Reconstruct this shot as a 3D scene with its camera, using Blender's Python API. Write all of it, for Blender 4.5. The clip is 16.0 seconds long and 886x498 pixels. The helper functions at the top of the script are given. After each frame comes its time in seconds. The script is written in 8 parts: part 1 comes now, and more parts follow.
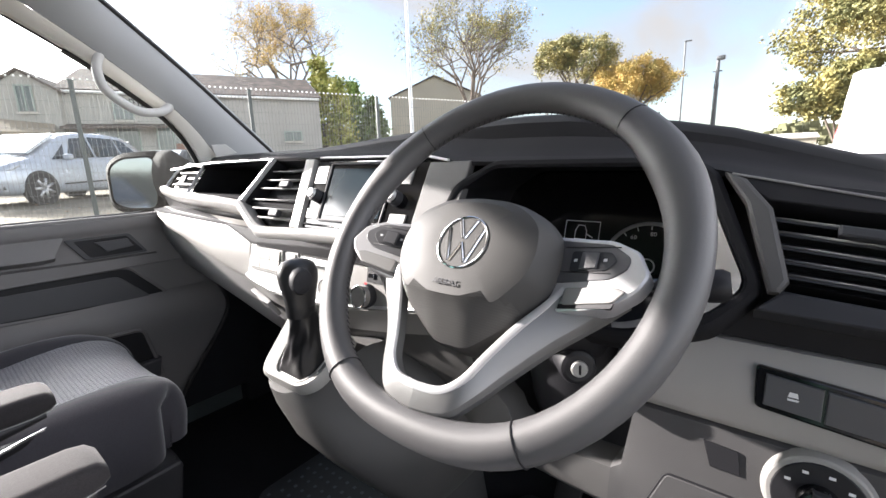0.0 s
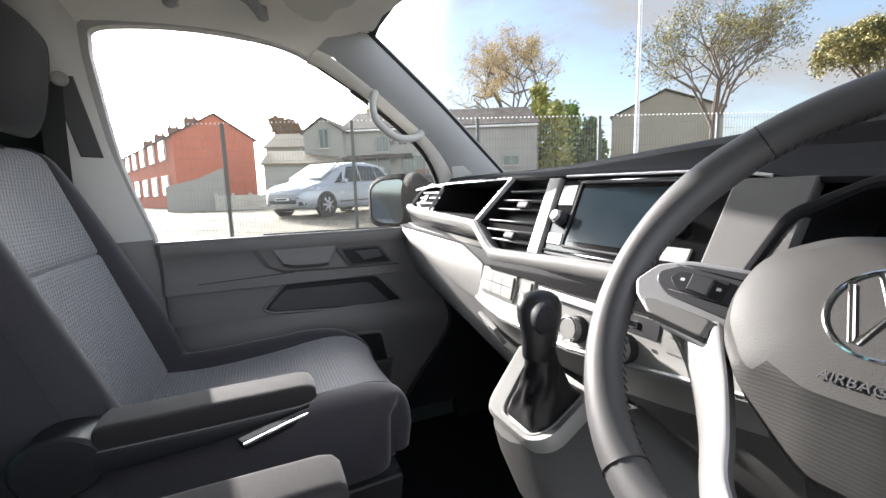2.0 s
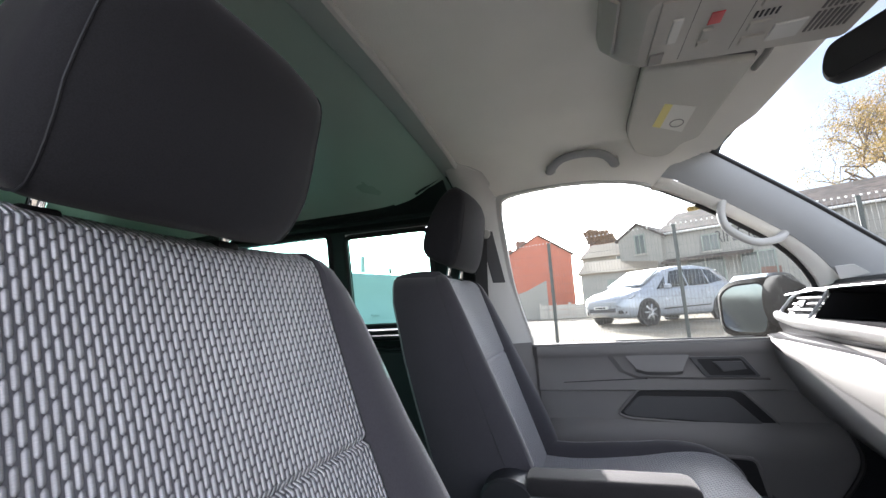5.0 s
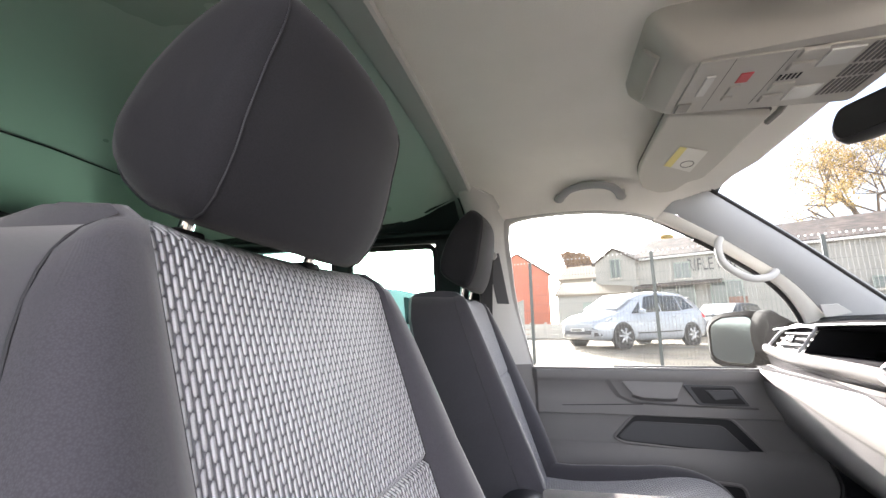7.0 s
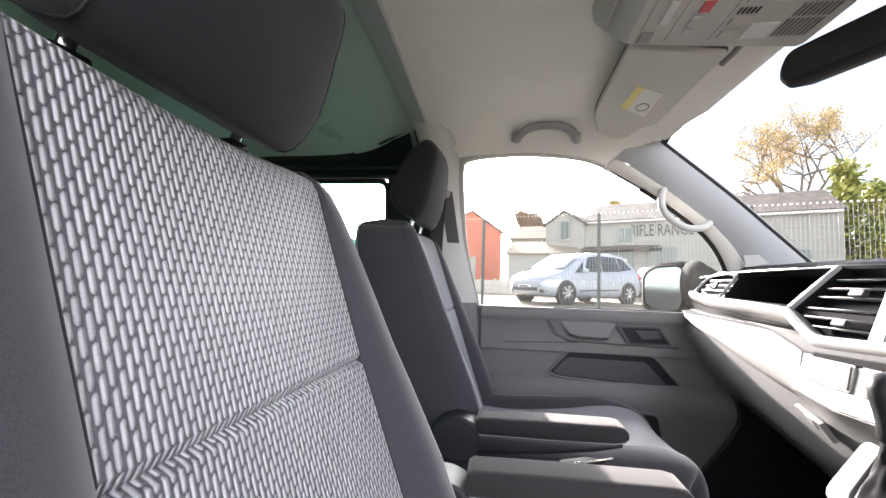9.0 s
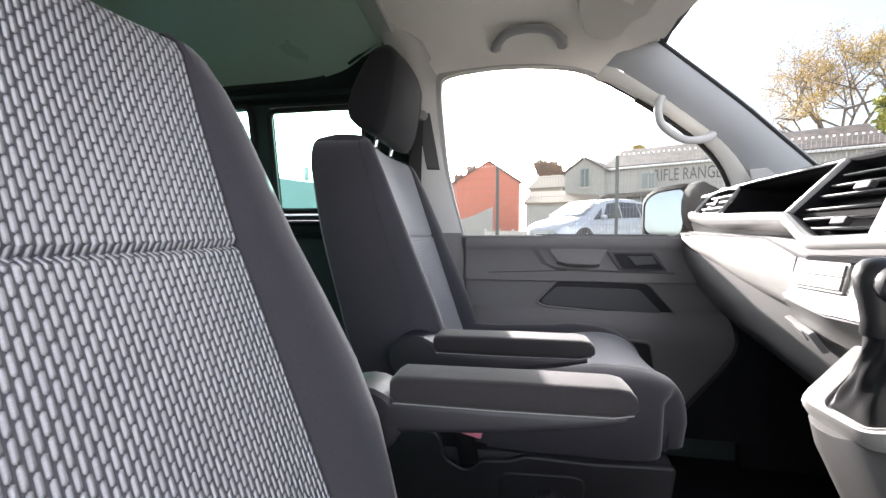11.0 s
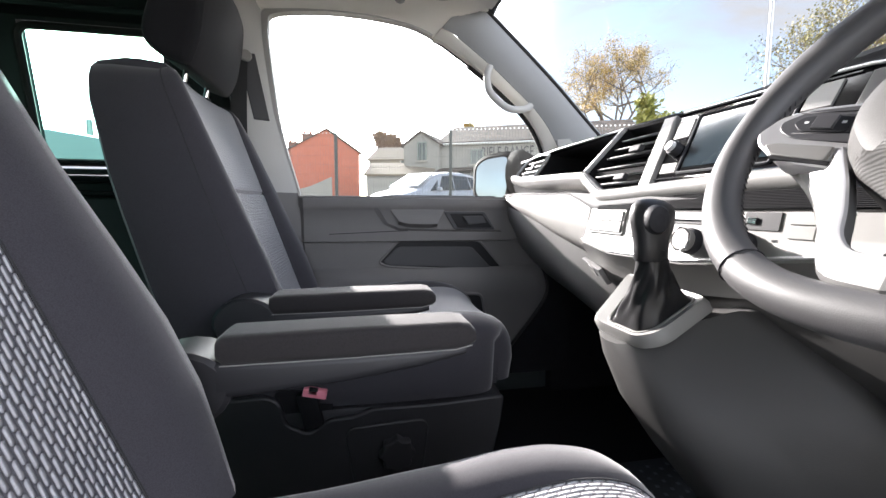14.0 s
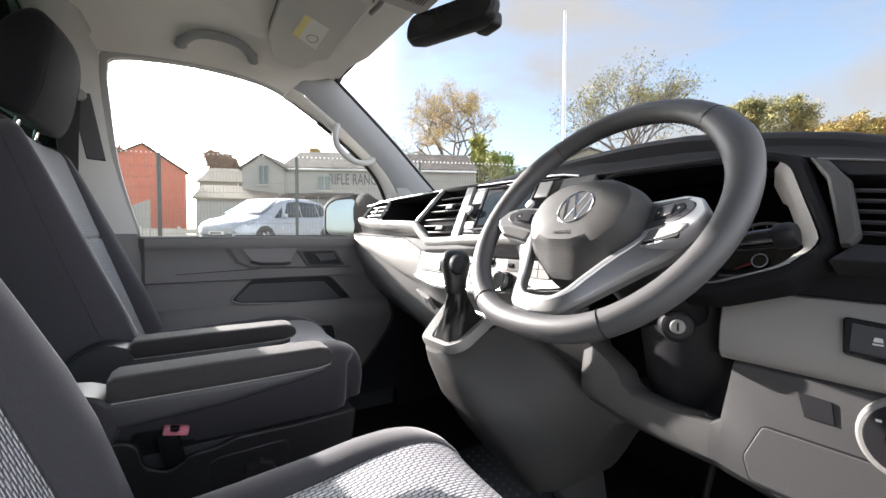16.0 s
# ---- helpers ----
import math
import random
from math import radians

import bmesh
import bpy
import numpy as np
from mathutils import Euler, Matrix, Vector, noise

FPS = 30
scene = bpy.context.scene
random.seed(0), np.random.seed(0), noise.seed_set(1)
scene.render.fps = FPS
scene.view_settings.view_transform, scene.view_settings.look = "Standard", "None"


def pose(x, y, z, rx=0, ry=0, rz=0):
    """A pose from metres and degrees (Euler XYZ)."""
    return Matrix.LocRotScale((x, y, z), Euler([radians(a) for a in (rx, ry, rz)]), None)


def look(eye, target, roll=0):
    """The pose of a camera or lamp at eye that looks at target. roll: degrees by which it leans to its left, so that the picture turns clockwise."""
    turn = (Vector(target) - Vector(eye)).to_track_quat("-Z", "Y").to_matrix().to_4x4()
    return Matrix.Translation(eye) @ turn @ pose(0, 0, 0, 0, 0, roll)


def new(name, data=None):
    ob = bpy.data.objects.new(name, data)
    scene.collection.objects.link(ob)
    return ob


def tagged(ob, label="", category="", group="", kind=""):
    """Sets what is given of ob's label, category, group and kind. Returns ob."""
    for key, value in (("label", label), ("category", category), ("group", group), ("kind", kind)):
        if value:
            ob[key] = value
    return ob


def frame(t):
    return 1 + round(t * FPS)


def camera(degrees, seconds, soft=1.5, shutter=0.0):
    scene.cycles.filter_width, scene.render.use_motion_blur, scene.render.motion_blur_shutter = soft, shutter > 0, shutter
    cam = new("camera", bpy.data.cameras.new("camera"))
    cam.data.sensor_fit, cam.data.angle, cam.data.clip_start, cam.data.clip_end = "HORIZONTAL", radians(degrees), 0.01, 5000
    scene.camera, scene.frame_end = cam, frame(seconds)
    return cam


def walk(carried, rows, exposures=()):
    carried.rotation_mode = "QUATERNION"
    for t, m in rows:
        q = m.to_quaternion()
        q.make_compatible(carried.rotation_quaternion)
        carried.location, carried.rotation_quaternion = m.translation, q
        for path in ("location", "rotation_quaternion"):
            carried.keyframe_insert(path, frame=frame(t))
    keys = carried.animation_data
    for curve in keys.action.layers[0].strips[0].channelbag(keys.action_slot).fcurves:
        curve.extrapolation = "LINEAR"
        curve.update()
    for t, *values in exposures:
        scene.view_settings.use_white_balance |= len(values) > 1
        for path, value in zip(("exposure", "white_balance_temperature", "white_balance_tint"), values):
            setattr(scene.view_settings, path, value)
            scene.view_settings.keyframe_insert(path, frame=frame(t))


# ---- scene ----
EXPOSURES = [(0, 2.2, 6400, 16), (1, 1.98, 6350, 15), (2.5, 1.87, 6300, 14), (4, 2.05, 6250, 15), (5, 2.2, 6150, 16), (7.5, 2.92, 6600, 18), (9, 2.72, 6500, 18), (11.5, 2.35, 6350, 17), (14, 2.15, 6300, 16), (16, 2.02, 6400, 15)]
cam = camera(93.6, 16.0)
PATH = [
    (0, (0.643, -0.301, 1.418), (-0.576, 1.232, 1.015), -1.9),
    (0.5, (0.576, -0.241, 1.417), (-0.755, 1.197, 1.017), -1.4),
    (1, (0.538, -0.224, 1.416), (-0.953, 1.057, 1.046), -1.3),
    (1.5, (0.51, -0.244, 1.414), (-1.153, 0.818, 1.088), -1.4),
    (2, (0.518, -0.283, 1.415), (-1.299, 0.507, 1.145), -1.7),
    (2.5, (0.536, -0.302, 1.403), (-1.389, 0.198, 1.196), -2.6),
    (3, (0.559, -0.306, 1.394), (-1.427, -0.101, 1.271), -3.6),
    (3.5, (0.587, -0.326, 1.389), (-1.411, -0.394, 1.367), -4.3),
    (4, (0.617, -0.351, 1.398), (-1.359, -0.645, 1.497), -4.6),
    (4.5, (0.64, -0.366, 1.406), (-1.292, -0.837, 1.622), -3.9),
    (5, (0.691, -0.398, 1.425), (-1.198, -0.976, 1.734), -3.2),
    (7.5, (0.749, -0.503, 1.441), (-1.169, -0.933, 1.811), 0.6),
    (8, (0.742, -0.512, 1.427), (-1.2, -0.868, 1.742), 1.1),
    (8.5, (0.731, -0.503, 1.404), (-1.231, -0.802, 1.644), 1.6),
    (9, (0.715, -0.482, 1.382), (-1.261, -0.748, 1.54), 1.8),
    (11.5, (0.594, -0.341, 1.288), (-1.373, -0.686, 1.189), -0.3),
    (12, (0.579, -0.333, 1.279), (-1.398, -0.612, 1.157), -0.9),
    (12.5, (0.579, -0.33, 1.268), (-1.41, -0.484, 1.123), -1.3),
    (13, (0.576, -0.327, 1.263), (-1.416, -0.319, 1.093), -1.2),
    (13.5, (0.584, -0.345, 1.262), (-1.398, -0.149, 1.073), -0.5),
    (14, (0.598, -0.362, 1.262), (-1.353, 0.03, 1.067), 0.2),
    (14.5, (0.64, -0.369, 1.266), (-1.261, 0.226, 1.081), 1.1),
    (15, (0.68, -0.38, 1.286), (-1.156, 0.398, 1.135), 1.2),
    (15.5, (0.73, -0.404, 1.294), (-1.035, 0.531, 1.187), 0.8),
    (16, (0.796, -0.43, 1.309), (-0.902, 0.623, 1.24), 0.1),
]
walk(cam, [(t, look(eye, target, roll)) for t, eye, target, roll in PATH], EXPOSURES)

# ---- world, sun ----
SUN_AZ, SUN_EL = -106.0, 20.5     # degrees clockwise from the van's nose; above the horizon
world = bpy.data.worlds.new("world")
scene.world = world
world.use_nodes = True


def sky_world():
    nt = world.node_tree
    nt.nodes.clear()
    n, l = nt.nodes, nt.links
    sky = n.new("ShaderNodeTexSky")
    sky.sky_type, sky.sun_disc = "NISHITA", False
    sky.sun_elevation, sky.sun_rotation = radians(SUN_EL), radians(SUN_AZ)
    sky.air_density, sky.dust_density, sky.ozone_density = 1.0, 0.8, 1.2
    co = n.new("ShaderNodeTexCoord")
    mp = n.new("ShaderNodeMapping")
    mp.inputs["Scale"].default_value = (1.0, 1.0, 2.6)
    mp.inputs["Location"].default_value = (0.35, 0.9, 0.1)
    no = n.new("ShaderNodeTexNoise")
    no.inputs["Scale"].default_value, no.inputs["Detail"].default_value, no.inputs["Roughness"].default_value = 2.1, 7.0, 0.55
    no.inputs["Distortion"].default_value = 0.4
    ra = n.new("ShaderNodeValToRGB")
    ra.color_ramp.elements[0].position, ra.color_ramp.elements[1].position = 0.45, 0.66
    ra.color_ramp.elements[0].color, ra.color_ramp.elements[1].color = (0.22, 0.22, 0.22, 1), (1, 1, 1, 1)
    # clouds are brightest round the sun
    geo = n.new("ShaderNodeVectorMath")
    geo.operation = "DOT_PRODUCT"
    a, e = radians(SUN_AZ), radians(SUN_EL)
    geo.inputs[1].default_value = (math.sin(a) * math.cos(e), math.cos(a) * math.cos(e), math.sin(e))
    mr = n.new("ShaderNodeMapRange")
    mr.inputs["From Min"].default_value, mr.inputs["From Max"].default_value = 0.76, 1.0
    mr.interpolation_type = "SMOOTHERSTEP"
    mr.inputs["To Min"].default_value, mr.inputs["To Max"].default_value = 2.15, 125.0
    cl = n.new("ShaderNodeMix")
    cl.data_type = "RGBA"
    cl.inputs["A"].default_value, cl.inputs["B"].default_value = (0, 0, 0, 1), (1.0, 0.98, 0.955, 1)
    cl.inputs["Factor"].default_value = 1.0
    br = n.new("ShaderNodeVectorMath")
    br.operation = "SCALE"
    mx = n.new("ShaderNodeMix")
    mx.data_type = "RGBA"
    bg = n.new("ShaderNodeBackground")
    bg.inputs["Strength"].default_value = SKY
    out = n.new("ShaderNodeOutputWorld")
    l.new(co.outputs["Generated"], mp.inputs["Vector"])
    l.new(mp.outputs["Vector"], no.inputs["Vector"])
    l.new(no.outputs["Fac"], ra.inputs["Fac"])
    l.new(co.outputs["Generated"], geo.inputs[0])
    l.new(geo.outputs["Value"], mr.inputs["Value"])
    l.new(cl.outputs["Result"], br.inputs[0])
    # and the bank opposite is lit from the front
    op = n.new("ShaderNodeMapRange")
    op.inputs["From Min"].default_value, op.inputs["From Max"].default_value = -0.15, -0.9
    op.inputs["To Min"].default_value, op.inputs["To Max"].default_value = 2.15, 31.0
    l.new(geo.outputs["Value"], op.inputs["Value"])
    hi = n.new("ShaderNodeMath")
    hi.operation = "MAXIMUM"
    l.new(mr.outputs["Result"], hi.inputs[0])
    l.new(op.outputs["Result"], hi.inputs[1])
    l.new(hi.outputs[0], br.inputs["Scale"])
    l.new(ra.outputs["Color"], mx.inputs["Factor"])
    l.new(sky.outputs["Color"], mx.inputs["A"])
    l.new(br.outputs["Vector"], mx.inputs["B"])
    l.new(mx.outputs["Result"], bg.inputs["Color"])
    l.new(bg.outputs["Background"], out.inputs["Surface"])


SKY = 0.085
sky_world()
sun = new("sun", bpy.data.lights.new("sun", "SUN"))
sun.data.energy, sun.data.angle, sun.data.color = 4.6, radians(0.8), (1.0, 0.95, 0.87)
_a, _e = radians(SUN_AZ), radians(SUN_EL)
_s = Vector((math.sin(_a) * math.cos(_e), math.cos(_a) * math.cos(_e), math.sin(_e)))
sun.matrix_world = look(_s * 40, (0, 0, 0))


# ---- materials ----
def material(name, col, rough=0.5, metal=0.0, spec=0.5, grain=0.0, grain_size=0.002, mottle=0.06, mottle_size=0.12, coat=0.0, col2=None, col_size=0.05):
    """Base colour with two scales of variation, and a fine relief."""
    m = bpy.data.materials.new(name)
    m.use_nodes = True
    n, l = m.node_tree.nodes, m.node_tree.links
    p = n["Principled BSDF"]
    p.inputs["Roughness"].default_value, p.inputs["Metallic"].default_value = rough, metal
    p.inputs["Specular IOR Level"].default_value, p.inputs["Coat Weight"].default_value = spec, coat
    co = n.new("ShaderNodeTexCoord")
    big = n.new("ShaderNodeTexNoise")
    big.inputs["Scale"].default_value, big.inputs["Detail"].default_value = 1 / mottle_size, 4
    l.new(co.outputs["Object"], big.inputs["Vector"])
    ramp = n.new("ShaderNodeMapRange")
    ramp.inputs["To Min"].default_value, ramp.inputs["To Max"].default_value = 1 - mottle, 1 + mottle
    l.new(big.outputs["Fac"], ramp.inputs["Value"])
    mul = n.new("ShaderNodeVectorMath")
    mul.operation = "SCALE"
    l.new(ramp.outputs["Result"], mul.inputs["Scale"])
    if col2:
        var = n.new("ShaderNodeTexNoise")
        var.inputs["Scale"].default_value, var.inputs["Detail"].default_value = 1 / col_size, 5
        l.new(co.outputs["Object"], var.inputs["Vector"])
        st = n.new("ShaderNodeMapRange")
        st.inputs["From Min"].default_value, st.inputs["From Max"].default_value = 0.38, 0.62
        l.new(var.outputs["Fac"], st.inputs["Value"])
        mix = n.new("ShaderNodeMix")
        mix.data_type = "RGBA"
        mix.inputs["A"].default_value, mix.inputs["B"].default_value = (*col, 1), (*col2, 1)
        l.new(st.outputs["Result"], mix.inputs["Factor"])
        l.new(mix.outputs["Result"], mul.inputs[0])
    else:
        mul.inputs[0].default_value = col
    l.new(mul.outputs["Vector"], p.inputs["Base Color"])
    rr = n.new("ShaderNodeMapRange")
    rr.inputs["To Min"].default_value, rr.inputs["To Max"].default_value = max(rough - 0.08, 0.02), min(rough + 0.08, 1)
    l.new(big.outputs["Fac"], rr.inputs["Value"])
    l.new(rr.outputs["Result"], p.inputs["Roughness"])
    if grain:
        fine = n.new("ShaderNodeTexNoise")
        fine.inputs["Scale"].default_value, fine.inputs["Detail"].default_value = 1 / grain_size, 2
        l.new(co.outputs["Object"], fine.inputs["Vector"])
        b = n.new("ShaderNodeBump")
        b.inputs["Strength"].default_value, b.inputs["Distance"].default_value = grain, grain_size * 0.4
        l.new(fine.outputs["Fac"], b.inputs["Height"])
        l.new(b.outputs["Normal"], p.inputs["Normal"])
    return m


def glass(name, tint, gloss=1.0, dust=0.0):
    """A thin pane: tinted, clear, with a mirror's gloss at grazing angles and a film of dust."""
    m = bpy.data.materials.new(name)
    m.use_nodes = True
    n, l = m.node_tree.nodes, m.node_tree.links
    n.clear()
    out, tr, gl, mx, fr, pw, sc = (n.new("ShaderNode" + k) for k in ("OutputMaterial", "BsdfTransparent", "BsdfGlossy", "MixShader", "LayerWeight", "Math", "Math"))
    tr.inputs["Color"].default_value = (*tint, 1)
    gl.inputs["Roughness"].default_value = 0.01
    pw.operation, pw.inputs[1].default_value = "POWER", 4.0
    sc.operation, sc.inputs[1].default_value, sc.inputs[2].default_value = "MULTIPLY_ADD", 0.5 * gloss, 0.02 * gloss
    l.new(fr.outputs["Facing"], pw.inputs[0])
    l.new(pw.outputs[0], sc.inputs[0])
    l.new(sc.outputs[0], mx.inputs["Fac"])
    l.new(tr.outputs["BSDF"], mx.inputs[1])
    l.new(gl.outputs["BSDF"], mx.inputs[2])
    film, du = n.new("ShaderNodeMixShader"), n.new("ShaderNodeBsdfTranslucent")
    du.inputs["Color"].default_value = (0.82, 0.79, 0.74, 1)
    film.inputs["Fac"].default_value = dust
    l.new(mx.outputs["Shader"], film.inputs[1])
    l.new(du.outputs["BSDF"], film.inputs[2])
    l.new(film.outputs["Shader"], out.inputs["Surface"])
    return m


def ribbed(name, col, rough, pitch, axis):
    """Moulded plastic with fine raised lines across the given direction."""
    m = material(name, col, rough, mottle=0.05)
    n, l = m.node_tree.nodes, m.node_tree.links
    co, dt, b = n.new("ShaderNodeTexCoord"), n.new("ShaderNodeVectorMath"), n.new("ShaderNodeBump")
    dt.operation = "DOT_PRODUCT"
    dt.inputs[1].default_value = Vector(axis) * (2 * math.pi / pitch)
    l.new(co.outputs["Object"], dt.inputs[0])
    l.new(node_math(m.node_tree, "SINE", dt.outputs["Value"]), b.inputs["Height"])
    b.inputs["Strength"].default_value, b.inputs["Distance"].default_value = 0.16, 0.0003
    l.new(b.outputs["Normal"], n["Principled BSDF"].inputs["Normal"])
    return m


def node_math(nt, op, a, b=None, c=None):
    nd = nt.nodes.new("ShaderNodeMath")
    nd.operation = op
    for i, v in enumerate((a, b, c)):
        if v is None:
            continue
        if isinstance(v, (int, float)):
            nd.inputs[i].default_value = v
        else:
            nt.links.new(v, nd.inputs[i])
    return nd.outputs[0]


def weave(name, light, dark, pu=0.0055, pv=0.0143):
    """Upholstery of staggered upright slubs, on the surface's own coordinates in metres."""
    m = bpy.data.materials.new(name)
    m.use_nodes = True
    nt = m.node_tree
    n, l = nt.nodes, nt.links
    p = n["Principled BSDF"]
    uv = n.new("ShaderNodeUVMap")
    sep = n.new("ShaderNodeSeparateXYZ")
    l.new(uv.outputs["UV"], sep.inputs[0])
    u0 = node_math(nt, "DIVIDE", sep.outputs["X"], pu)
    v0 = node_math(nt, "DIVIDE", sep.outputs["Y"], pv)
    u = u0
    col = node_math(nt, "FLOOR", u)
    odd = node_math(nt, "FRACT", node_math(nt, "MULTIPLY", col, 0.5))
    v = node_math(nt, "ADD", v0, odd)
    fv = node_math(nt, "SUBTRACT", node_math(nt, "FRACT", v), 0.5)
    fu = node_math(nt, "SUBTRACT", node_math(nt, "FRACT", u), 0.5)
    fu = node_math(nt, "ADD", fu, node_math(nt, "MULTIPLY", fv, 0.10))
    # each slub is a bar with blunt, pointed ends on a grey ground
    flank = node_math(nt, "ABSOLUTE", fu)
    tip = node_math(nt, "ADD", node_math(nt, "ABSOLUTE", node_math(nt, "ADD", fv, node_math(nt, "MULTIPLY", fu, 0.10))), node_math(nt, "MULTIPLY", flank, 0.22))
    au = node_math(nt, "POWER", node_math(nt, "DIVIDE", flank, 0.385), 4.0)
    av = node_math(nt, "POWER", node_math(nt, "DIVIDE", tip, 0.50), 9.0)
    hgt = node_math(nt, "SUBTRACT", 1.0, node_math(nt, "ADD", au, av))
    hgt = node_math(nt, "MAXIMUM", hgt, 0.0)
    hgt = node_math(nt, "POWER", hgt, 0.6)
    # fibres of the thread
    wv = n.new("ShaderNodeTexNoise")
    wv.inputs["Scale"].default_value, wv.inputs["Detail"].default_value = 1.0, 2
    mp = n.new("ShaderNodeMapping")
    mp.inputs["Scale"].default_value = (260, 1700, 1)
    l.new(uv.outputs["UV"], mp.inputs["Vector"])
    l.new(mp.outputs["Vector"], wv.inputs["Vector"])
    cell = n.new("ShaderNodeTexWhiteNoise")
    cell.noise_dimensions = "2D"
    comb = n.new("ShaderNodeCombineXYZ")
    l.new(col, comb.inputs[0])
    l.new(node_math(nt, "FLOOR", v), comb.inputs[1])
    l.new(comb.outputs[0], cell.inputs["Vector"])
    tone = node_math(nt, "ADD", 0.86, node_math(nt, "MULTIPLY", cell.outputs["Value"], 0.14))
    tone = node_math(nt, "MULTIPLY", tone, node_math(nt, "ADD", 0.7, node_math(nt, "MULTIPLY", wv.outputs["Fac"], 0.6)))
    mix = n.new("ShaderNodeMix")
    mix.data_type = "RGBA"
    mix.inputs["A"].default_value = (*dark, 1)
    sc = n.new("ShaderNodeVectorMath")
    sc.operation = "SCALE"
    sc.inputs[0].default_value = light
    l.new(tone, sc.inputs["Scale"])
    l.new(sc.outputs["Vector"], mix.inputs["B"])
    l.new(hgt, mix.inputs["Factor"])
    l.new(mix.outputs["Result"], p.inputs["Base Color"])
    p.inputs["Roughness"].default_value = 0.42
    p.inputs["Sheen Weight"].default_value = 0.15
    b = n.new("ShaderNodeBump")
    b.inputs["Strength"].default_value, b.inputs["Distance"].default_value = 1.0, 0.0030
    du = node_math(nt, "SUBTRACT", 1.0, node_math(nt, "POWER", node_math(nt, "DIVIDE", flank, 0.40), 2.2))
    dv = node_math(nt, "SUBTRACT", 1.0, node_math(nt, "POWER", node_math(nt, "DIVIDE", tip, 0.51), 6.0))
    dome = node_math(nt, "MULTIPLY", node_math(nt, "MAXIMUM", du, 0.0), node_math(nt, "MAXIMUM", dv, 0.0))
    l.new(node_math(nt, "ADD", dome, node_math(nt, "MULTIPLY", wv.outputs["Fac"], 0.10)), b.inputs["Height"])
    l.new(b.outputs["Normal"], p.inputs["Normal"])
    return m


def twill(name, col, pitch=0.0016, relief=0.22, sheen=0.15):
    """Plain cloth with a fine diagonal rib."""
    m = material(name, col, 0.85, spec=0.15, mottle=0.10, mottle_size=0.06)
    nt = m.node_tree
    n, l = nt.nodes, nt.links
    co = n.new("ShaderNodeTexCoord")
    wv = n.new("ShaderNodeTexWave")
    wv.bands_direction = "DIAGONAL"
    wv.inputs["Scale"].default_value, wv.inputs["Distortion"].default_value = 0.5 / pitch * 3.0, 0.6
    wv.inputs["Detail"].default_value = 1
    l.new(co.outputs["Object"], wv.inputs["Vector"])
    b = n.new("ShaderNodeBump")
    b.inputs["Strength"].default_value, b.inputs["Distance"].default_value = relief, 0.0006
    l.new(wv.outputs["Fac"], b.inputs["Height"])
    l.new(b.outputs["Normal"], n["Principled BSDF"].inputs["Normal"])
    n["Principled BSDF"].inputs["Sheen Weight"].default_value = sheen
    n["Principled BSDF"].inputs["Sheen Roughness"].default_value = 0.45
    # single threads show as a fine mottle
    th = n.new("ShaderNodeTexVoronoi")
    th.inputs["Scale"].default_value = 1 / 0.0010
    l.new(co.outputs["Object"], th.inputs["Vector"])
    tn = n.new("ShaderNodeMapRange")
    tn.inputs["From Max"].default_value = 0.8
    tn.inputs["To Min"].default_value, tn.inputs["To Max"].default_value = 1.14, 0.78
    l.new(th.outputs["Distance"], tn.inputs["Value"])
    sc = n.new("ShaderNodeVectorMath")
    sc.operation = "SCALE"
    base = n["Principled BSDF"].inputs["Base Color"]
    l.new(base.links[0].from_socket, sc.inputs[0])
    l.new(tn.outputs["Result"], sc.inputs["Scale"])
    l.new(sc.outputs["Vector"], base)
    return m


def brickwork(name, a, b, mortar, w, h, axis="Y", gap=0.012):
    m = material(name, a, 0.9, spec=0.2)
    nt = m.node_tree
    n, l = nt.nodes, nt.links
    co, mp, br = n.new("ShaderNodeTexCoord"), n.new("ShaderNodeMapping"), n.new("ShaderNodeTexBrick")
    mp.inputs["Rotation"].default_value = (radians(90), 0, 0) if axis == "X" else (radians(90), 0, radians(90))
    br.inputs["Color1"].default_value, br.inputs["Color2"].default_value, br.inputs["Mortar"].default_value = (*a, 1), (*b, 1), (*mortar, 1)
    br.inputs["Scale"].default_value, br.inputs["Brick Width"].default_value, br.inputs["Row Height"].default_value = 1.0, w, h
    br.inputs["Mortar Size"].default_value = gap
    l.new(co.outputs["Object"], mp.inputs["Vector"])
    l.new(mp.outputs["Vector"], br.inputs["Vector"])
    l.new(br.outputs["Color"], n["Principled BSDF"].inputs["Base Color"])
    return m


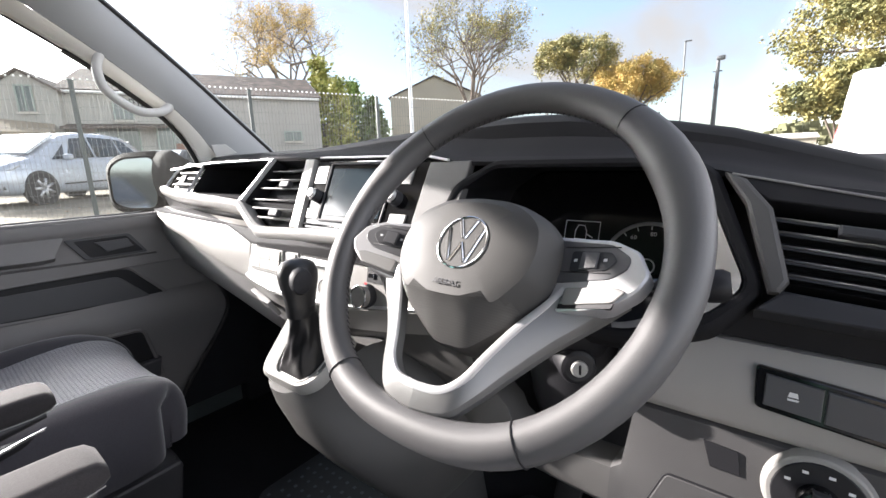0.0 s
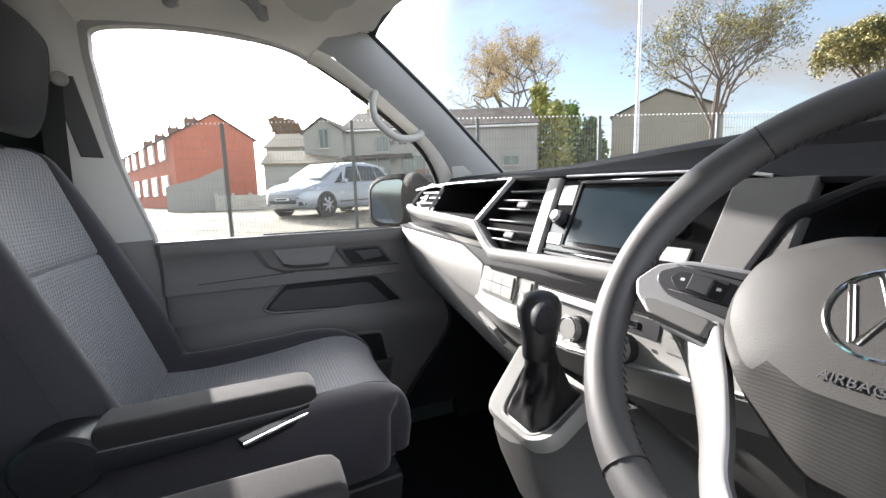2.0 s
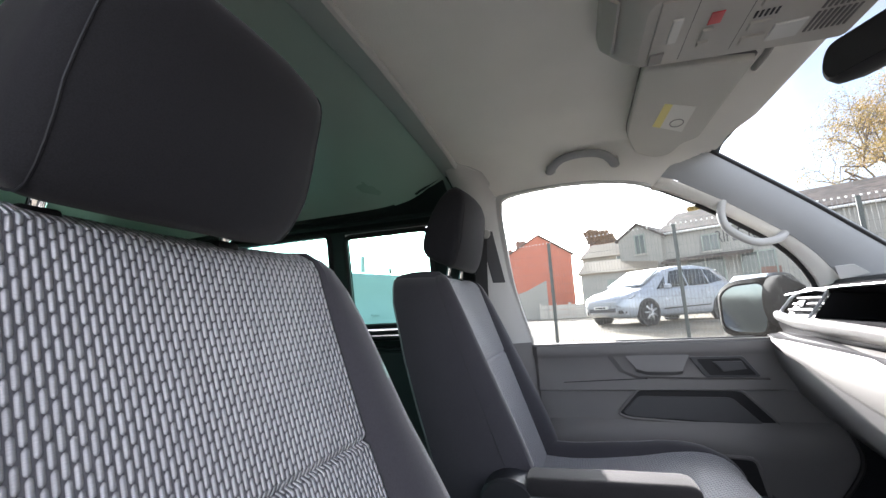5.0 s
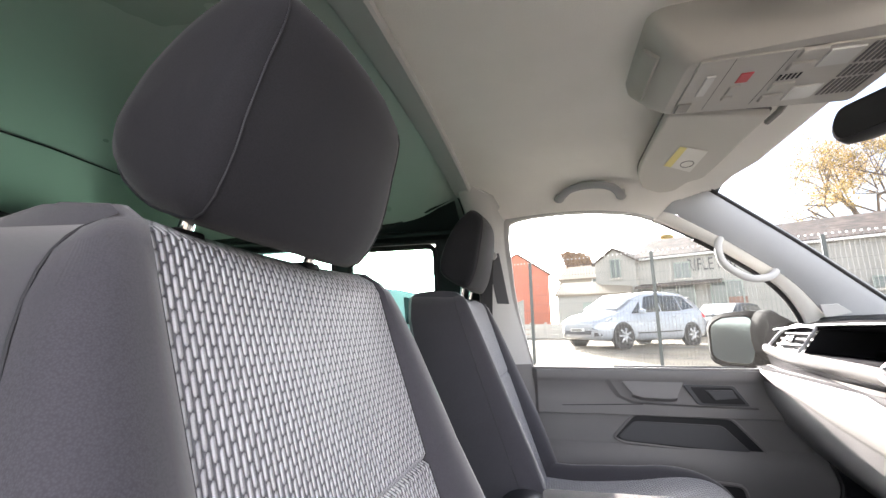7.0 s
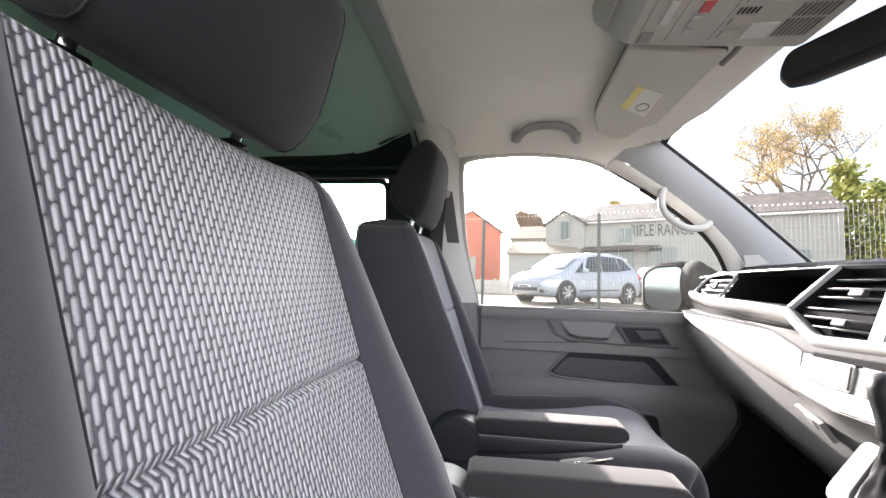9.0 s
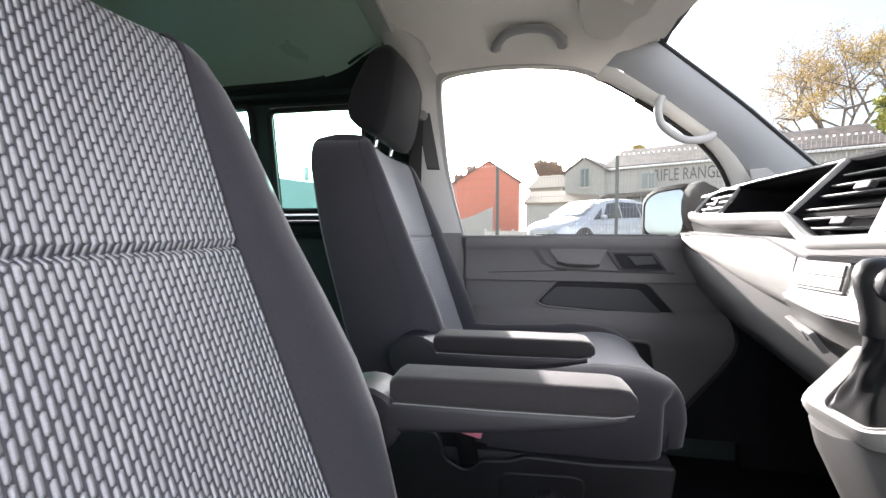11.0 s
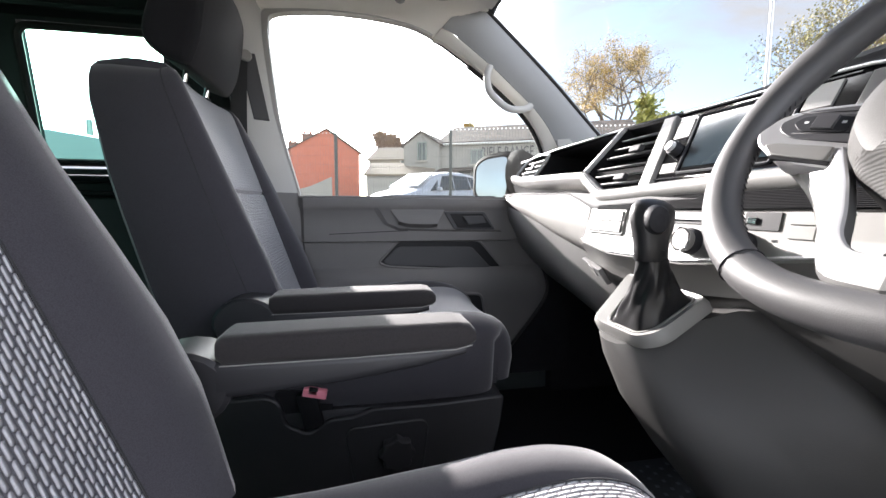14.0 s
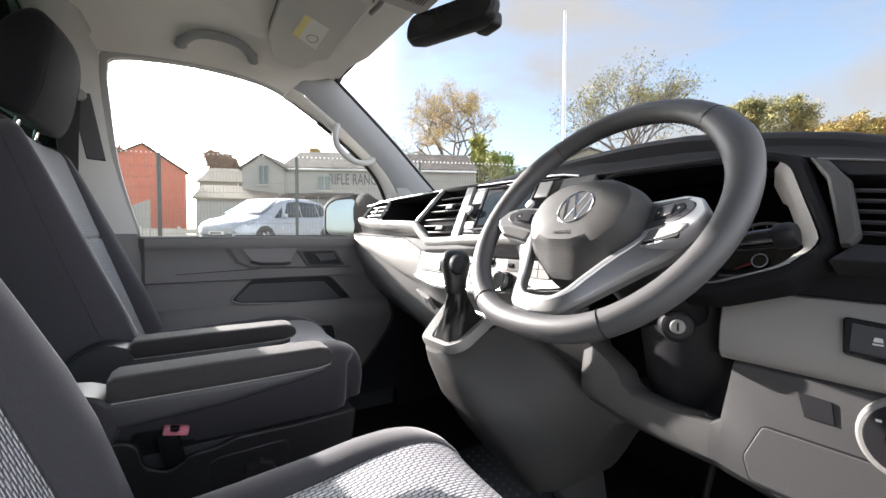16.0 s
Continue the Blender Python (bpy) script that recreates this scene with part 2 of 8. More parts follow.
M = {
    "pad": material("soft_dark_dash_plastic", (0.017, 0.0175, 0.019), 0.65, spec=0.15, grain=0.35, grain_size=0.0011, mottle=0.10),
    "mirror_black": material("black_mirror_shell_plastic", (0.0045, 0.0045, 0.005), 0.75, spec=0.1, grain=0.3, grain_size=0.0012),
    "visor": material("warm_grey_visor_vinyl", (0.60, 0.585, 0.545), 0.7, spec=0.2, grain=0.4, grain_size=0.0015, mottle=0.04),
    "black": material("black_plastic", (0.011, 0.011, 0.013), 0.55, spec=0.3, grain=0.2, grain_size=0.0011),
    "recess": material("black_dash_lining", (0.013, 0.013, 0.0145), 0.85, spec=0.1, grain=0.3, grain_size=0.0012),
    "switchpad": material("grey_switch_pad", (0.07, 0.07, 0.075), 0.4, mottle=0.05),
    "gloss": material("piano_black", (0.006, 0.006, 0.007), 0.08, spec=0.6),
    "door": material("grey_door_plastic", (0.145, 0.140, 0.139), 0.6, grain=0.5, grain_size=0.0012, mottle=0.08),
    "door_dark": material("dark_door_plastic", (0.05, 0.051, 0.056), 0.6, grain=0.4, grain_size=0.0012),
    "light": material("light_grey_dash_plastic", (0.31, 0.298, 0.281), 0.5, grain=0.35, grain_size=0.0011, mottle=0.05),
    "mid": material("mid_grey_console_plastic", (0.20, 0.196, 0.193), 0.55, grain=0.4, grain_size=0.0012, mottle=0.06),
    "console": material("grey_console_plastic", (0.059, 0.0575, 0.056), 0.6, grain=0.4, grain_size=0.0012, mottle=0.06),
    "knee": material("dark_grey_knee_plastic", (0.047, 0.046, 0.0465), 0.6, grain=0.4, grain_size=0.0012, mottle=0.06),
    "silver": material("satin_silver_trim", (0.58, 0.58, 0.59), 0.34, metal=0.55, mottle=0.04),
    "fork": material("brushed_grey_spoke", (0.21, 0.208, 0.205), 0.40, metal=0.55, mottle=0.05),
    "satin": material("satin_grey_trim", (0.25, 0.245, 0.235), 0.45, spec=0.35, metal=0.1, mottle=0.04),
    "chrome": material("chrome", (0.80, 0.80, 0.81), 0.08, metal=1.0, mottle=0.02),
    "leather": material("dark_grey_leather", (0.068, 0.067, 0.0685), 0.52, grain=0.22, grain_size=0.0011, mottle=0.08, mottle_size=0.05),
    "gaiter": material("black_soft_leather", (0.010, 0.010, 0.011), 0.36, grain=0.25, grain_size=0.0016),
    "hub": material("grey_airbag_cover", (0.046, 0.045, 0.043), 0.58, spec=0.35, grain=0.25, grain_size=0.0012, mottle=0.05),
    "hub_ribs": ribbed("ribbed_airbag_cover", (0.048, 0.047, 0.045), 0.55, 0.0022, (0, 0.5, 0.866)),
    "button": material("dark_button", (0.030, 0.031, 0.035), 0.62, spec=0.25, mottle=0.05),
    "white": material("white_print", (0.75, 0.75, 0.75), 0.5, mottle=0.02),
    "screen": material("dark_screen", (0.018, 0.028, 0.036), 0.12, spec=0.5, mottle=0.10),
    "headliner": material("warm_grey_headliner", (0.85, 0.83, 0.78), 0.95, spec=0.1, grain=0.6, grain_size=0.0025, mottle=0.05),
    "pillar": material("light_grey_pillar_trim", (0.45, 0.448, 0.44), 0.6, grain=0.3, grain_size=0.0012, mottle=0.04),
    "a_pillar": material("cool_grey_pillar_trim", (0.31, 0.318, 0.325), 0.65, spec=0.3, grain=0.3, grain_size=0.0012, mottle=0.05),
    # roof grey with the green light of the tinted panes mixed in
    "rear_roof": material("green_lit_grey_roof_skin", (0.40, 0.46, 0.42), 0.30, spec=0.6, mottle=0.05, mottle_size=0.4),
    "rear_lining": material("dark_green_grey_side_lining", (0.052, 0.060, 0.060), 0.6, mottle=0.12, mottle_size=0.3),
    "rear_black": material("black_rear_frame", (0.014, 0.017, 0.018), 0.32, mottle=0.1),
    "carpet": material("dark_carpet", (0.014, 0.015, 0.018), 0.95, spec=0.1, grain=1.0, grain_size=0.003, mottle=0.25, mottle_size=0.03),
    "mat": material("blue_black_rubber_mat", (0.020, 0.024, 0.030), 0.7, grain=0.6, grain_size=0.004, mottle=0.2, mottle_size=0.02),
    "matdot": material("pale_mat_fleck", (0.07, 0.085, 0.10), 0.7),
    "weave": weave("woven_slub_cloth", (0.54, 0.54, 0.57), (0.075, 0.073, 0.085)),
    "headrest": twill("charcoal_headrest_cloth", (0.016, 0.0155, 0.018), relief=0.10, sheen=0.12),
    "bolster": twill("dark_grey_bolster_cloth", (0.049, 0.047, 0.055), relief=0.10, sheen=0.40),
    "armrest": twill("dark_brown_grey_armrest_cloth", (0.036, 0.033, 0.034), relief=0.10, sheen=0.16),
    "seat_shell": material("dark_seat_plastic", (0.021, 0.021, 0.024), 0.5, grain=0.4, grain_size=0.0012),
    "piping": material("dark_seam_thread", (0.025, 0.025, 0.028), 0.8),
    "red": material("red_plastic", (0.55, 0.05, 0.06), 0.4),
    "pink": material("faded_red_buckle_button", (0.92, 0.30, 0.38), 0.35),
    "label": material("white_label", (0.75, 0.74, 0.70), 0.5, mottle=0.02),
    "yellow": material("pale_yellow_print", (0.75, 0.66, 0.22), 0.5),
    "belt": material("black_belt_webbing", (0.02, 0.02, 0.022), 0.7, grain=0.6, grain_size=0.002),
    "lamp": material("clear_lamp_lens", (0.70, 0.70, 0.68), 0.25, mottle=0.02),
    "mirror": material("mirror_glass", (0.85, 0.86, 0.86), 0.01, metal=1.0, mottle=0.0),
    "door_mirror": material("outer_mirror_glass", (0.66, 0.68, 0.69), 0.03, metal=1.0, mottle=0.0),
    "dim_mirror": material("dimmed_mirror_glass", (0.05, 0.052, 0.055), 0.04, metal=0.6, mottle=0.0),
    "knob": material("black_leather_knob", (0.017, 0.017, 0.018), 0.38, grain=0.25, grain_size=0.0012, mottle=0.06),
    "body": material("dark_green_grey_van_paint", (0.045, 0.055, 0.055), 0.3, coat=0.6),
    "clear": glass("clear_window_glass", (0.93, 0.955, 0.94), 0.55, 0.003),
    "tint": glass("green_tinted_glass", (0.56, 0.80, 0.74), 0.7),
    "rubber": material("black_rubber_seal", (0.012, 0.012, 0.012), 0.7),
    "roof_console": material("pale_grey_overhead_plastic", (0.50, 0.485, 0.455), 0.55, spec=0.3, grain=0.3, grain_size=0.0012, mottle=0.04),
}


# ---- building helpers ----
ORG = {}


def origin(ob):
    return ORG.get(ob.name, Vector()) if ob else Vector()


def thing(name, at, label, category, group="", kind=""):
    ob = new(name)
    ob.empty_display_size = 0.05
    ob.location = at
    ORG[ob.name] = Vector(at)
    return tagged(ob, label, category, group, kind)


def part(name, bm, mat, parent=None, label="", sharp=38, flat=False, at=None, tags=None):
    """One mesh object from a bmesh in world metres, under parent if there is one."""
    bmesh.ops.recalc_face_normals(bm, faces=bm.faces)
    lim = radians(sharp)
    for f in bm.faces:
        f.smooth = not flat and f.material_index == 0
        f.material_index = 0
    for e in bm.edges:
        e.smooth = len(e.link_faces) == 2 and e.calc_face_angle(0) < lim
    base = Vector(at) if at is not None else origin(parent)
    bm.transform(Matrix.Translation(-base))
    me = bpy.data.meshes.new(name)
    bm.to_mesh(me)
    bm.free()
    me.materials.append(M[mat] if isinstance(mat, str) else mat)
    ob = new(name, me)
    if parent:
        ob.parent = parent
        ob.location = base - origin(parent)
    else:
        ob.location = base
    ORG[ob.name] = base
    if label:
        tagged(ob, label)
    if tags:
        tagged(ob, *tags)
    return ob


def rbox(bm, c, s, r=0.004, seg=2, rot=None):
    """A box with rounded edges; rot: a Matrix about its centre."""
    res = bmesh.ops.create_cube(bm, size=1.0)
    vs = res["verts"]
    m = Matrix.Translation(c) @ (rot.to_4x4() if rot else Matrix.Identity(4))
    for v in vs:
        v.co = Vector((v.co.x * s[0], v.co.y * s[1], v.co.z * s[2]))
    if r > 0:
        es = list({e for v in vs for e in v.link_edges})
        out = bmesh.ops.bevel(bm, geom=es, offset=min(r, 0.49 * min(s)), segments=seg, affect="EDGES", profile=0.5, clamp_overlap=True)
        vs = list({v for f in out["faces"] for v in f.verts} | {v for v in vs if v.is_valid})
        seen, todo = set(vs), list(vs)
        while todo:
            for e in todo.pop().link_edges:
                for w in e.verts:
                    if w not in seen:
                        seen.add(w)
                        todo.append(w)
        vs = list(seen)
    for v in vs:
        v.co = m @ v.co
    return vs


def box(c, s, r=0.004, seg=2, rot=None):
    bm = bmesh.new()
    rbox(bm, c, s, r, seg, rot)
    return bm


def loft(bm, rings, closed=True, cap=True, uv=True):
    """Skin over rings of equal length; writes lengths in metres as surface coordinates."""
    lay = bm.loops.layers.uv.verify() if uv else None
    rows = [[bm.verts.new(p) for p in ring] for ring in rings]
    n = len(rings[0])
    mid = len(rings) // 2
    us = [0.0]
    for i in range(n):
        us.append(us[-1] + (Vector(rings[mid][(i + 1) % n]) - Vector(rings[mid][i])).length)
    vs = [0.0]
    for i in range(1, len(rings)):
        vs.append(vs[-1] + sum((Vector(rings[i][k]) - Vector(rings[i - 1][k])).length for k in range(0, n, max(1, n // 6))) / len(range(0, n, max(1, n // 6))))
    for i in range(len(rows) - 1):
        for j in range(n if closed else n - 1):
            k = (j + 1) % n
            try:
                f = bm.faces.new((rows[i][j], rows[i][k], rows[i + 1][k], rows[i + 1][j]))
            except ValueError:
                continue
            if lay:
                for lp, q in zip(f.loops, ((us[j], vs[i]), (us[j + 1], vs[i]), (us[j + 1], vs[i + 1]), (us[j], vs[i + 1]))):
                    lp[lay].uv = q
    if cap and closed:
        for row in (rows[0], rows[-1]):
            try:
                bm.faces.new(row).material_index = 1
            except ValueError:
                pass
    return rows


def lofted(rings, closed=True, cap=True):
    bm = bmesh.new()
    loft(bm, rings, closed, cap)
    return bm


def curve(pts, n=8, closed=False):
    """Catmull-Rom points through pts."""
    pts = [Vector(p) for p in pts]
    out, m = [], len(pts)
    for i in range(m if closed else m - 1):
        if closed:
            a, b, c, d = pts[i - 1], pts[i], pts[(i + 1) % m], pts[(i + 2) % m]
        else:
            a, b, c, d = pts[max(i - 1, 0)], pts[i], pts[i + 1], pts[min(i + 2, m - 1)]
        for k in range(n):
            t = k / n
            out.append(0.5 * ((2 * b) + (c - a) * t + (2 * a - 5 * b + 4 * c - d) * t * t + (3 * b - a - 3 * c + d) * t ** 3))
    if not closed:
        out.append(pts[-1])
    return out


def tube(bm, pts, r, seg=12, closed=False, flat=1.0, up=None, cap=True):
    """A round bar along pts; r: a radius or one for each point; flat squeezes it along up."""
    pts = [Vector(p) for p in pts]
    n = len(pts)
    rings, ref = [], None
    for i, p in enumerate(pts):
        a = pts[i - 1] if (i or closed) else p
        b = pts[(i + 1) % n] if (i < n - 1 or closed) else p
        t = (b - a).normalized()
        if ref is None:
            ref = Vector(up) if up else (Vector((0, 0, 1)) if abs(t.z) < 0.9 else Vector((1, 0, 0)))
        if up:
            ref = Vector(up)
        s = t.cross(ref).normalized()
        w = s.cross(t).normalized()
        ref = w
        rad = r[i] if isinstance(r, (list, tuple)) else r
        rings.append([p + (s * math.cos(q) + w * math.sin(q) * flat) * rad for q in (2 * math.pi * k / seg for k in range(seg))])
    if closed:
        rings.append(rings[0])
    rows = loft(bm, rings, True, cap and not closed, uv=False)
    if closed:
        bmesh.ops.remove_doubles(bm, verts=rows[0] + rows[-1], dist=1e-6)
    return bm


def tubed(pts, r, seg=12, **k):
    return tube(bmesh.new(), pts, r, seg, **k)


def rounded(pts, r, n=4):
    """A 2D polygon with rounded corners; r: one radius or one for each corner."""
    out, m = [], len(pts)
    for i in range(m):
        p, a, b = Vector(pts[i]), Vector(pts[i - 1]), Vector(pts[(i + 1) % m])
        rr = r[i] if isinstance(r, (list, tuple)) else r
        u, v = (a - p), (b - p)
        d = min(rr, u.length * 0.48, v.length * 0.48)
        if d < 1e-6:
            out.append(p)
            continue
        s, e = p + u.normalized() * d, p + v.normalized() * d
        for k in range(n + 1):
            t = k / n
            out.append((1 - t) ** 2 * s + 2 * t * (1 - t) * p + t * t * e)
    return out


def prism(bm, pts, vec, bevel=0.0, seg=2):
    """A plate: the outline pts (3D, in one plane), thickened by vec; bevel rounds the edges of the face at pts + vec."""
    vec = Vector(vec)
    if bevel <= 0:
        lo = [bm.verts.new(p) for p in pts]
        hi = [bm.verts.new(Vector(p) + vec) for p in pts]
        n = len(pts)
        bm.faces.new(lo)
        bm.faces.new(hi)
        for i in range(n):
            bm.faces.new((lo[i], lo[(i + 1) % n], hi[(i + 1) % n], hi[i]))
        return bm
    c = sum((Vector(p) for p in pts), Vector()) / len(pts)
    nrm = vec.normalized()
    n = len(pts)
    rows = [[bm.verts.new(p) for p in pts]]
    ins = []
    P = [Vector(p) for p in pts]
    area = sum((((P[i] - c).cross(P[(i + 1) % n] - c)).dot(nrm) for i in range(n)))
    sgn = 1 if area > 0 else -1
    for i in range(n):
        d0, d1 = (P[i] - P[i - 1]), (P[(i + 1) % n] - P[i])
        d0 = d0.normalized() if d0.length > 1e-9 else d1.normalized()
        d1 = d1.normalized() if d1.length > 1e-9 else d0
        k = (nrm.cross(d0) + nrm.cross(d1)) * sgn
        ins.append(k.normalized() if k.length > 1e-6 else Vector())
    for s in range(seg + 1):
        a = s / seg * math.pi / 2
        rows.append([bm.verts.new(P[i] + vec - nrm * bevel * (1 - math.sin(a)) + ins[i] * bevel * (1 - math.cos(a))) for i in range(n)])
    for a, b in zip(rows, rows[1:]):
        for i in range(n):
            bm.faces.new((a[i], a[(i + 1) % n], b[(i + 1) % n], b[i]))
    bm.faces.new(rows[0]).material_index = 1
    bm.faces.new(rows[-1]).material_index = 1
    return bm


def plate(pts, vec, bevel=0.0, seg=2):
    return prism(bmesh.new(), pts, vec, bevel, seg)


def disc(bm, c, axis, r, h, seg=24, bevel=0.0, r2=None):
    """A short round bar from c along axis."""
    axis = Vector(axis).normalized()
    s = axis.orthogonal().normalized()
    w = axis.cross(s)
    c = Vector(c)
    prof = [(r, 0.0), (r if r2 is None else r2, h - bevel)]
    if bevel:
        prof += [((r if r2 is None else r2) - bevel * 0.35, h - bevel * 0.3), ((r if r2 is None else r2) - bevel, h)]
    rings = [[c + axis * z + (s * math.cos(a) + w * math.sin(a)) * q for a in (2 * math.pi * k / seg for k in range(seg))] for q, z in prof]
    loft(bm, rings, True, True, uv=False)
    return bm


def knob(c, axis, r, h, seg=24, bevel=0.002, r2=None):
    return disc(bmesh.new(), c, axis, r, h, seg, bevel, r2)


def lettering(name, text, size, m, mat, parent=None, depth=0.0004, label="", flatx=1.0):
    """Words as a thin mesh; m: pose of the text's baseline middle (x along the line, y up)."""
    cu = bpy.data.curves.new(name, "FONT")
    cu.body, cu.size, cu.align_x, cu.align_y, cu.extrude = text, size, "CENTER", "CENTER", depth
    cu.resolution_u = 2
    tmp = bpy.data.objects.new(name + "_src", cu)
    scene.collection.objects.link(tmp)
    me = bpy.data.meshes.new_from_object(tmp.evaluated_get(bpy.context.evaluated_depsgraph_get()))
    bpy.data.objects.remove(tmp)
    bm = bmesh.new()
    bm.from_mesh(me)
    bpy.data.meshes.remove(me)
    bm.transform(m @ Matrix.Diagonal((flatx, 1, 1, 1)))
    return part(name, bm, mat, parent, label, flat=True)


def fx(a, xs, ys):
    """Straight-line reading of a table."""
    return float(np.interp(a, xs, ys))


# ==== the van's shell ====
FLOOR = 0.57


def side(z):
    """The inside of the left side at the height z, as x."""
    return -0.845 + 0.25 * (z - 1.30) if z > 1.30 else -0.845


WINDOW = [(-0.551, 1.297), (-0.598, 1.506), (-0.613, 1.70), (-0.614, 1.775), (-0.590, 1.815), (-0.44, 1.831), (-0.29, 1.826), (-0.17, 1.806), (-0.06, 1.752), (0.04, 1.694), (0.13, 1.632), (0.194, 1.584), (0.243, 1.532), (0.277, 1.478), (0.294, 1.435), (0.300, 1.38), (0.296, 1.297)]


def window_curve(grow=0.0, n=6, dx=0.0):
    """The passenger window's outline, widened by grow, on the slanted side."""
    seg = []
    top = curve([Vector((0, y, z)) for y, z in WINDOW], n)
    c = Vector((0, -0.15, 1.55))
    m = len(top)
    for i, p in enumerate(top):
        a, b = top[i - 1], top[(i + 1) % m]
        t = (b - a).normalized()
        o = Vector((0, -t.z, t.y))
        if o.dot(p - c) < 0:
            o = -o
        seg.append(p + o * grow)
    return [Vector((side(p.z) + dx, p.y, p.z)) for p in seg]


def floor_and_walls():
    bm = bmesh.new()
    rbox(bm, (0, -0.85, FLOOR - 0.03), (1.93, 3.46, 0.06), 0.004)
    part("floor", bm, "carpet", tags=("dark charcoal carpet on the cab and load floor", "floor", "", "structure"))
    bm = bmesh.new()
    rbox(bm, (0, 0.84, 0.98), (1.74, 0.04, 0.86), 0.004)
    part("wall_bulkhead", bm, "black", tags=("black bulkhead below the windscreen", "wall", "", "structure"))
    # tailgate: dark lining round a tinted pane
    w = thing("wall_rear", (0, -2.57, FLOOR), "dark tailgate lining round a tinted rear window", "wall", "", "structure")
    bm = bmesh.new()
    for x, z, sx, sz in ((0, 0.915, 1.74, 0.71), (0, 1.86, 1.74, 0.12), (-0.78, 1.535, 0.18, 0.53), (0.78, 1.535, 0.18, 0.53)):
        rbox(bm, (x, -2.57, z), (sx, 0.04, sz), 0.004)
    part("panel", bm, "rear_lining", w)
    part("pane", box((0, -2.575, 1.535), (1.38, 0.005, 0.53), 0.0), "tint", w, "tinted rear window", flat=True)


floor_and_walls()


def kick_panels():
    for x, nm in ((-0.845, "wall_kick_left"), (0.845, "wall_kick_right")):
        bm = bmesh.new()
        rbox(bm, (x, 0.60, 1.0), (0.05, 0.52, 0.88), 0.01)
        part(nm, bm, "carpet", tags=("dark carpeted footwell side panel below the dashboard", "wall", "", "structure"))
    bm = bmesh.new()
    rbox(bm, (-0.875, -0.12, 0.925), (0.03, 1.0, 0.73), 0.005)
    part("wall_door_skin", bm, "body", tags=("painted outer skin behind the door trim", "wall", "", "structure"))


kick_panels()


def headliner():
    # cab lining: rolls down to the window's upper edge at the left, runs on to the open doorway at the right
    ys = [-0.735, -0.66, -0.60, -0.5, -0.4, -0.3, -0.2, -0.15, -0.10, -0.06, -0.02, 0.02, 0.035]
    mids = [(-0.45, 1.909), (-0.2, 1.924), (0, 1.928), (0.2, 1.924), (0.45, 1.909), (0.58, 1.897), (0.66, 1.882), (0.72, 1.850), (0.735, 1.82)]
    rings = []
    for y in ys:
        drop = 0.0 if y < -0.2 else 0.16 * (y + 0.2) ** 2 / 0.23 + 0.035 * (y + 0.2)
        fwd = 0.05 if y > 0.025 else 0.0
        ez = fx(y, [-0.59, -0.44, -0.29, -0.17, -0.10, 0.02], [1.823, 1.831, 1.826, 1.806, 1.775, 1.862])
        ex = side(ez) if y < -0.10 else fx(y, [-0.10, 0.02], [-0.726, -0.690])
        e, c, q = Vector((ex + 0.012, y, ez + 0.012)), Vector((-0.675, y, 1.886 - drop)), Vector((-0.55, y, 1.901 - drop))
        ring = [Vector((ex - 0.02, y, ez)), Vector((ex + 0.004, y, ez))]
        for k in range(6):
            t = k / 5
            ring.append(e * (1 - t) ** 2 + c * 2 * t * (1 - t) + q * t * t)
        ring += [Vector((x, y + fwd * (1 - (x / 0.74) ** 2), z - drop * (0.4 if x > 0.68 else 1))) for x, z in mids]
        rings.append(ring)
    bm = lofted(rings, False)
    part("ceiling", bm, "headliner", tags=("warm grey fabric headliner over the cab", "ceiling", "", "structure"))
    # one outer skin over cab and load space
    outer = [(-0.785, 1.862), (-0.78, 1.875), (-0.76, 1.895), (-0.66, 1.935), (-0.45, 1.955), (0, 1.972), (0.45, 1.955), (0.66, 1.935), (0.78, 1.90), (0.80, 1.87)]
    rings = [[Vector((x, y, z - fall)) for x, z in outer] for y, fall in ((-2.62, 0.0), (-1.6, 0.0), (-0.6, 0.0), (-0.2, 0.006), (-0.02, 0.03))]
    rings.append([Vector((max(-0.74, min(0.74, x)), 0.035 + 0.05 * (1 - (x / 0.9) ** 2), min(z - 0.066, 1.885))) for x, z in outer])
    part("roof_skin", lofted(rings, False), "body", tags=("dark painted roof skin of the van", "roof", "", "structure"))
    # load-space roof, bare painted skin; the tinted panes' green cast put into its colour
    prof2 = [(-0.78, 1.795), (-0.74, 1.835), (-0.66, 1.868), (-0.55, 1.892), (-0.3, 1.915), (0, 1.924), (0.3, 1.915), (0.55, 1.892), (0.66, 1.868), (0.74, 1.835), (0.78, 1.795)]
    rings = [[Vector((x, y, z)) for x, z in prof2] for y in (-2.56, -1.9, -1.3, -0.772)]
    bm = lofted(rings, False)
    part("ceiling_rear", bm, "rear_roof", tags=("plain grey painted roof skin over the load space, coloured as green-lit", "ceiling", "", "structure"))
    # the trim strip where both meet
    rings = []
    for y, dz in ((-0.780, 0.004), (-0.776, -0.006), (-0.768, -0.010), (-0.730, -0.011), (-0.722, -0.013), (-0.716, -0.010), (-0.713, -0.002)):
        rings.append([Vector((x, y, z + dz)) for x, z in [(-0.60, 1.890), (-0.45, 1.905), (-0.2, 1.920), (0, 1.925), (0.2, 1.920), (0.45, 1.905), (0.60, 1.890)]])
    part("trim_roof_strip", lofted(rings, False), "pillar", tags=("pale joint strip across the headliner's rear edge", "trim", "", "structure"))
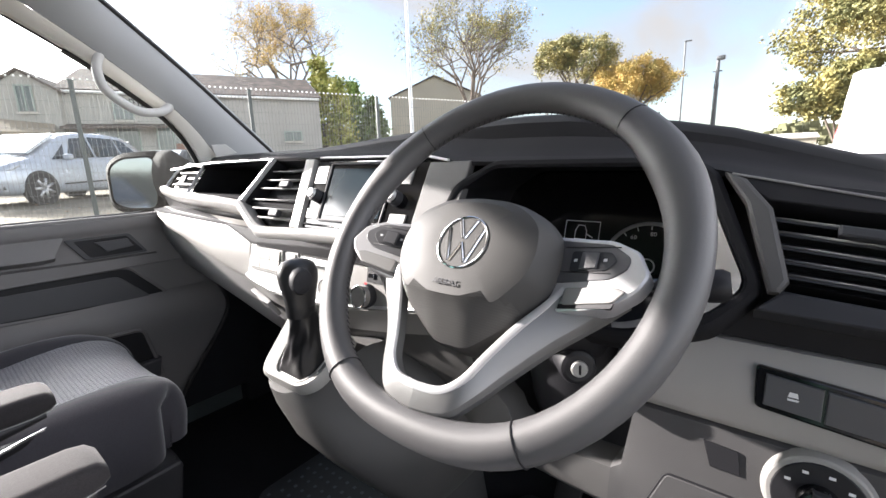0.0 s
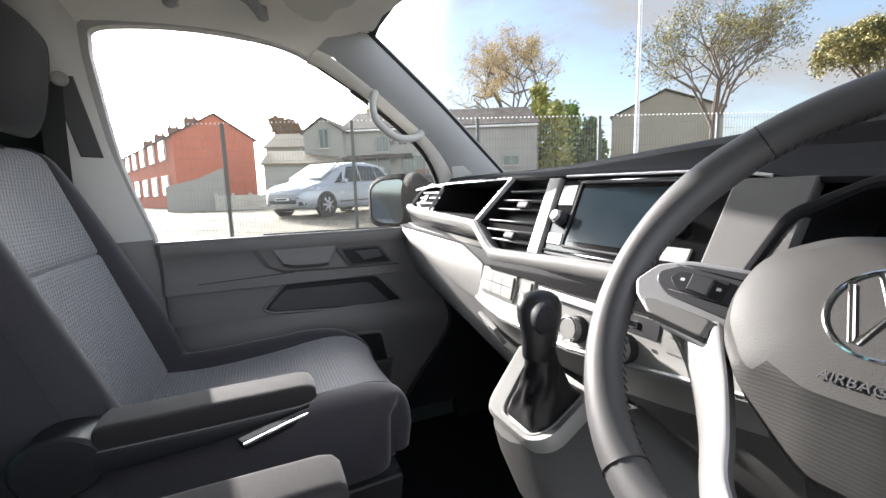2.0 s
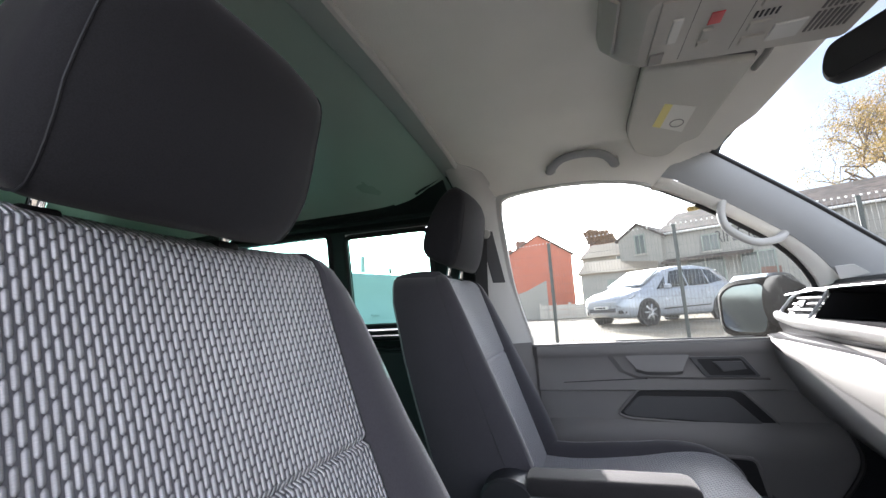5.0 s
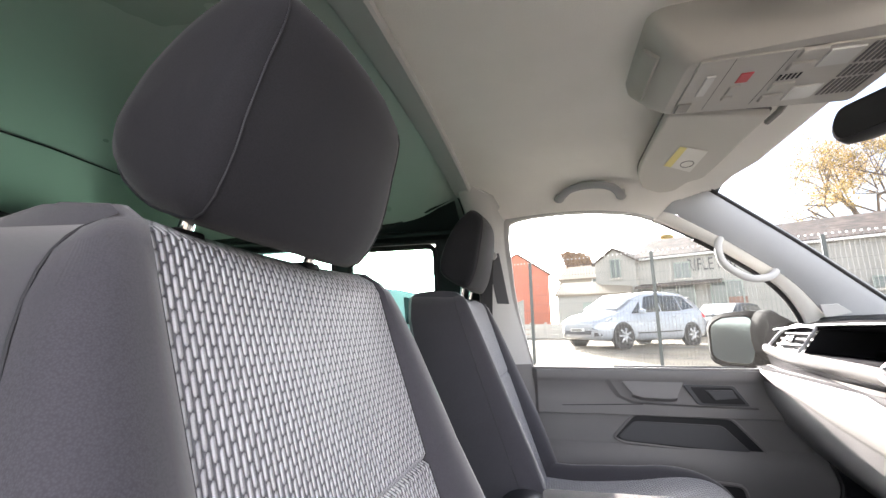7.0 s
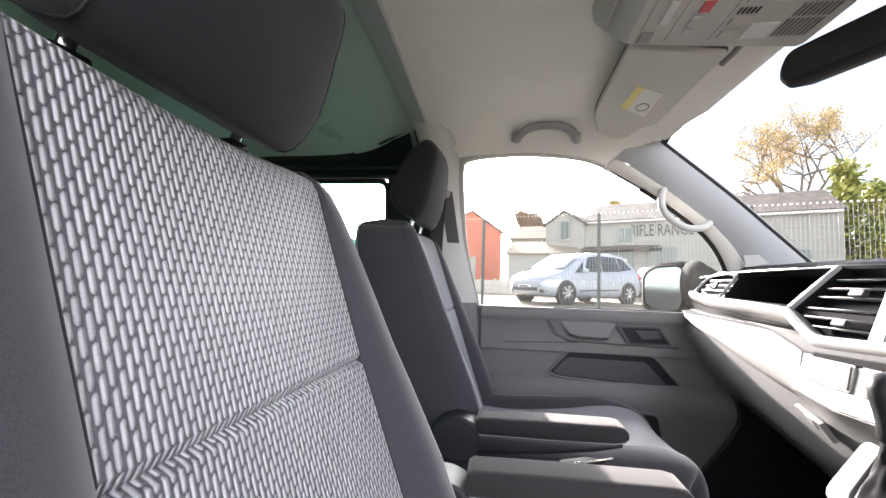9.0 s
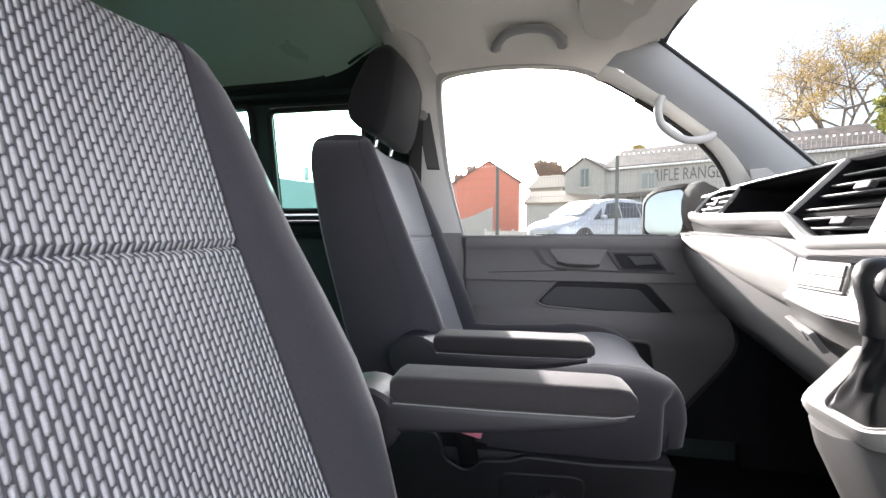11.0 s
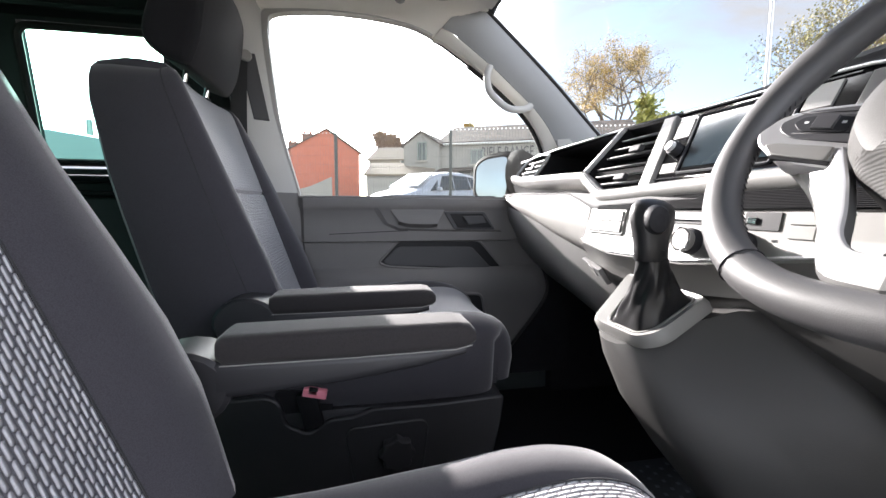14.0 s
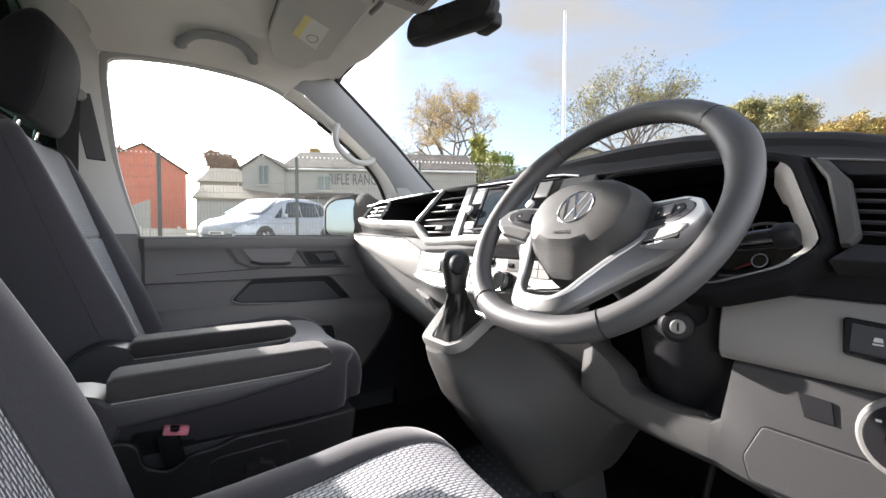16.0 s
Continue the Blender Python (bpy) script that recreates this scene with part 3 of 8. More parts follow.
    # a thin rib line on the bare roof
    part("trim_roof_rib", tubed([(x, -1.75, z - 0.002) for x, z in prof2[1:-1]], 0.0022, 6), "rear_lining", tags=("thin dark roof rib in the load space", "trim", "", "structure"))


headliner()


def left_side():
    """Rear quarter: black frame with two panes, and the B-pillar."""
    def q(y, z, dx=0.0):
        return Vector((-0.85 + 0.15 * (z - 1.3) + dx, y, z))

    wall = thing("wall_left", (-0.85, -1.6, FLOOR), "black-framed side of the load space with two windows", "wall", "", "structure")
    a = [(-1.95, -1.335, 1.375, 1.775), (-1.262, -0.90, 1.392, 1.752)]
    bm = bmesh.new()
    # panels round the panes
    low = bmesh.new()
    prism(low, [q(-2.54, 0.57), q(-0.66, 0.57), q(-0.66, 1.285), q(-2.54, 1.285)], (-0.03, 0, 0))
    part("lower_lining", low, "rear_lining", wall, "dark green-grey side lining", flat=True)
    for y0, y1, z0, z1 in ((-2.56, -0.66, 1.285, 1.375), (-2.56, -0.66, 1.765, 1.86), (-2.56, -1.95, 1.375, 1.765), (-1.335, -1.262, 1.375, 1.765), (-0.90, -0.66, 1.375, 1.765)):
        prism(bm, [q(y0, z0), q(y1, z0), q(y1, z1), q(y0, z1)], (-0.03, 0, 0))
    part("panel", bm, "rear_black", wall, flat=True)
    for y0, y1, z0, z1 in a:
        o = rounded([(y0, z0), (y1, z0), (y1, z1), (y0, z1)], 0.035, 5)
        part("window_frame", tubed([q(p.x, p.y, 0.004) for p in o], 0.011, 8, closed=True), "rubber", wall)
        bm = bmesh.new()
        prism(bm, [q(p.x, p.y, -0.006) for p in o], (-0.004, 0, 0))
        part("pane", bm, "tint", wall, "green-tinted window pane", flat=True)
    # black rails and a wavy seal under the roof edge
    for z, r in ((1.80, 0.012), (1.842, 0.010), (1.345, 0.012), (1.30, 0.009)):
        part("rail", tubed([q(y, z, 0.02) for y in (-2.5, -1.9, -1.3, -0.8)], r, 8), "rear_black", wall)
    edge = curve([(-0.765, -2.4, 1.815), (-0.750, -1.7, 1.828), (-0.742, -1.15, 1.842), (-0.715, -0.98, 1.858), (-0.66, -0.87, 1.878), (-0.60, -0.785, 1.893)], 5)
    part("seal", tubed(edge, 0.012, 8), "rubber", wall)
    part("upper_band", lofted([[q + Vector((0.002, 0, -0.004)) for q in edge], [q.lerp(Vector((-0.755, q.y, 1.80)), 0.5) + Vector((0.012, 0, 0)) for q in edge], [Vector((-0.765, q.y, 1.79)) for q in edge], [Vector((-0.79, q.y, 1.765)) for q in edge]], False), "rear_black", wall)
    # B-pillar
    rings = []
    for z, y0, y1, x0, x1 in ((0.70, -0.74, -0.545, -0.77, -0.825), (1.0, -0.74, -0.545, -0.775, -0.83), (1.20, -0.735, -0.548, -0.780, -0.832), (1.31, -0.733, -0.558, -0.782, -0.832), (1.40, -0.73, -0.578, -0.776, -0.815), (1.55, -0.73, -0.607, -0.752, -0.782), (1.70, -0.735, -0.62, -0.716, -0.747), (1.79, -0.745, -0.625, -0.66, -0.722), (1.85, -0.755, -0.63, -0.605, -0.70), (1.885, -0.762, -0.65, -0.545, -0.62), (1.902, -0.762, -0.70, -0.515, -0.56)):
        w = y1 - y0
        rings.append([Vector((x0 - 0.10, y0 - 0.004, z)), Vector((x0 - 0.03, y0 - 0.002, z)), Vector((x0 - 0.008, y0 + 0.004, z)), Vector((x0, y0 + 0.02, z)), Vector((x0 - 0.004, y0 + w * 0.45, z)), Vector((x0 * 0.5 + x1 * 0.5, y0 + w * 0.75, z)), Vector((x1 + 0.008, y1 - 0.012, z)), Vector((x1 - 0.002, y1, z)), Vector((x1 - 0.03, y1 + 0.004, z))])
    pil = thing("b_pillar", (-0.8, -0.65, FLOOR), "pale grey B-pillar trim with a dark lower half", "pillar trim", "", "structure")
    part("upper_trim", lofted(rings[3:], False), "pillar", pil)
    part("lower_trim", lofted(rings[:4], False), "door", pil)
    return wall


left_side()


def seat_belt():
    b = thing("seat_belt", (-0.775, -0.64, 1.2), "black seat belt with its guide on the pale pillar", "seat belt")
    part("height_slide", plate([(-0.735, -0.700, 1.700), (-0.741, -0.652, 1.700), (-0.780, -0.626, 1.522), (-0.772, -0.668, 1.522)], (0.014, 0.004, 0.003), 0.004), "door_dark", b)
    part("guide", knob((-0.742, -0.678, 1.694), (1, 0.3, 0), 0.017, 0.026, 16, 0.005), "satin", b, "silver belt guide")
    bm = bmesh.new()
    pts = curve([(-0.722, -0.69, 1.69), (-0.735, -0.70, 1.55), (-0.745, -0.705, 1.35), (-0.74, -0.70, 1.1), (-0.73, -0.66, 0.80)], 5)
    loft(bm, [[p + Vector((0, d, 0)) for d in (-0.022, 0, 0.022)] for p in pts], False, False)
    loft(bm, [[p + Vector((-0.0016, d, 0)) for d in (0.022, 0, -0.022)] for p in pts], False, False)
    part("webbing", bm, "belt", b)


seat_belt()


def a_pillar():
    """Left windscreen pillar: from the header to the dashboard, outside the window's front edge."""
    n = 16
    outer = curve([(-0.690, 0.020, 1.865), (-0.715, 0.24, 1.692), (-0.735, 0.37, 1.583), (-0.750, 0.47, 1.498), (-0.762, 0.55, 1.43)], 4)
    win = [p for p in window_curve(0.0) if p.y > -0.10 and p.z > 1.34]
    win.sort(key=lambda p: -p.z)
    inner = [win[round(i * (len(win) - 1) / n)] for i in range(n + 1)]
    rings, lips = [], []
    for k in range(n + 1):
        a, b = outer[k] if k < len(outer) else outer[-1], inner[k]
        mid = a * 0.5 + b * 0.5 + Vector((0.022, -0.012, 0.0))
        cut = b * 0.50 + mid * 0.50 + Vector((0.004, 0, 0))
        rings.append([a + Vector((-0.012, 0.03, 0.004)), a, a * 0.78 + mid * 0.22 + Vector((0.008, -0.006, 0)), mid, cut])
        lips.append([cut + Vector((-0.002, 0, 0)), b * 0.75 + mid * 0.25 + Vector((0.010, 0, 0)), b + Vector((0.006, 0, 0)), b + Vector((-0.03, 0, 0))])
    rings.insert(0, [q + Vector((0.004, -0.035, 0.012)) for q in rings[0]])
    lips.insert(0, [q + Vector((0.004, -0.035, 0.012)) for q in lips[0]])
    p = thing("a_pillar", (-0.76, 0.5, 1.42), "pale grey windscreen pillar trim", "pillar trim", "", "structure")
    part("trim", lofted(rings, False), "a_pillar", p)
    part("window_lip", lofted(lips, False), "visor", p, "warm grey lip along the window")
    # body frame behind the trim
    part("body_frame", tubed([o_ * 0.55 + i_ * 0.45 + Vector((-0.055, 0.0, 0.004)) for o_, i_ in zip(outer, inner)], 0.034, 8), "body", p)
    part("roof_corner", tubed([(-0.752, -0.66, 1.868), (-0.752, -0.3, 1.874), (-0.755, -0.1, 1.855), (-0.745, 0.0, 1.84), (-0.735, 0.06, 1.80)], 0.032, 8), "body", p)
    # black seal line at the glass
    part("seal", tubed([q + Vector((-0.004, 0.012, 0.002)) for q in outer], 0.006, 6), "rubber", p)
    part("speaker_grille", plate([(-0.772, 0.318, 1.498), (-0.762, 0.358, 1.500), (-0.762, 0.390, 1.474), (-0.779, 0.330, 1.458)], (0.014, -0.008, 0), 0.001), "pillar", p)
    # grab handle on the pillar
    h = thing("pillar_grab_handle", (-0.70, 0.1, 1.64), "pale grey moulded grab handle on the windscreen pillar", "grab handle")
    pts = curve([(-0.745, 0.066, 1.722), (-0.728, 0.056, 1.713), (-0.714, 0.045, 1.694), (-0.706, 0.040, 1.664), (-0.701, 0.048, 1.628), (-0.701, 0.082, 1.596), (-0.703, 0.118, 1.579), (-0.711, 0.160, 1.581), (-0.730, 0.190, 1.592), (-0.752, 0.208, 1.604)], 4)
    part("grip", tubed(pts, 0.0115, 12, flat=0.85), "pillar", h)
    part("foot", plate([(-0.742, 0.050, 1.722), (-0.738, 0.062, 1.732), (-0.738, 0.080, 1.714), (-0.742, 0.066, 1.700)], (0.016, -0.006, 0), 0.006), "pillar", h)
    part("foot", plate([(-0.756, 0.186, 1.602), (-0.752, 0.204, 1.614), (-0.756, 0.218, 1.602), (-0.760, 0.202, 1.590)], (0.014, -0.006, 0), 0.005), "pillar", h)


a_pillar()


def door():
    d = thing("passenger_door", (-0.83, -0.15, 0.62), "grey moulded passenger door trim with storage pocket and clear window", "van door")
    # upper window frame, rubber and glass
    part("window_seal", tubed(window_curve(0.002, dx=-0.022), 0.006, 8, closed=True), "rubber", d)
    ring_in = [q for q in window_curve(-0.004, dx=0.006) if q.y < -0.12 and q.z > 1.30]
    ring_out = [q for q, w in zip(window_curve(0.020, dx=-0.002), window_curve(-0.004, dx=0.006)) if w.y < -0.12 and w.z > 1.30]
    part("frame_trim", lofted([[q + Vector((-0.03, 0, 0)) for q in ring_in], ring_in, [a.lerp(b, 0.5) + Vector((0.002, 0, 0)) for a, b in zip(ring_in, ring_out)], ring_out], False), "pillar", d)
    part("front_seal", tubed([q for q in window_curve(0.004, dx=-0.022) if q.y > -0.02 and q.z > 1.30], 0.014, 8), "rubber", d)
    o = window_curve(0.004, dx=-0.024)
    bm = bmesh.new()
    prism(bm, o, (-0.004, 0, 0))
    g = part("window_glass", bm, "clear", d, "clear door window", flat=True)
    g.visible_shadow = False
    # main trim panel, lofted down its height
    ys = [-0.56, -0.54, -0.40, -0.25, -0.1, 0.05, 0.15, 0.22, 0.30, 0.36]
    prof = [(1.297, -0.850), (1.2995, -0.832), (1.293, -0.820), (1.272, -0.816), (1.258, -0.822), (1.252, -0.826), (1.20, -0.824), (1.17, -0.822), (1.150, -0.822), (1.146, -0.835), (1.10, -0.838), (1.056, -0.836), (1.038, -0.818), (1.008, -0.808), (0.96, -0.806), (0.94, -0.815), (0.80, -0.82), (0.66, -0.82)]
    rings = []
    for z, x in prof:
        rings.append([Vector((x - (0.02 if i in (0, len(ys) - 1) else 0.0), y, z)) for i, y in enumerate(ys)])
    part("trim_panel", lofted(rings, False), "door", d)
    part("sill_cap", plate([(-0.852, -0.555, 1.296), (-0.852, 0.30, 1.296), (-0.826, 0.30, 1.296), (-0.826, -0.555, 1.296)], (0, 0, 0.006), 0.003), "door", d)
    part("sill_lip", plate([(-0.853, -0.28, 1.3005), (-0.853, 0.12, 1.3005), (-0.846, 0.12, 1.3005), (-0.846, -0.28, 1.3005)], (0, 0, 0.006), 0.002), "door_dark", d)

    def face(y, z, x=-0.823):
        return Vector((x, y, z))

    # pull scoop: a ledge that slopes up under the sill
    up_ = [face(-0.262, 1.262), face(-0.215, 1.262), face(-0.115, 1.262), face(-0.070, 1.260)]
    lip = [face(-0.232, 1.222, -0.806), face(-0.200, 1.214, -0.803), face(-0.125, 1.212, -0.803), face(-0.098, 1.214, -0.806)]
    und = [face(-0.232, 1.206), face(-0.200, 1.196), face(-0.125, 1.194), face(-0.098, 1.198)]
    part("pull_ledge", lofted([up_, [a.lerp(b, 0.5) + Vector((-0.004, 0, -0.002)) for a, b in zip(up_, lip)], lip, [q + Vector((0.001, 0, -0.005)) for q in lip], und], False), "door", d, sharp=50)
    bm = bmesh.new()
    loft(bm, [[face(-0.318, 1.262), face(-0.282, 1.207), face(-0.235, 1.186), face(-0.04, 1.180), face(0.135, 1.178)], [face(-0.300, 1.262, -0.817), face(-0.268, 1.211, -0.815), face(-0.228, 1.194, -0.814), face(-0.04, 1.187, -0.815), face(0.130, 1.184, -0.817)]], False)
    part("pull_lip", bm, "door", d)
    # release lever in its bezel
    rim = rounded([(-0.075, 1.250), (0.072, 1.250), (0.112, 1.188), (-0.036, 1.188)], 0.008, 3)
    lv = part("lever_bezel", plate([face(p.x, p.y, -0.823) for p in rim], (0.005, 0, 0), 0.002), "door_dark", d)
    cup = rounded([(-0.055, 1.244), (0.064, 1.244), (0.100, 1.194), (-0.024, 1.194)], 0.006, 3)
    part("cup", plate([face(p.x, p.y, -0.8178) for p in cup], (0.0012, 0, 0), 0.0006), "black", lv)
    part("lever", plate([face(-0.012, 1.235, -0.8165), face(0.064, 1.236, -0.8165), face(0.076, 1.212, -0.8165), face(0.012, 1.205, -0.8165), face(0.0, 1.222, -0.8165)], (0.006, 0, 0), 0.002), "door_dark", lv)
    # groove line
    part("groove", plate([face(-0.46, 1.176, -0.8225), face(-0.20, 1.187, -0.8225), face(-0.20, 1.184, -0.8225), face(-0.46, 1.174, -0.8225)], (0.0015, 0, 0)), "black", d, flat=True)
    # map pocket: a flat black plate, the hollow's shade put into its colour
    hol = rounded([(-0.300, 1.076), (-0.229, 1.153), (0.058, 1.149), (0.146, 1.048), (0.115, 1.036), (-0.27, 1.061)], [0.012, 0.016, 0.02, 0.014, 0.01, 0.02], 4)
    part("pocket", plate([face(p.x, p.y, -0.841) for p in hol], (0.008, 0, 0)), "black", d, "map pocket, its shade put in as a black plate", flat=True)
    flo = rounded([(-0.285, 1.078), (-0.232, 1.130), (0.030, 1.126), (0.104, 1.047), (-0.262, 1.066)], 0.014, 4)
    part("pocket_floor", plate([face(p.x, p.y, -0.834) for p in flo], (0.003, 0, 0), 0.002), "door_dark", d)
    part("pocket_rim", tubed([face(p.x, p.y, -0.8335) for p in hol], 0.0050, 6, closed=True), "door", d)
    # carpeted footwell side that sweeps up before the door's front edge
    arc = curve([(-0.799, 0.215, 1.19), (-0.799, 0.255, 1.115), (-0.799, 0.297, 1.027), (-0.799, 0.308, 0.965), (-0.799, 0.276, 0.899), (-0.799, 0.168, 0.76), (-0.799, 0.10, 0.66)], 4)
    part("sweep_edge", tubed(arc, 0.006, 6), "rubber", d)
    part("sweep_panel", plate([tuple(q) for q in arc] + [(-0.799, 0.40, 0.66), (-0.799, 0.40, 1.19)], (-0.004, 0, 0)), "carpet", d, flat=True)
    # lower bin: black plate on the trim, colour standing in for the opening's shade
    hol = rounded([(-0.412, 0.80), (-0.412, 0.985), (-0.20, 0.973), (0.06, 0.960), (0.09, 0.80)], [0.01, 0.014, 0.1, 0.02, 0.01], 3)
    part("lower_bin", plate([face(p.x, p.y, -0.818) for p in hol], (0.0145, 0, 0)), "black", d, "lower door bin, shade of its opening as a black plate", flat=True)
    part("bin_rim", tubed([face(p.x, p.y, -0.805) for p in hol], 0.006, 6, closed=True), "door", d)
    part("lower_bin_front", plate([face(-0.50, 0.66, -0.815), face(-0.50, 0.86, -0.815), face(0.09, 0.86, -0.815), face(0.05, 0.66, -0.815)], (0.03, 0, 0), 0.01), "door_dark", d)
    return d


door()


def door_mirror():
    m = thing("door_mirror", (-1.05, 0.25, 1.42), "black-shelled door mirror with a chrome-bright glass", "door mirror")
    o = rounded([(-0.108, 0.062), (-0.05, 0.098), (0.098, 0.104), (0.106, 0.0), (0.088, -0.104), (-0.040, -0.104), (-0.105, -0.082)], 0.038, 6)
    ax = Matrix.Rotation(radians(32), 3, "Z") @ Matrix.Rotation(radians(-2.5), 3, "X")
    c = Vector((-1.075, 0.182, 1.386))
    rim = [c + ax @ Vector((p.x, 0, p.y)) for p in o]
    rings = []
    for s, y in ((0.80, 0.004), (0.87, -0.008), (1.03, 0.004), (1.06, 0.03), (1.0, 0.07), (0.80, 0.10), (0.4, 0.118)):
        rings.append([c + ax @ Vector((p.x * s, y, p.y * s)) for p in o])
    part("shell", lofted(rings), "mirror_black", m)
    part("mirror_glass", plate([c + ax @ Vector((p.x * 0.82, -0.001, p.y * 0.82)) for p in o], ax @ Vector((0, -0.004, 0)), 0.001), "door_mirror", m, "mirror glass showing sky")
    part("arm", tubed(curve([(-1.00, 0.25, 1.405), (-0.94, 0.262, 1.40), (-0.895, 0.272, 1.375), (-0.855, 0.28, 1.335)], 4), [0.088] * 4 + [0.078] * 4 + [0.055] * 4 + [0.03], 14, flat=0.5, up=(0.25, -1, 0)), "mirror_black", m)


door_mirror()


def grab_handle():
    h = thing("roof_grab_handle", (-0.68, -0.32, 1.86), "pale grey arched grab handle above the passenger window", "grab handle")
    pts = curve([(-0.672, -0.434, 1.868), (-0.646, -0.432, 1.858), (-0.620, -0.424, 1.862), (-0.601, -0.403, 1.874), (-0.592, -0.375, 1.880), (-0.589, -0.337, 1.882), (-0.592, -0.298, 1.879), (-0.601, -0.268, 1.870), (-0.620, -0.247, 1.856), (-0.646, -0.239, 1.853), (-0.672, -0.238, 1.864)], 5)
    part("grip", tubed(pts, 0.0145, 12, flat=0.75), "a_pillar", h)
    for y in (-0.429, -0.240):
        part("foot", box((-0.656, y, 1.868), (0.034, 0.028, 0.022), 0.006), "pillar", h)


grab_handle()


def sun_visor():
    v = thing("sun_visor", (-0.33, -0.1, 1.87), "warm grey sun visor folded up with a warning label", "sun visor")
    o = rounded([(-0.133, -0.228), (-0.127, -0.046), (-0.492, -0.048), (-0.525, -0.076), (-0.612, -0.090), (-0.640, -0.125), (-0.600, -0.184), (-0.457, -0.224)], [0.012, 0.010, 0.02, 0.02, 0.02, 0.03, 0.06, 0.05], 4)
    def z(x, y):
        return 1.876 - 0.15 * (y + 0.215)
    part("panel", plate([(p.x, p.y, z(p.x, p.y) + 0.004) for p in o], (0, -0.003, -0.016), 0.006), "visor", v)
    part("edge", tubed([(p.x, p.y, z(p.x, p.y) + 0.004) for p in o], 0.0032, 6, closed=True), "door", v)
    lab = [(-0.279, -0.166), (-0.303, -0.100), (-0.442, -0.099), (-0.400, -0.172)]
    lb = part("label", plate([(x, y, z(x, y) - 0.0125) for x, y in lab], (0, -0.0002, -0.0012)), "label", v, "white and yellow warning label", flat=True)
    part("yellow_band", plate([(x, y, z(x, y) - 0.0138) for x, y in [(-0.279, -0.166), (-0.285, -0.149), (-0.411, -0.153), (-0.400, -0.172)]], (0, -0.0002, -0.0006)), "yellow", lb, flat=True)
    part("ring_mark", tubed([(-0.385 + 0.022 * math.cos(a), -0.122 + 0.014 * math.sin(a), z(0, -0.122 + 0.014 * math.sin(a)) - 0.0140) for a in (k * math.pi / 10 for k in range(20))], 0.0011, 5, closed=True), "door", lb)
    part("hinge", tubed([(-0.165, -0.040, 1.842), (-0.13, -0.034, 1.846), (-0.10, -0.025, 1.862)], 0.006, 8), "satin", v)
    # the driver's own visor
    w = thing("sun_visor", (0.38, -0.1, 1.87), "warm grey sun visor folded up above the driver", "sun visor")
    part("panel", plate([(0.05 - p.x, p.y, z(p.x, p.y) + 0.004) for p in reversed(o)], (0, -0.003, -0.016), 0.006), "visor", w)


sun_visor()


def roof_console():
    """Overhead lamp and switch unit, hung under the headliner in the middle."""
    c = thing("roof_console", (0.0, -0.12, 1.88), "grey overhead console with reading lamps and a red switch", "roof console")
    rings = []
    for z, g, yb, yf in ((1.935, 0.030, -0.312, 0.085), (1.905, 0.028, -0.308, 0.085), (1.868, 0.016, -0.278, 0.082), (1.851, 0.006, -0.260, 0.078), (1.846, 0.0, -0.252, 0.072)):
        o = rounded([(-0.087 - g, yb), (0.087 + g, yb), (0.118 + g, yf), (-0.118 - g, yf)], [0.03, 0.03, 0.015, 0.015], 4)
        rings.append([Vector((p.x, p.y, z)) for p in o])
    part("body", lofted(rings), "roof_console", c)
    part("end_panel", plate([(-0.070, -0.287, 1.875), (0.065, -0.287, 1.875), (0.055, -0.306, 1.902), (-0.050, -0.306, 1.902)], (0, -0.005, -0.003), 0.002), "roof_console", c)

    def pad(name, x0, x1, y0, y1, mat, d=0.004, parent=c, label="", lean=0.0):
        o = [Vector((x0, y0, 1.846)), Vector((x1, y0 + lean, 1.846)), Vector((x1, y1 + lean, 1.846)), Vector((x0, y1, 1.846))]
        return part(name, plate(o, (0, 0, -d), min(0.0015, d * 0.4)), mat, parent, label)

    pad("switch_panel", -0.080, 0.082, -0.236, 0.062, "roof_console", 0.003)
    pad("latch", -0.076, -0.045, -0.234, -0.212, "satin", 0.006)
    pad("lamp_cover", -0.020, 0.040, -0.214, -0.200, "lamp", 0.006, label="clear lamp cover")
    for y in (-0.186, -0.108):
        pad("joint", -0.078, 0.080, y, y + 0.0015, "button", 0.0034)
    pad("red_switch", 0.008, 0.036, -0.162, -0.144, "red", 0.005, label="red switch")
    pad("switch", -0.030, -0.002, -0.165, -0.150, "roof_console", 0.007)
    pad("switch", -0.045, -0.034, -0.165, -0.150, "roof_console", 0.007)
    for x in (-0.068, -0.030, 0.028, 0.062):
        pad("switch", x, x + 0.020, -0.098, -0.066, "roof_console", 0.007)
    for k in range(5):
        pad("slot", -0.002, 0.014, -0.098 + k * 0.007, -0.0945 + k * 0.007, "button", 0.0045)
    for x in (-0.074, 0.028):
        pad("lens", x, x + 0.044, -0.058, -0.014, "lamp", 0.006, label="clear reading lamp lens")
    for x0, x1 in ((-0.072, -0.022), (-0.015, 0.018), (0.025, 0.076)):
        for k in range(8):
            pad("slot", x0, x1, -0.006 + k * 0.0075, -0.002 + k * 0.0075, "door", 0.0046)


roof_console()


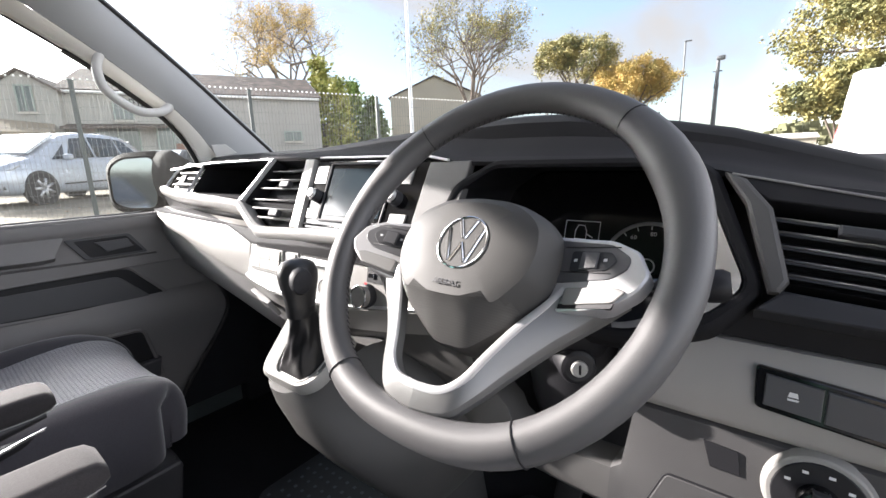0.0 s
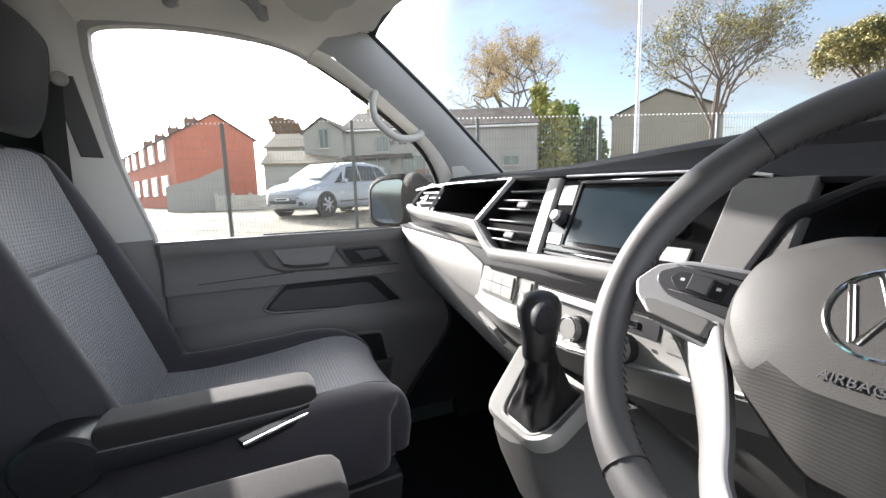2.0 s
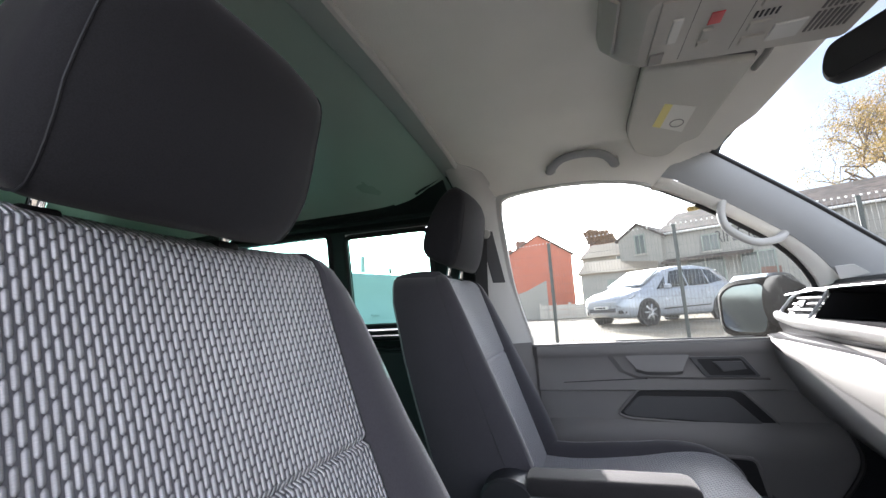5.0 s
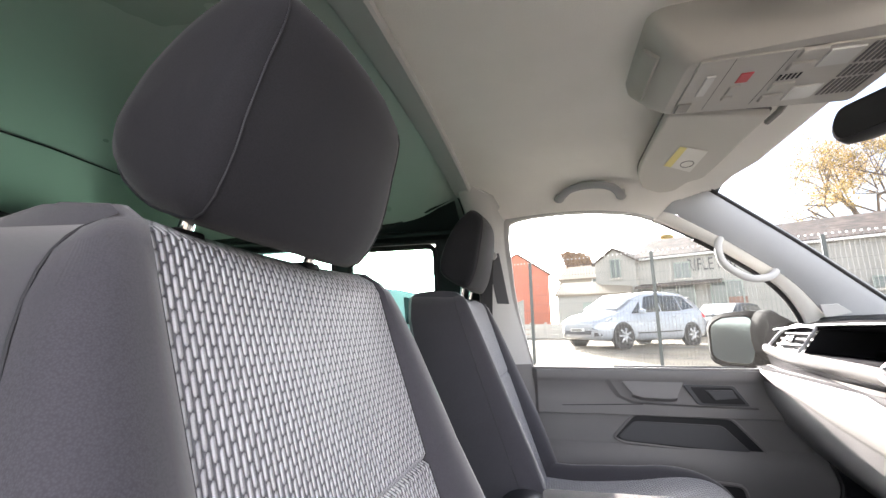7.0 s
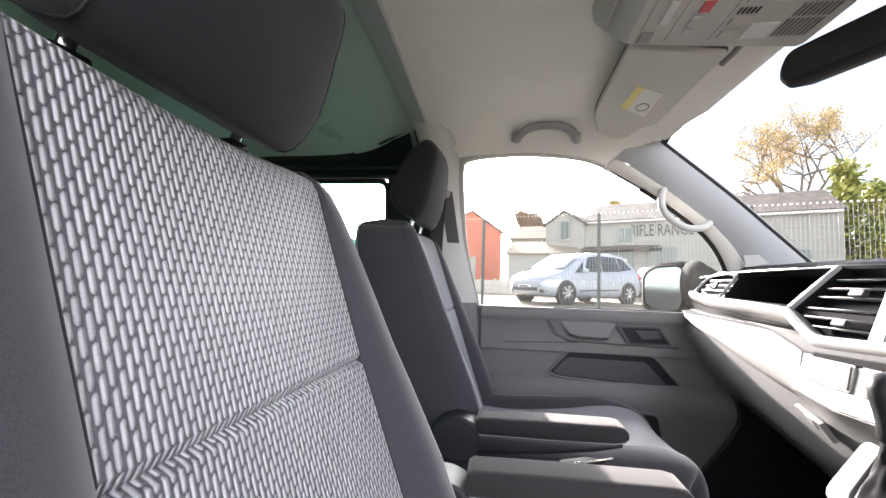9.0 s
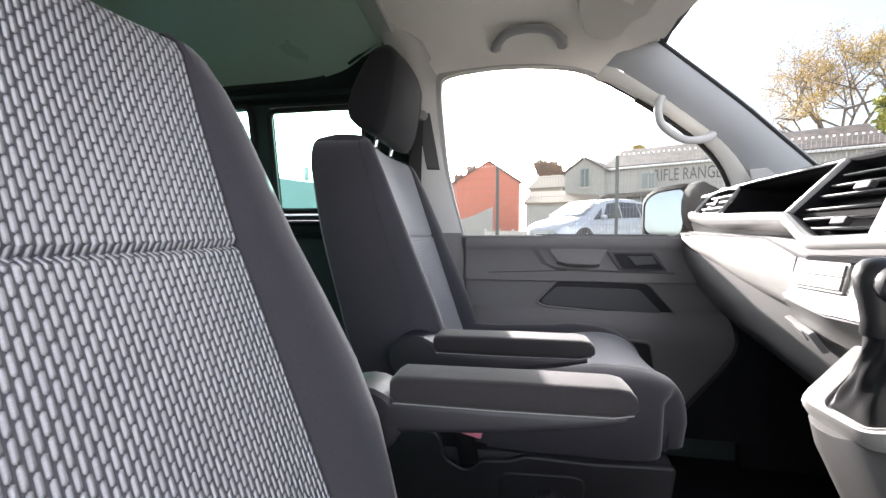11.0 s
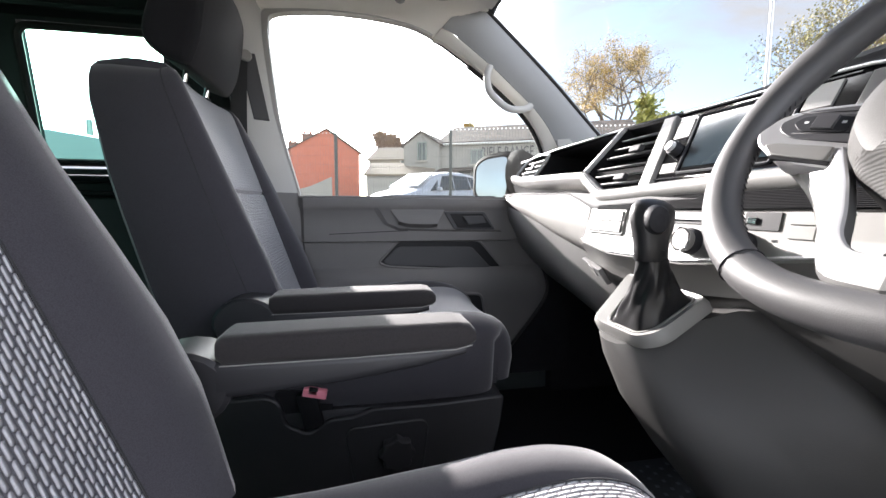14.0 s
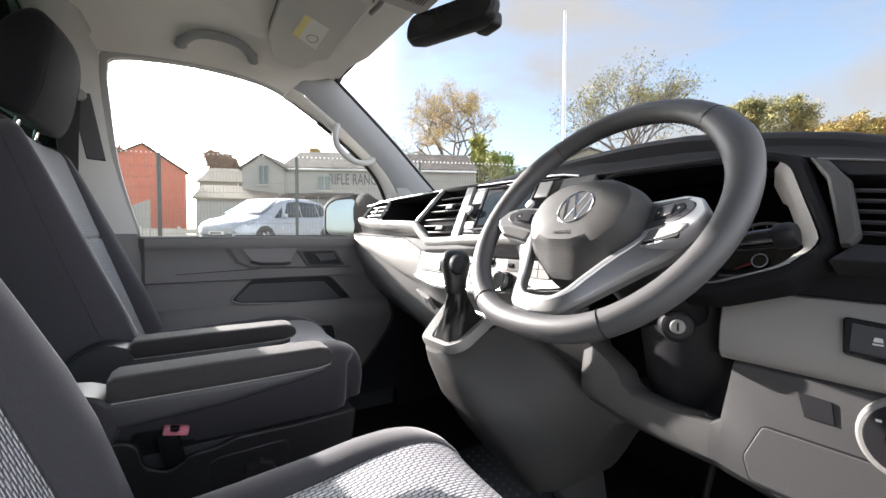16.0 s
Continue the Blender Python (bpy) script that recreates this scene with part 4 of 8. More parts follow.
def cabin_mirror():
    m = thing("rear_view_mirror", (0.06, 0.05, 1.8), "black rear-view mirror hung from the windscreen", "mirror")
    o = rounded([(-0.105, -0.030), (0.105, -0.030), (0.118, 0.0), (0.105, 0.034), (-0.105, 0.034), (-0.116, 0.0)], 0.024, 5)
    R = Matrix.Rotation(radians(24), 3, "Z") @ Matrix.Rotation(radians(-10), 3, "X")
    c = Vector((0.02, 0.062, 1.777))
    rings = [[c + R @ Vector((p.x * s, y, p.y * s)) for p in o] for s, y in ((0.94, -0.006), (1.0, 0.0), (1.02, 0.016), (0.85, 0.034), (0.5, 0.045))]
    part("shell", lofted(rings), "black", m)
    part("mirror_glass", plate([c + R @ Vector((p.x * 0.93, -0.006, p.y * 0.92)) for p in o], R @ Vector((0, -0.002, 0))), "dim_mirror", m, flat=True)
    part("stem", tubed(curve([(0.03, 0.09, 1.77), (0.04, 0.13, 1.80), (0.04, 0.15, 1.825)], 4), 0.014, 10), "black", m)
    part("sensor_box", box((0.075, 0.13, 1.762), (0.06, 0.04, 0.035), 0.012, 3), "black", m)


cabin_mirror()


def windscreen():
    rings = []
    for k in range(9):
        u = k / 8
        x = -0.70 + 1.40 * u
        bulge = 0.09 * (1 - (2 * u - 1) ** 2)
        rings.append([Vector((x * 1.0, 0.035 + bulge * 0.5, 1.868)), Vector((x * 1.045, 0.31 + bulge * 0.8, 1.655)), Vector((x * 1.10, 0.58 + bulge, 1.42))])
    bm = lofted(rings, False)
    w = part("windscreen", bm, "clear", tags=("clear curved windscreen above the dashboard", "windscreen", "", "structure"))
    w.visible_shadow = False


windscreen()


def right_side():
    """The open driver's doorway: sill, B-pillar, rear quarter."""
    bm = bmesh.new()
    rbox(bm, (0.84, 0.0, 0.62), (0.06, 1.5, 0.14), 0.01)
    part("door_sill_right", bm, "black", tags=("black sill of the open driver's doorway", "sill", "", "structure"))
    bm = bmesh.new()
    rbox(bm, (0.83, -0.83, 1.22), (0.09, 0.14, 1.30), 0.02)
    part("b_pillar_right", bm, "pillar", tags=("pale pillar behind the driver's doorway", "pillar trim", "", "structure"))
    bm = bmesh.new()
    rbox(bm, (0.84, -1.73, 1.22), (0.05, 1.66, 1.30), 0.01)
    part("wall_right", bm, "rear_lining", tags=("dark-lined right side of the load space", "wall", "", "structure"))
    bm = bmesh.new()
    tube(bm, curve([(0.745, 0.02, 1.862), (0.785, 0.33, 1.65), (0.825, 0.64, 1.41)], 4), 0.03, 10)
    part("a_pillar_right", bm, "pillar", tags=("pale windscreen pillar at the driver's side", "pillar trim", "", "structure"))


right_side()


# ==== dashboard ====
def fc(x, z, out=0.0):
    """A point of the upper dash face (it leans back), lifted towards the cabin by out."""
    return Vector((x, 0.155 + 0.57 * (z - 1.308) - 0.869 * out, z + 0.495 * out))


def lc(x, z, out=0.0):
    """A point of the lower centre face."""
    return Vector((x, 0.128 + 0.20 * (z - 1.24) - 0.98 * out, z + 0.196 * out))


def rc(x, z, out=0.0):
    """A point of the driver's lower panel."""
    return Vector((x, 0.170 + 0.15 * (z - 1.2) - 0.989 * out, z + 0.148 * out))


FN, LN, RN = Vector((0, -0.869, 0.495)), Vector((0, -0.98, 0.196)), Vector((0, -0.989, 0.148))
RIDGE_X = [-0.86, -0.50, -0.24, -0.11, 0.03, 0.17, 0.30, 0.40, 0.52, 0.60, 0.66, 0.74, 0.86]
RIDGE_Z = [1.462, 1.464, 1.462, 1.469, 1.477, 1.484, 1.489, 1.484, 1.466, 1.449, 1.430, 1.405, 1.375]
LIP_X = [-0.86, -0.60, -0.25, 0.20, 0.27, 0.56, 0.61, 0.72, 0.86]
LIP_Z = [1.425, 1.440, 1.441, 1.432, 1.420, 1.412, 1.400, 1.378, 1.35]


def quad(z0, z1, x0, x1, f=fc, out=0.0, slant=0.0):
    return [f(x0, z0, out), f(x1, z0, out), f(x1 + slant, z1, out), f(x0 + slant, z1, out)]


def dashboard():
    d = thing("dashboard", (0, 0.3, 1.2), "two-tone grey dashboard with silver trim bar, vents and open shelves", "dashboard")
    xs = [-0.86, -0.80, -0.70, -0.60, -0.50, -0.38, -0.25, -0.12, 0.0, 0.1, 0.2, 0.27, 0.33, 0.40, 0.47, 0.54, 0.60, 0.66, 0.74, 0.86]
    rings = []
    for x in xs:
        r, l = fx(x, RIDGE_X, RIDGE_Z), fx(x, LIP_X, LIP_Z)
        yl = 0.155 + 0.57 * (l - 1.308)
        hump = max(0.0, r - 1.464)
        rings.append([Vector((x, 0.82, 1.36)), Vector((x, 0.66, 1.41)), Vector((x, 0.50, min(r, 1.466) - 0.004)), Vector((x, 0.40, r - 0.004 - hump * 0.4)), Vector((x, 0.350, r - 0.003)), Vector((x, 0.330, r)), Vector((x, 0.318, r - 0.004)), Vector((x, 0.312, r - 0.012)), Vector((x, 0.308, r * 0.45 + l * 0.55 + 0.004)), Vector((x, 0.285, r * 0.3 + l * 0.7)), Vector((x, 0.262, l + 0.007)), Vector((x, 0.236, l + 0.006)), Vector((x, yl - 0.004, l)), Vector((x, yl - 0.002, l - 0.006)), Vector((x, yl + 0.05, l - 0.010))])
    part("top_pad", lofted([q[:8] for q in rings], False), "pad", d, "dark soft top pad")
    part("top_recess", lofted([q[7:] for q in rings], False), "recess", d, "black recess below the ridge")
    # bright thin edge along the top pad's lip
    for x0, x1 in ((-0.84, -0.26), (-0.08, 0.25), (0.61, 0.84)):
        pts = [Vector((x, 0.155 + 0.57 * (fx(x, LIP_X, LIP_Z) - 1.308) - 0.006, fx(x, LIP_X, LIP_Z) - 0.001)) for x in np.linspace(x0, x1, 9)]
        part("edge_line", tubed(pts, 0.0022 if x0 < 0.5 else 0.0013, 6), "silver" if x0 < 0.5 else "mid", d)

    # ---- passenger's open shelf
    bm = bmesh.new()
    sh = [(-0.615, 1.428), (-0.265, 1.436), (-0.325, 1.352), (-0.640, 1.362)]
    rim = [fc(x, z, -0.002) for x, z in sh]
    deep = [Vector((p.x, p.y + 0.17, p.z - 0.012)) for p in rim]
    loft(bm, [rim, [Vector((p.x, p.y + 0.06, p.z - 0.012 * (0.3 if i > 1 else 0.6))) for i, p in enumerate(rim)], deep], True, False)
    bm.faces.new([bm.verts.new(p) for p in deep])
    part("shelf", bm, "black", d, "black open shelf", flat=True)
    # ---- far-left small vent
    o = rounded([(-0.832, 1.378), (-0.800, 1.420), (-0.730, 1.438), (-0.628, 1.430), (-0.655, 1.362), (-0.815, 1.366)], 0.01, 3)
    v = part("left_vent", plate([fc(p.x, p.y, -0.03) for p in o], FN * 0.012), "black", d, "small left air vent")
    part("vent_rim", tubed([fc(p.x, p.y, 0.001) for p in o], 0.0045, 6, closed=True), "silver", v)
    for k in range(3):
        z = 1.382 + 0.016 * k
        part("slat", plate(quad(z, z + 0.004, -0.80 + 0.01 * k, -0.66 + 0.008 * k, out=-0.018), FN * 0.016, 0.001), "mid", v)
    part("tab", plate(quad(1.390, 1.408, -0.735, -0.715, out=-0.004), FN * 0.006, 0.002), "button", v)
    # ---- silver bar under the shelf: falls past the centre vent, runs on below the screen
    bar = curve([fc(-0.838, 1.366), fc(-0.72, 1.352), fc(-0.60, 1.347), fc(-0.45, 1.342), fc(-0.345, 1.337), fc(-0.322, 1.334), fc(-0.27, 1.312), fc(-0.215, 1.291), fc(-0.185, 1.288), fc(-0.10, 1.291), fc(0.05, 1.297), fc(0.20, 1.300), fc(0.30, 1.300)], 5)
    rings = []
    for p in bar:
        rings.append([p + FN * a + Vector((0, 0.495 * b, 0.869 * b)) for a, b in ((-0.02, 0.012), (0.0, 0.013), (0.009, 0.011), (0.014, 0.004), (0.013, -0.004), (0.006, -0.012), (-0.004, -0.016), (-0.03, -0.016))])
    part("trim_bar", lofted(rings), "satin", d, "satin silver trim bar")
    # upper branch of the bar, from the vertex to the lip
    a, b = fc(-0.333, 1.346), fc(-0.262, 1.438)
    part("diagonal_trim", plate([a, a + Vector((0.012, 0, 0)), b + Vector((0.010, 0, 0)), b], FN * 0.010, 0.003), "silver", d)
    # ---- centre-left vent
    o = [(-0.318, 1.343), (-0.250, 1.436), (-0.122, 1.430), (-0.098, 1.300), (-0.195, 1.297), (-0.235, 1.302)]
    v = part("centre_vent", plate([fc(x, z, -0.045) for x, z in o], FN * 0.012), "black", d, "black centre air vent")
    rings = [[fc(x, z, -0.034) for x, z in o], [fc(x, z, 0.0) for x, z in o]]
    part("vent_wall", lofted(rings, True, False), "black", v, flat=True)
    for k, z in enumerate((1.412, 1.394, 1.376, 1.352, 1.334, 1.316)):
        xl = fx(z, [1.297, 1.343, 1.436], [-0.215, -0.308, -0.246]) + 0.006
        xr = fx(z, [1.30, 1.43], [-0.102, -0.126])
        bm = bmesh.new()
        q = [fc(xl, z, -0.006), fc(xr, z, -0.006), fc(xr, z + 0.004, -0.006), fc(xl + 0.006, z + 0.004, -0.006)]
        prism(bm, q, Vector((0, 0.034, -0.003)))
        part("slat", bm, "button", v, flat=True)
        part("slat_edge", tubed([fc(xl, z + 0.002, -0.004), fc(xr, z + 0.002, -0.004)], 0.0013, 6), "mid", v)
    for z in (1.384, 1.326):
        part("tab", plate(rounded_quad(-0.195, -0.160, z - 0.006, z + 0.007), FN * 0.010, 0.003), "button", v)
    # ---- upright strips either side of the screen, the left one pale
    part("upright_trim", plate(quad(1.302, 1.432, -0.096, -0.064, out=-0.006, slant=-0.030), FN * 0.014, 0.004), "satin", d, "pale upright trim strip")
    # darker console grey stands in for shade on this panel
    part("upright_trim", plate(quad(1.306, 1.420, 0.212, 0.292, out=-0.008), FN * 0.012, 0.004), "console", d, "upright panel, darkened grey for the shade on it")
    # ---- infotainment
    bz = rounded([(-0.066, 1.306), (0.212, 1.306), (0.212, 1.426), (-0.090, 1.430)], 0.006, 3)
    inf = part("infotainment", plate([fc(p.x, p.y, -0.012) for p in bz], FN * 0.012, 0.002), "gloss", d, "gloss black infotainment unit")
    part("screen_frame", tubed([fc(p.x, p.y, 0.001) for p in rounded([(-0.022, 1.322), (0.142, 1.322), (0.140, 1.421), (-0.038, 1.423)], 0.005, 3)], 0.0026, 6, closed=True), "button", inf)
    part("screen", plate([fc(x, z, 0.0) for x, z in ((-0.014, 1.331), (0.134, 1.331), (0.132, 1.413), (-0.028, 1.414))], FN * 0.0012), "screen", inf, "dark blue-grey screen, switched off", flat=True)
    for x0, sl, kx in ((-0.073, -0.007, -0.049), (0.148, 0.0, 0.164)):
        part("button", plate([fc(x0, 1.386), fc(x0 + 0.036, 1.386), fc(x0 + 0.036 + sl, 1.419), fc(x0 + sl, 1.419)], FN * 0.003, 0.001), "satin", inf, "satin grey button")
        part("button", plate([fc(x0 + 0.013, 1.323), fc(x0 + 0.048, 1.323), fc(x0 + 0.048 + sl * 0.6, 1.340), fc(x0 + 0.013 + sl * 0.6, 1.340)], FN * 0.003, 0.001), "satin", inf, "satin grey button")
        part("knob_base", knob(fc(kx, 1.363, 0.0), FN, 0.0125, 0.014, 20, 0.002), "button", inf)
        part("knob", knob(fc(kx, 1.363, 0.013), FN, 0.0095, 0.008, 20, 0.002), "silver", inf, "silver knurled knob")
    part("chrome_line", tubed([fc(-0.068, 1.313, 0.002), fc(0.21, 1.313, 0.002)], 0.0018, 6), "chrome", inf)
    part("chrome_line", tubed([fc(-0.05, 1.4265, 0.002), fc(0.20, 1.423, 0.002)], 0.0012, 6), "chrome", inf)
    # ---- ribbed band and slot under the bar
    bm = bmesh.new()
    for k in range(12):
        z = 1.263 + k * 0.0019
        pts = [Vector((x, fc(0, z + 0.006).y - 0.004, z + 0.002 * math.sin(x * 4))) for x in np.linspace(-0.20, 0.33, 8)]
        tube(bm, pts, 0.0010, 5)
    part("ribbed_band", bm, "recess", d, "black ribbed grip band", tags=("", "", "", "stuff"))
    part("slot_back", plate([(-0.84, 0.215, 1.25), (0.33, 0.215, 1.25), (0.33, 0.185, 1.345), (-0.84, 0.185, 1.345)], (0, 0.01, 0)), "black", d, flat=True)
    part("lower_shelf", plate([(-0.82, 0.145, 1.312), (-0.33, 0.135, 1.300), (-0.22, 0.132, 1.268), (0.33, 0.138, 1.262), (0.33, 0.22, 1.262), (-0.22, 0.22, 1.270), (-0.82, 0.22, 1.318)], (0, 0, -0.006)), "black", d, flat=True)
    # ---- pale lower panel in front of the passenger
    xs = [-0.835, -0.80, -0.70, -0.58, -0.45, -0.34, -0.27, -0.235]
    rings = []
    for x in xs:
        zt = fx(x, [-0.835, -0.75, -0.32, -0.235], [1.316, 1.313, 1.300, 1.270])
        zb = fx(x, [-0.835, -0.58, -0.42, -0.30, -0.235], [1.285, 1.240, 1.205, 1.185, 1.182])
        yt = fx(x, [-0.835, -0.70, -0.235], [0.175, 0.150, 0.135])
        h = zt - zb
        b = fx(x, [-0.36, -0.235], [1.0, 0.30])
        rings.append([Vector((x, yt + 0.05, zt - 0.004)), Vector((x, yt + 0.006, zt)), Vector((x, yt - 0.004 * b, zt - 0.006)), Vector((x, yt - 0.018 * b, zt - h * 0.35)), Vector((x, yt - 0.022 * b, zt - h * 0.65)), Vector((x, yt - 0.016 * b, zt - h * 0.9)), Vector((x, yt - 0.006, zb - 0.002)), Vector((x, yt + 0.02, zb - 0.02)), Vector((x, yt + 0.08, zb - 0.05))])
    rings.append([Vector((-0.224, p.y + 0.028, p.z)) for p in rings[-1]])
    part("passenger_panel", lofted(rings, False), "light", d, "pale grey padded lower panel")
    # ---- glovebox underside, dark
    rings = []
    for x in (-0.84, -0.6, -0.4, -0.22, -0.05, 0.02):
        zb = fx(x, [-0.835, -0.58, -0.42, -0.30, -0.235, 0.02], [1.275, 1.23, 1.195, 1.175, 1.17, 1.17])
        rings.append([Vector((x, 0.155, zb)), Vector((x, 0.165, zb - 0.05)), Vector((x, 0.21, zb - 0.14)), Vector((x, 0.30, zb - 0.24)), Vector((x, 0.48, zb - 0.30)), Vector((x, 0.8, zb - 0.32))])
    part("underside", lofted(rings, False), "mid", d)
    # 12 V socket strip below the passenger panel
    so = part("socket_strip", plate([(-0.275, 0.150, 1.152), (-0.20, 0.146, 1.135), (-0.185, 0.160, 1.105), (-0.26, 0.164, 1.125)], (0, -0.010, -0.004), 0.003), "mid", d)
    part("socket", plate([(-0.245, 0.142, 1.140), (-0.220, 0.141, 1.134), (-0.213, 0.147, 1.119), (-0.238, 0.148, 1.126)], (0, -0.004, -0.002), 0.001), "satin", so, "metal socket")
    # ---- climate and switch panel
    xs = [-0.250, -0.236] + list(np.linspace(-0.19, 0.30, 9))
    rings = []
    for x in xs:
        e = -0.014 if x < -0.24 else -0.003 if x < -0.2 else 0.0
        lipd = fx(x, [-0.235, -0.14, 0.06, 0.30], [0.0, -0.016, -0.012, 0.022])
        zt = fx(x, [-0.235, -0.15, 0.30], [1.272, 1.262, 1.264])
        rings.append([lc(x, zt, -0.06), lc(x, zt, -0.006 + e), lc(x, zt - 0.004, e), lc(x, 1.232, e), lc(x, 1.205 + lipd, e), lc(x, 1.196 + lipd, 0.004 + e), lc(x, 1.190 + lipd, 0.003 + e), lc(x, 1.186 + lipd, -0.01), lc(x, 1.150 + lipd, -0.04)])
    cl = part("climate_panel", lofted(rings, False), "satin", d, "satin grey climate and switch panel")
    part("lip_line", tubed([r[5] for r in rings], 0.0025, 6), "silver", cl)
    # switch block
    for xa, xb, cols in ((-0.220, -0.099, 3), (-0.086, -0.046, 1)):
        o = rounded([(xa, 1.2625), (xb, 1.2605), (xb - 0.002, 1.212), (xa + 0.002, 1.212)], 0.005, 3)
        sb = part("switch_block", plate([lc(p.x, p.y, -0.001) for p in o], LN * 0.004, 0.0015), "satin", cl)
        part("switch_gap", plate(quad(1.2165, 1.2575, xa + 0.006, xb - 0.006, f=lc, out=0.0022), LN * 0.0012), "door_dark", sb, flat=True)
        step = (xb - xa - 0.014) / cols
        for c in range(cols):
            for z0, z1 in ((1.2380, 1.2565), (1.2175, 1.2365)):
                part("switch", plate(quad(z0, z1, xa + 0.007 + step * c, xa + 0.0062 + step * (c + 1), f=lc, out=0.003), LN * 0.0024, 0.0008), "light", sb)
    part("slot", plate(quad(1.240, 1.259, -0.040, 0.10, f=lc), LN * 0.0015), "black", cl, flat=True)
    part("tape_lip", plate(quad(1.245, 1.256, -0.034, 0.095, f=lc, out=0.001), LN * 0.004, 0.0015), "silver", cl)
    for x in (0.066, 0.150):
        part("climate_knob_base", knob(lc(x, 1.214, -0.001), LN, 0.0195, 0.012, 28, 0.003), "button", cl)
        part("climate_knob", knob(lc(x, 1.214, 0.010), LN, 0.0168, 0.012, 28, 0.002), "satin", cl, "satin climate knob")
        part("knob_ring", tubed([lc(x + 0.0168 * math.cos(a), 1.214 + 0.0168 * math.sin(a), 0.0215) for a in (2 * math.pi * k / 28 for k in range(28))], 0.0013, 6, closed=True), "chrome", cl)
    part("knob_red_mark", plate(quad(1.2335, 1.2365, 0.152, 0.158, f=lc, out=0.012), LN * 0.001), "red", cl, flat=True)
    o = quad(1.236, 1.258, 0.145, 0.192, f=lc)
    part("usb_recess", plate(o, LN * 0.0015), "black", cl, flat=True)
    part("usb_port", plate(quad(1.243, 1.251, 0.150, 0.163, f=lc, out=0.001), LN * 0.003, 0.001), "chrome", cl)
    for i in range(2):
        for j in range(2):
            x, z = 0.204 + 0.030 * i, 1.228 + 0.0165 * j
            part("climate_button", plate(quad(z, z + 0.015, x, x + 0.0288, f=lc), LN * 0.0016, 0.0006), "satin", cl)
    # ---- instrument binnacle
    bn = part("binnacle", lofted([[fc(x, z, o) for x, z in rounded([(0.262, 1.303), (0.285, 1.375), (0.335, 1.408), (0.560, 1.405), (0.585, 1.392), (0.632, 1.299), (0.606, 1.272), (0.54, 1.247), (0.44, 1.244)], 0.012, 3)] for o in (0.004,)] + [[Vector((p.x * 0.96 + 0.0175, 0.27, p.y * 0.94 + 0.082)) for p in rounded([(0.262, 1.303), (0.285, 1.375), (0.335, 1.408), (0.560, 1.405), (0.585, 1.392), (0.632, 1.299), (0.606, 1.272), (0.54, 1.247), (0.44, 1.244)], 0.012, 3)], [Vector((p.x * 0.92 + 0.035, 0.345, p.y * 0.86 + 0.190)) for p in rounded([(0.262, 1.303), (0.285, 1.375), (0.335, 1.408), (0.560, 1.405), (0.585, 1.392), (0.632, 1.299), (0.606, 1.272), (0.54, 1.247), (0.44, 1.244)], 0.012, 3)]], True, False), "black", d, "deep black instrument binnacle")
    part("binnacle_rim", lofted([[fc(p.x, p.y, o) for p in rounded([(0.262 - g, 1.303), (0.285 - g, 1.375 + g), (0.335, 1.408 + g), (0.560, 1.405 + g), (0.585 + g, 1.392 + g), (0.634 + g, 1.299), (0.606 + g * 0.5, 1.272 - g), (0.54, 1.247 - g), (0.44, 1.244 - g)], 0.012, 3)] for g, o in ((0.0, 0.004), (0.003, 0.007), (0.008, 0.007), (0.012, 0.002), (0.014, -0.03))], True, False), "recess", d, "dark binnacle frame")
    loop = rounded([(0.262, 1.303), (0.285, 1.375), (0.335, 1.408), (0.560, 1.405), (0.585, 1.392), (0.632, 1.299), (0.606, 1.272), (0.54, 1.247), (0.44, 1.244)], 0.012, 3)[16:32]
    inw = lambda p, k, out: fc(p.x + (0.44 - p.x) * k, p.y + (1.345 - p.y) * k, out)
    part("binnacle_liner", lofted([[inw(p, 0.0, 0.0055) for p in loop], [inw(p, 0.06, -0.004) for p in loop], [inw(p, 0.075, -0.012) for p in loop], [inw(p, 0.125, -0.034) for p in loop], [inw(p, 0.14, -0.075) for p in loop]], False), "light", d, "pale bevelled lining of the binnacle")
    # cluster plate, dials and display
    def cp(x, z, out=0.0):
        z -= 0.022
        return Vector((x, 0.325 + 0.35 * (z - 1.31) - 0.944 * out, z + 0.33 * out))
    CN = Vector((0, -0.944, 0.33))
    cs = part("instrument_panel", plate([cp(0.27, 1.255), cp(0.60, 1.255), cp(0.59, 1.425), cp(0.28, 1.425)], CN * 0.004), "gloss", bn, "black instrument cluster", flat=True)
    for cx in (0.325, 0.517):
        part("dial_ring", tubed([cp(cx + 0.059 * math.cos(a), 1.290 + 0.057 * math.sin(a), 0.006) for a in (2 * math.pi * k / 40 for k in range(40))], 0.0028, 8, closed=True), "satin", bn)
        for k in range(15):
            a = radians(225 - k * 270 / 14)
            p0, p1 = (cp(cx + r * math.cos(a), 1.290 + r * 0.96 * math.sin(a), 0.0055) for r in (0.051, 0.056))
            part("dial_mark", tubed([p0, p1], 0.0007, 4), "white", bn)
        part("dial_hub", knob(cp(cx, 1.290, 0.004), CN, 0.010, 0.006, 20, 0.002), "gloss", bn)
        part("dial_hub_ring", tubed([cp(cx + 0.010 * math.cos(a), 1.290 + 0.0096 * math.sin(a), 0.0095) for a in (2 * math.pi * k / 24 for k in range(24))], 0.0011, 6, closed=True), "white", bn)
        a = radians(205)
        part("needle", tubed([cp(cx + 0.011 * math.cos(a), 1.290 + 0.011 * math.sin(a), 0.009), cp(cx + 0.042 * math.cos(a), 1.290 + 0.042 * math.sin(a), 0.008)], [0.0018, 0.0008], 6), "red", bn, "red needle")
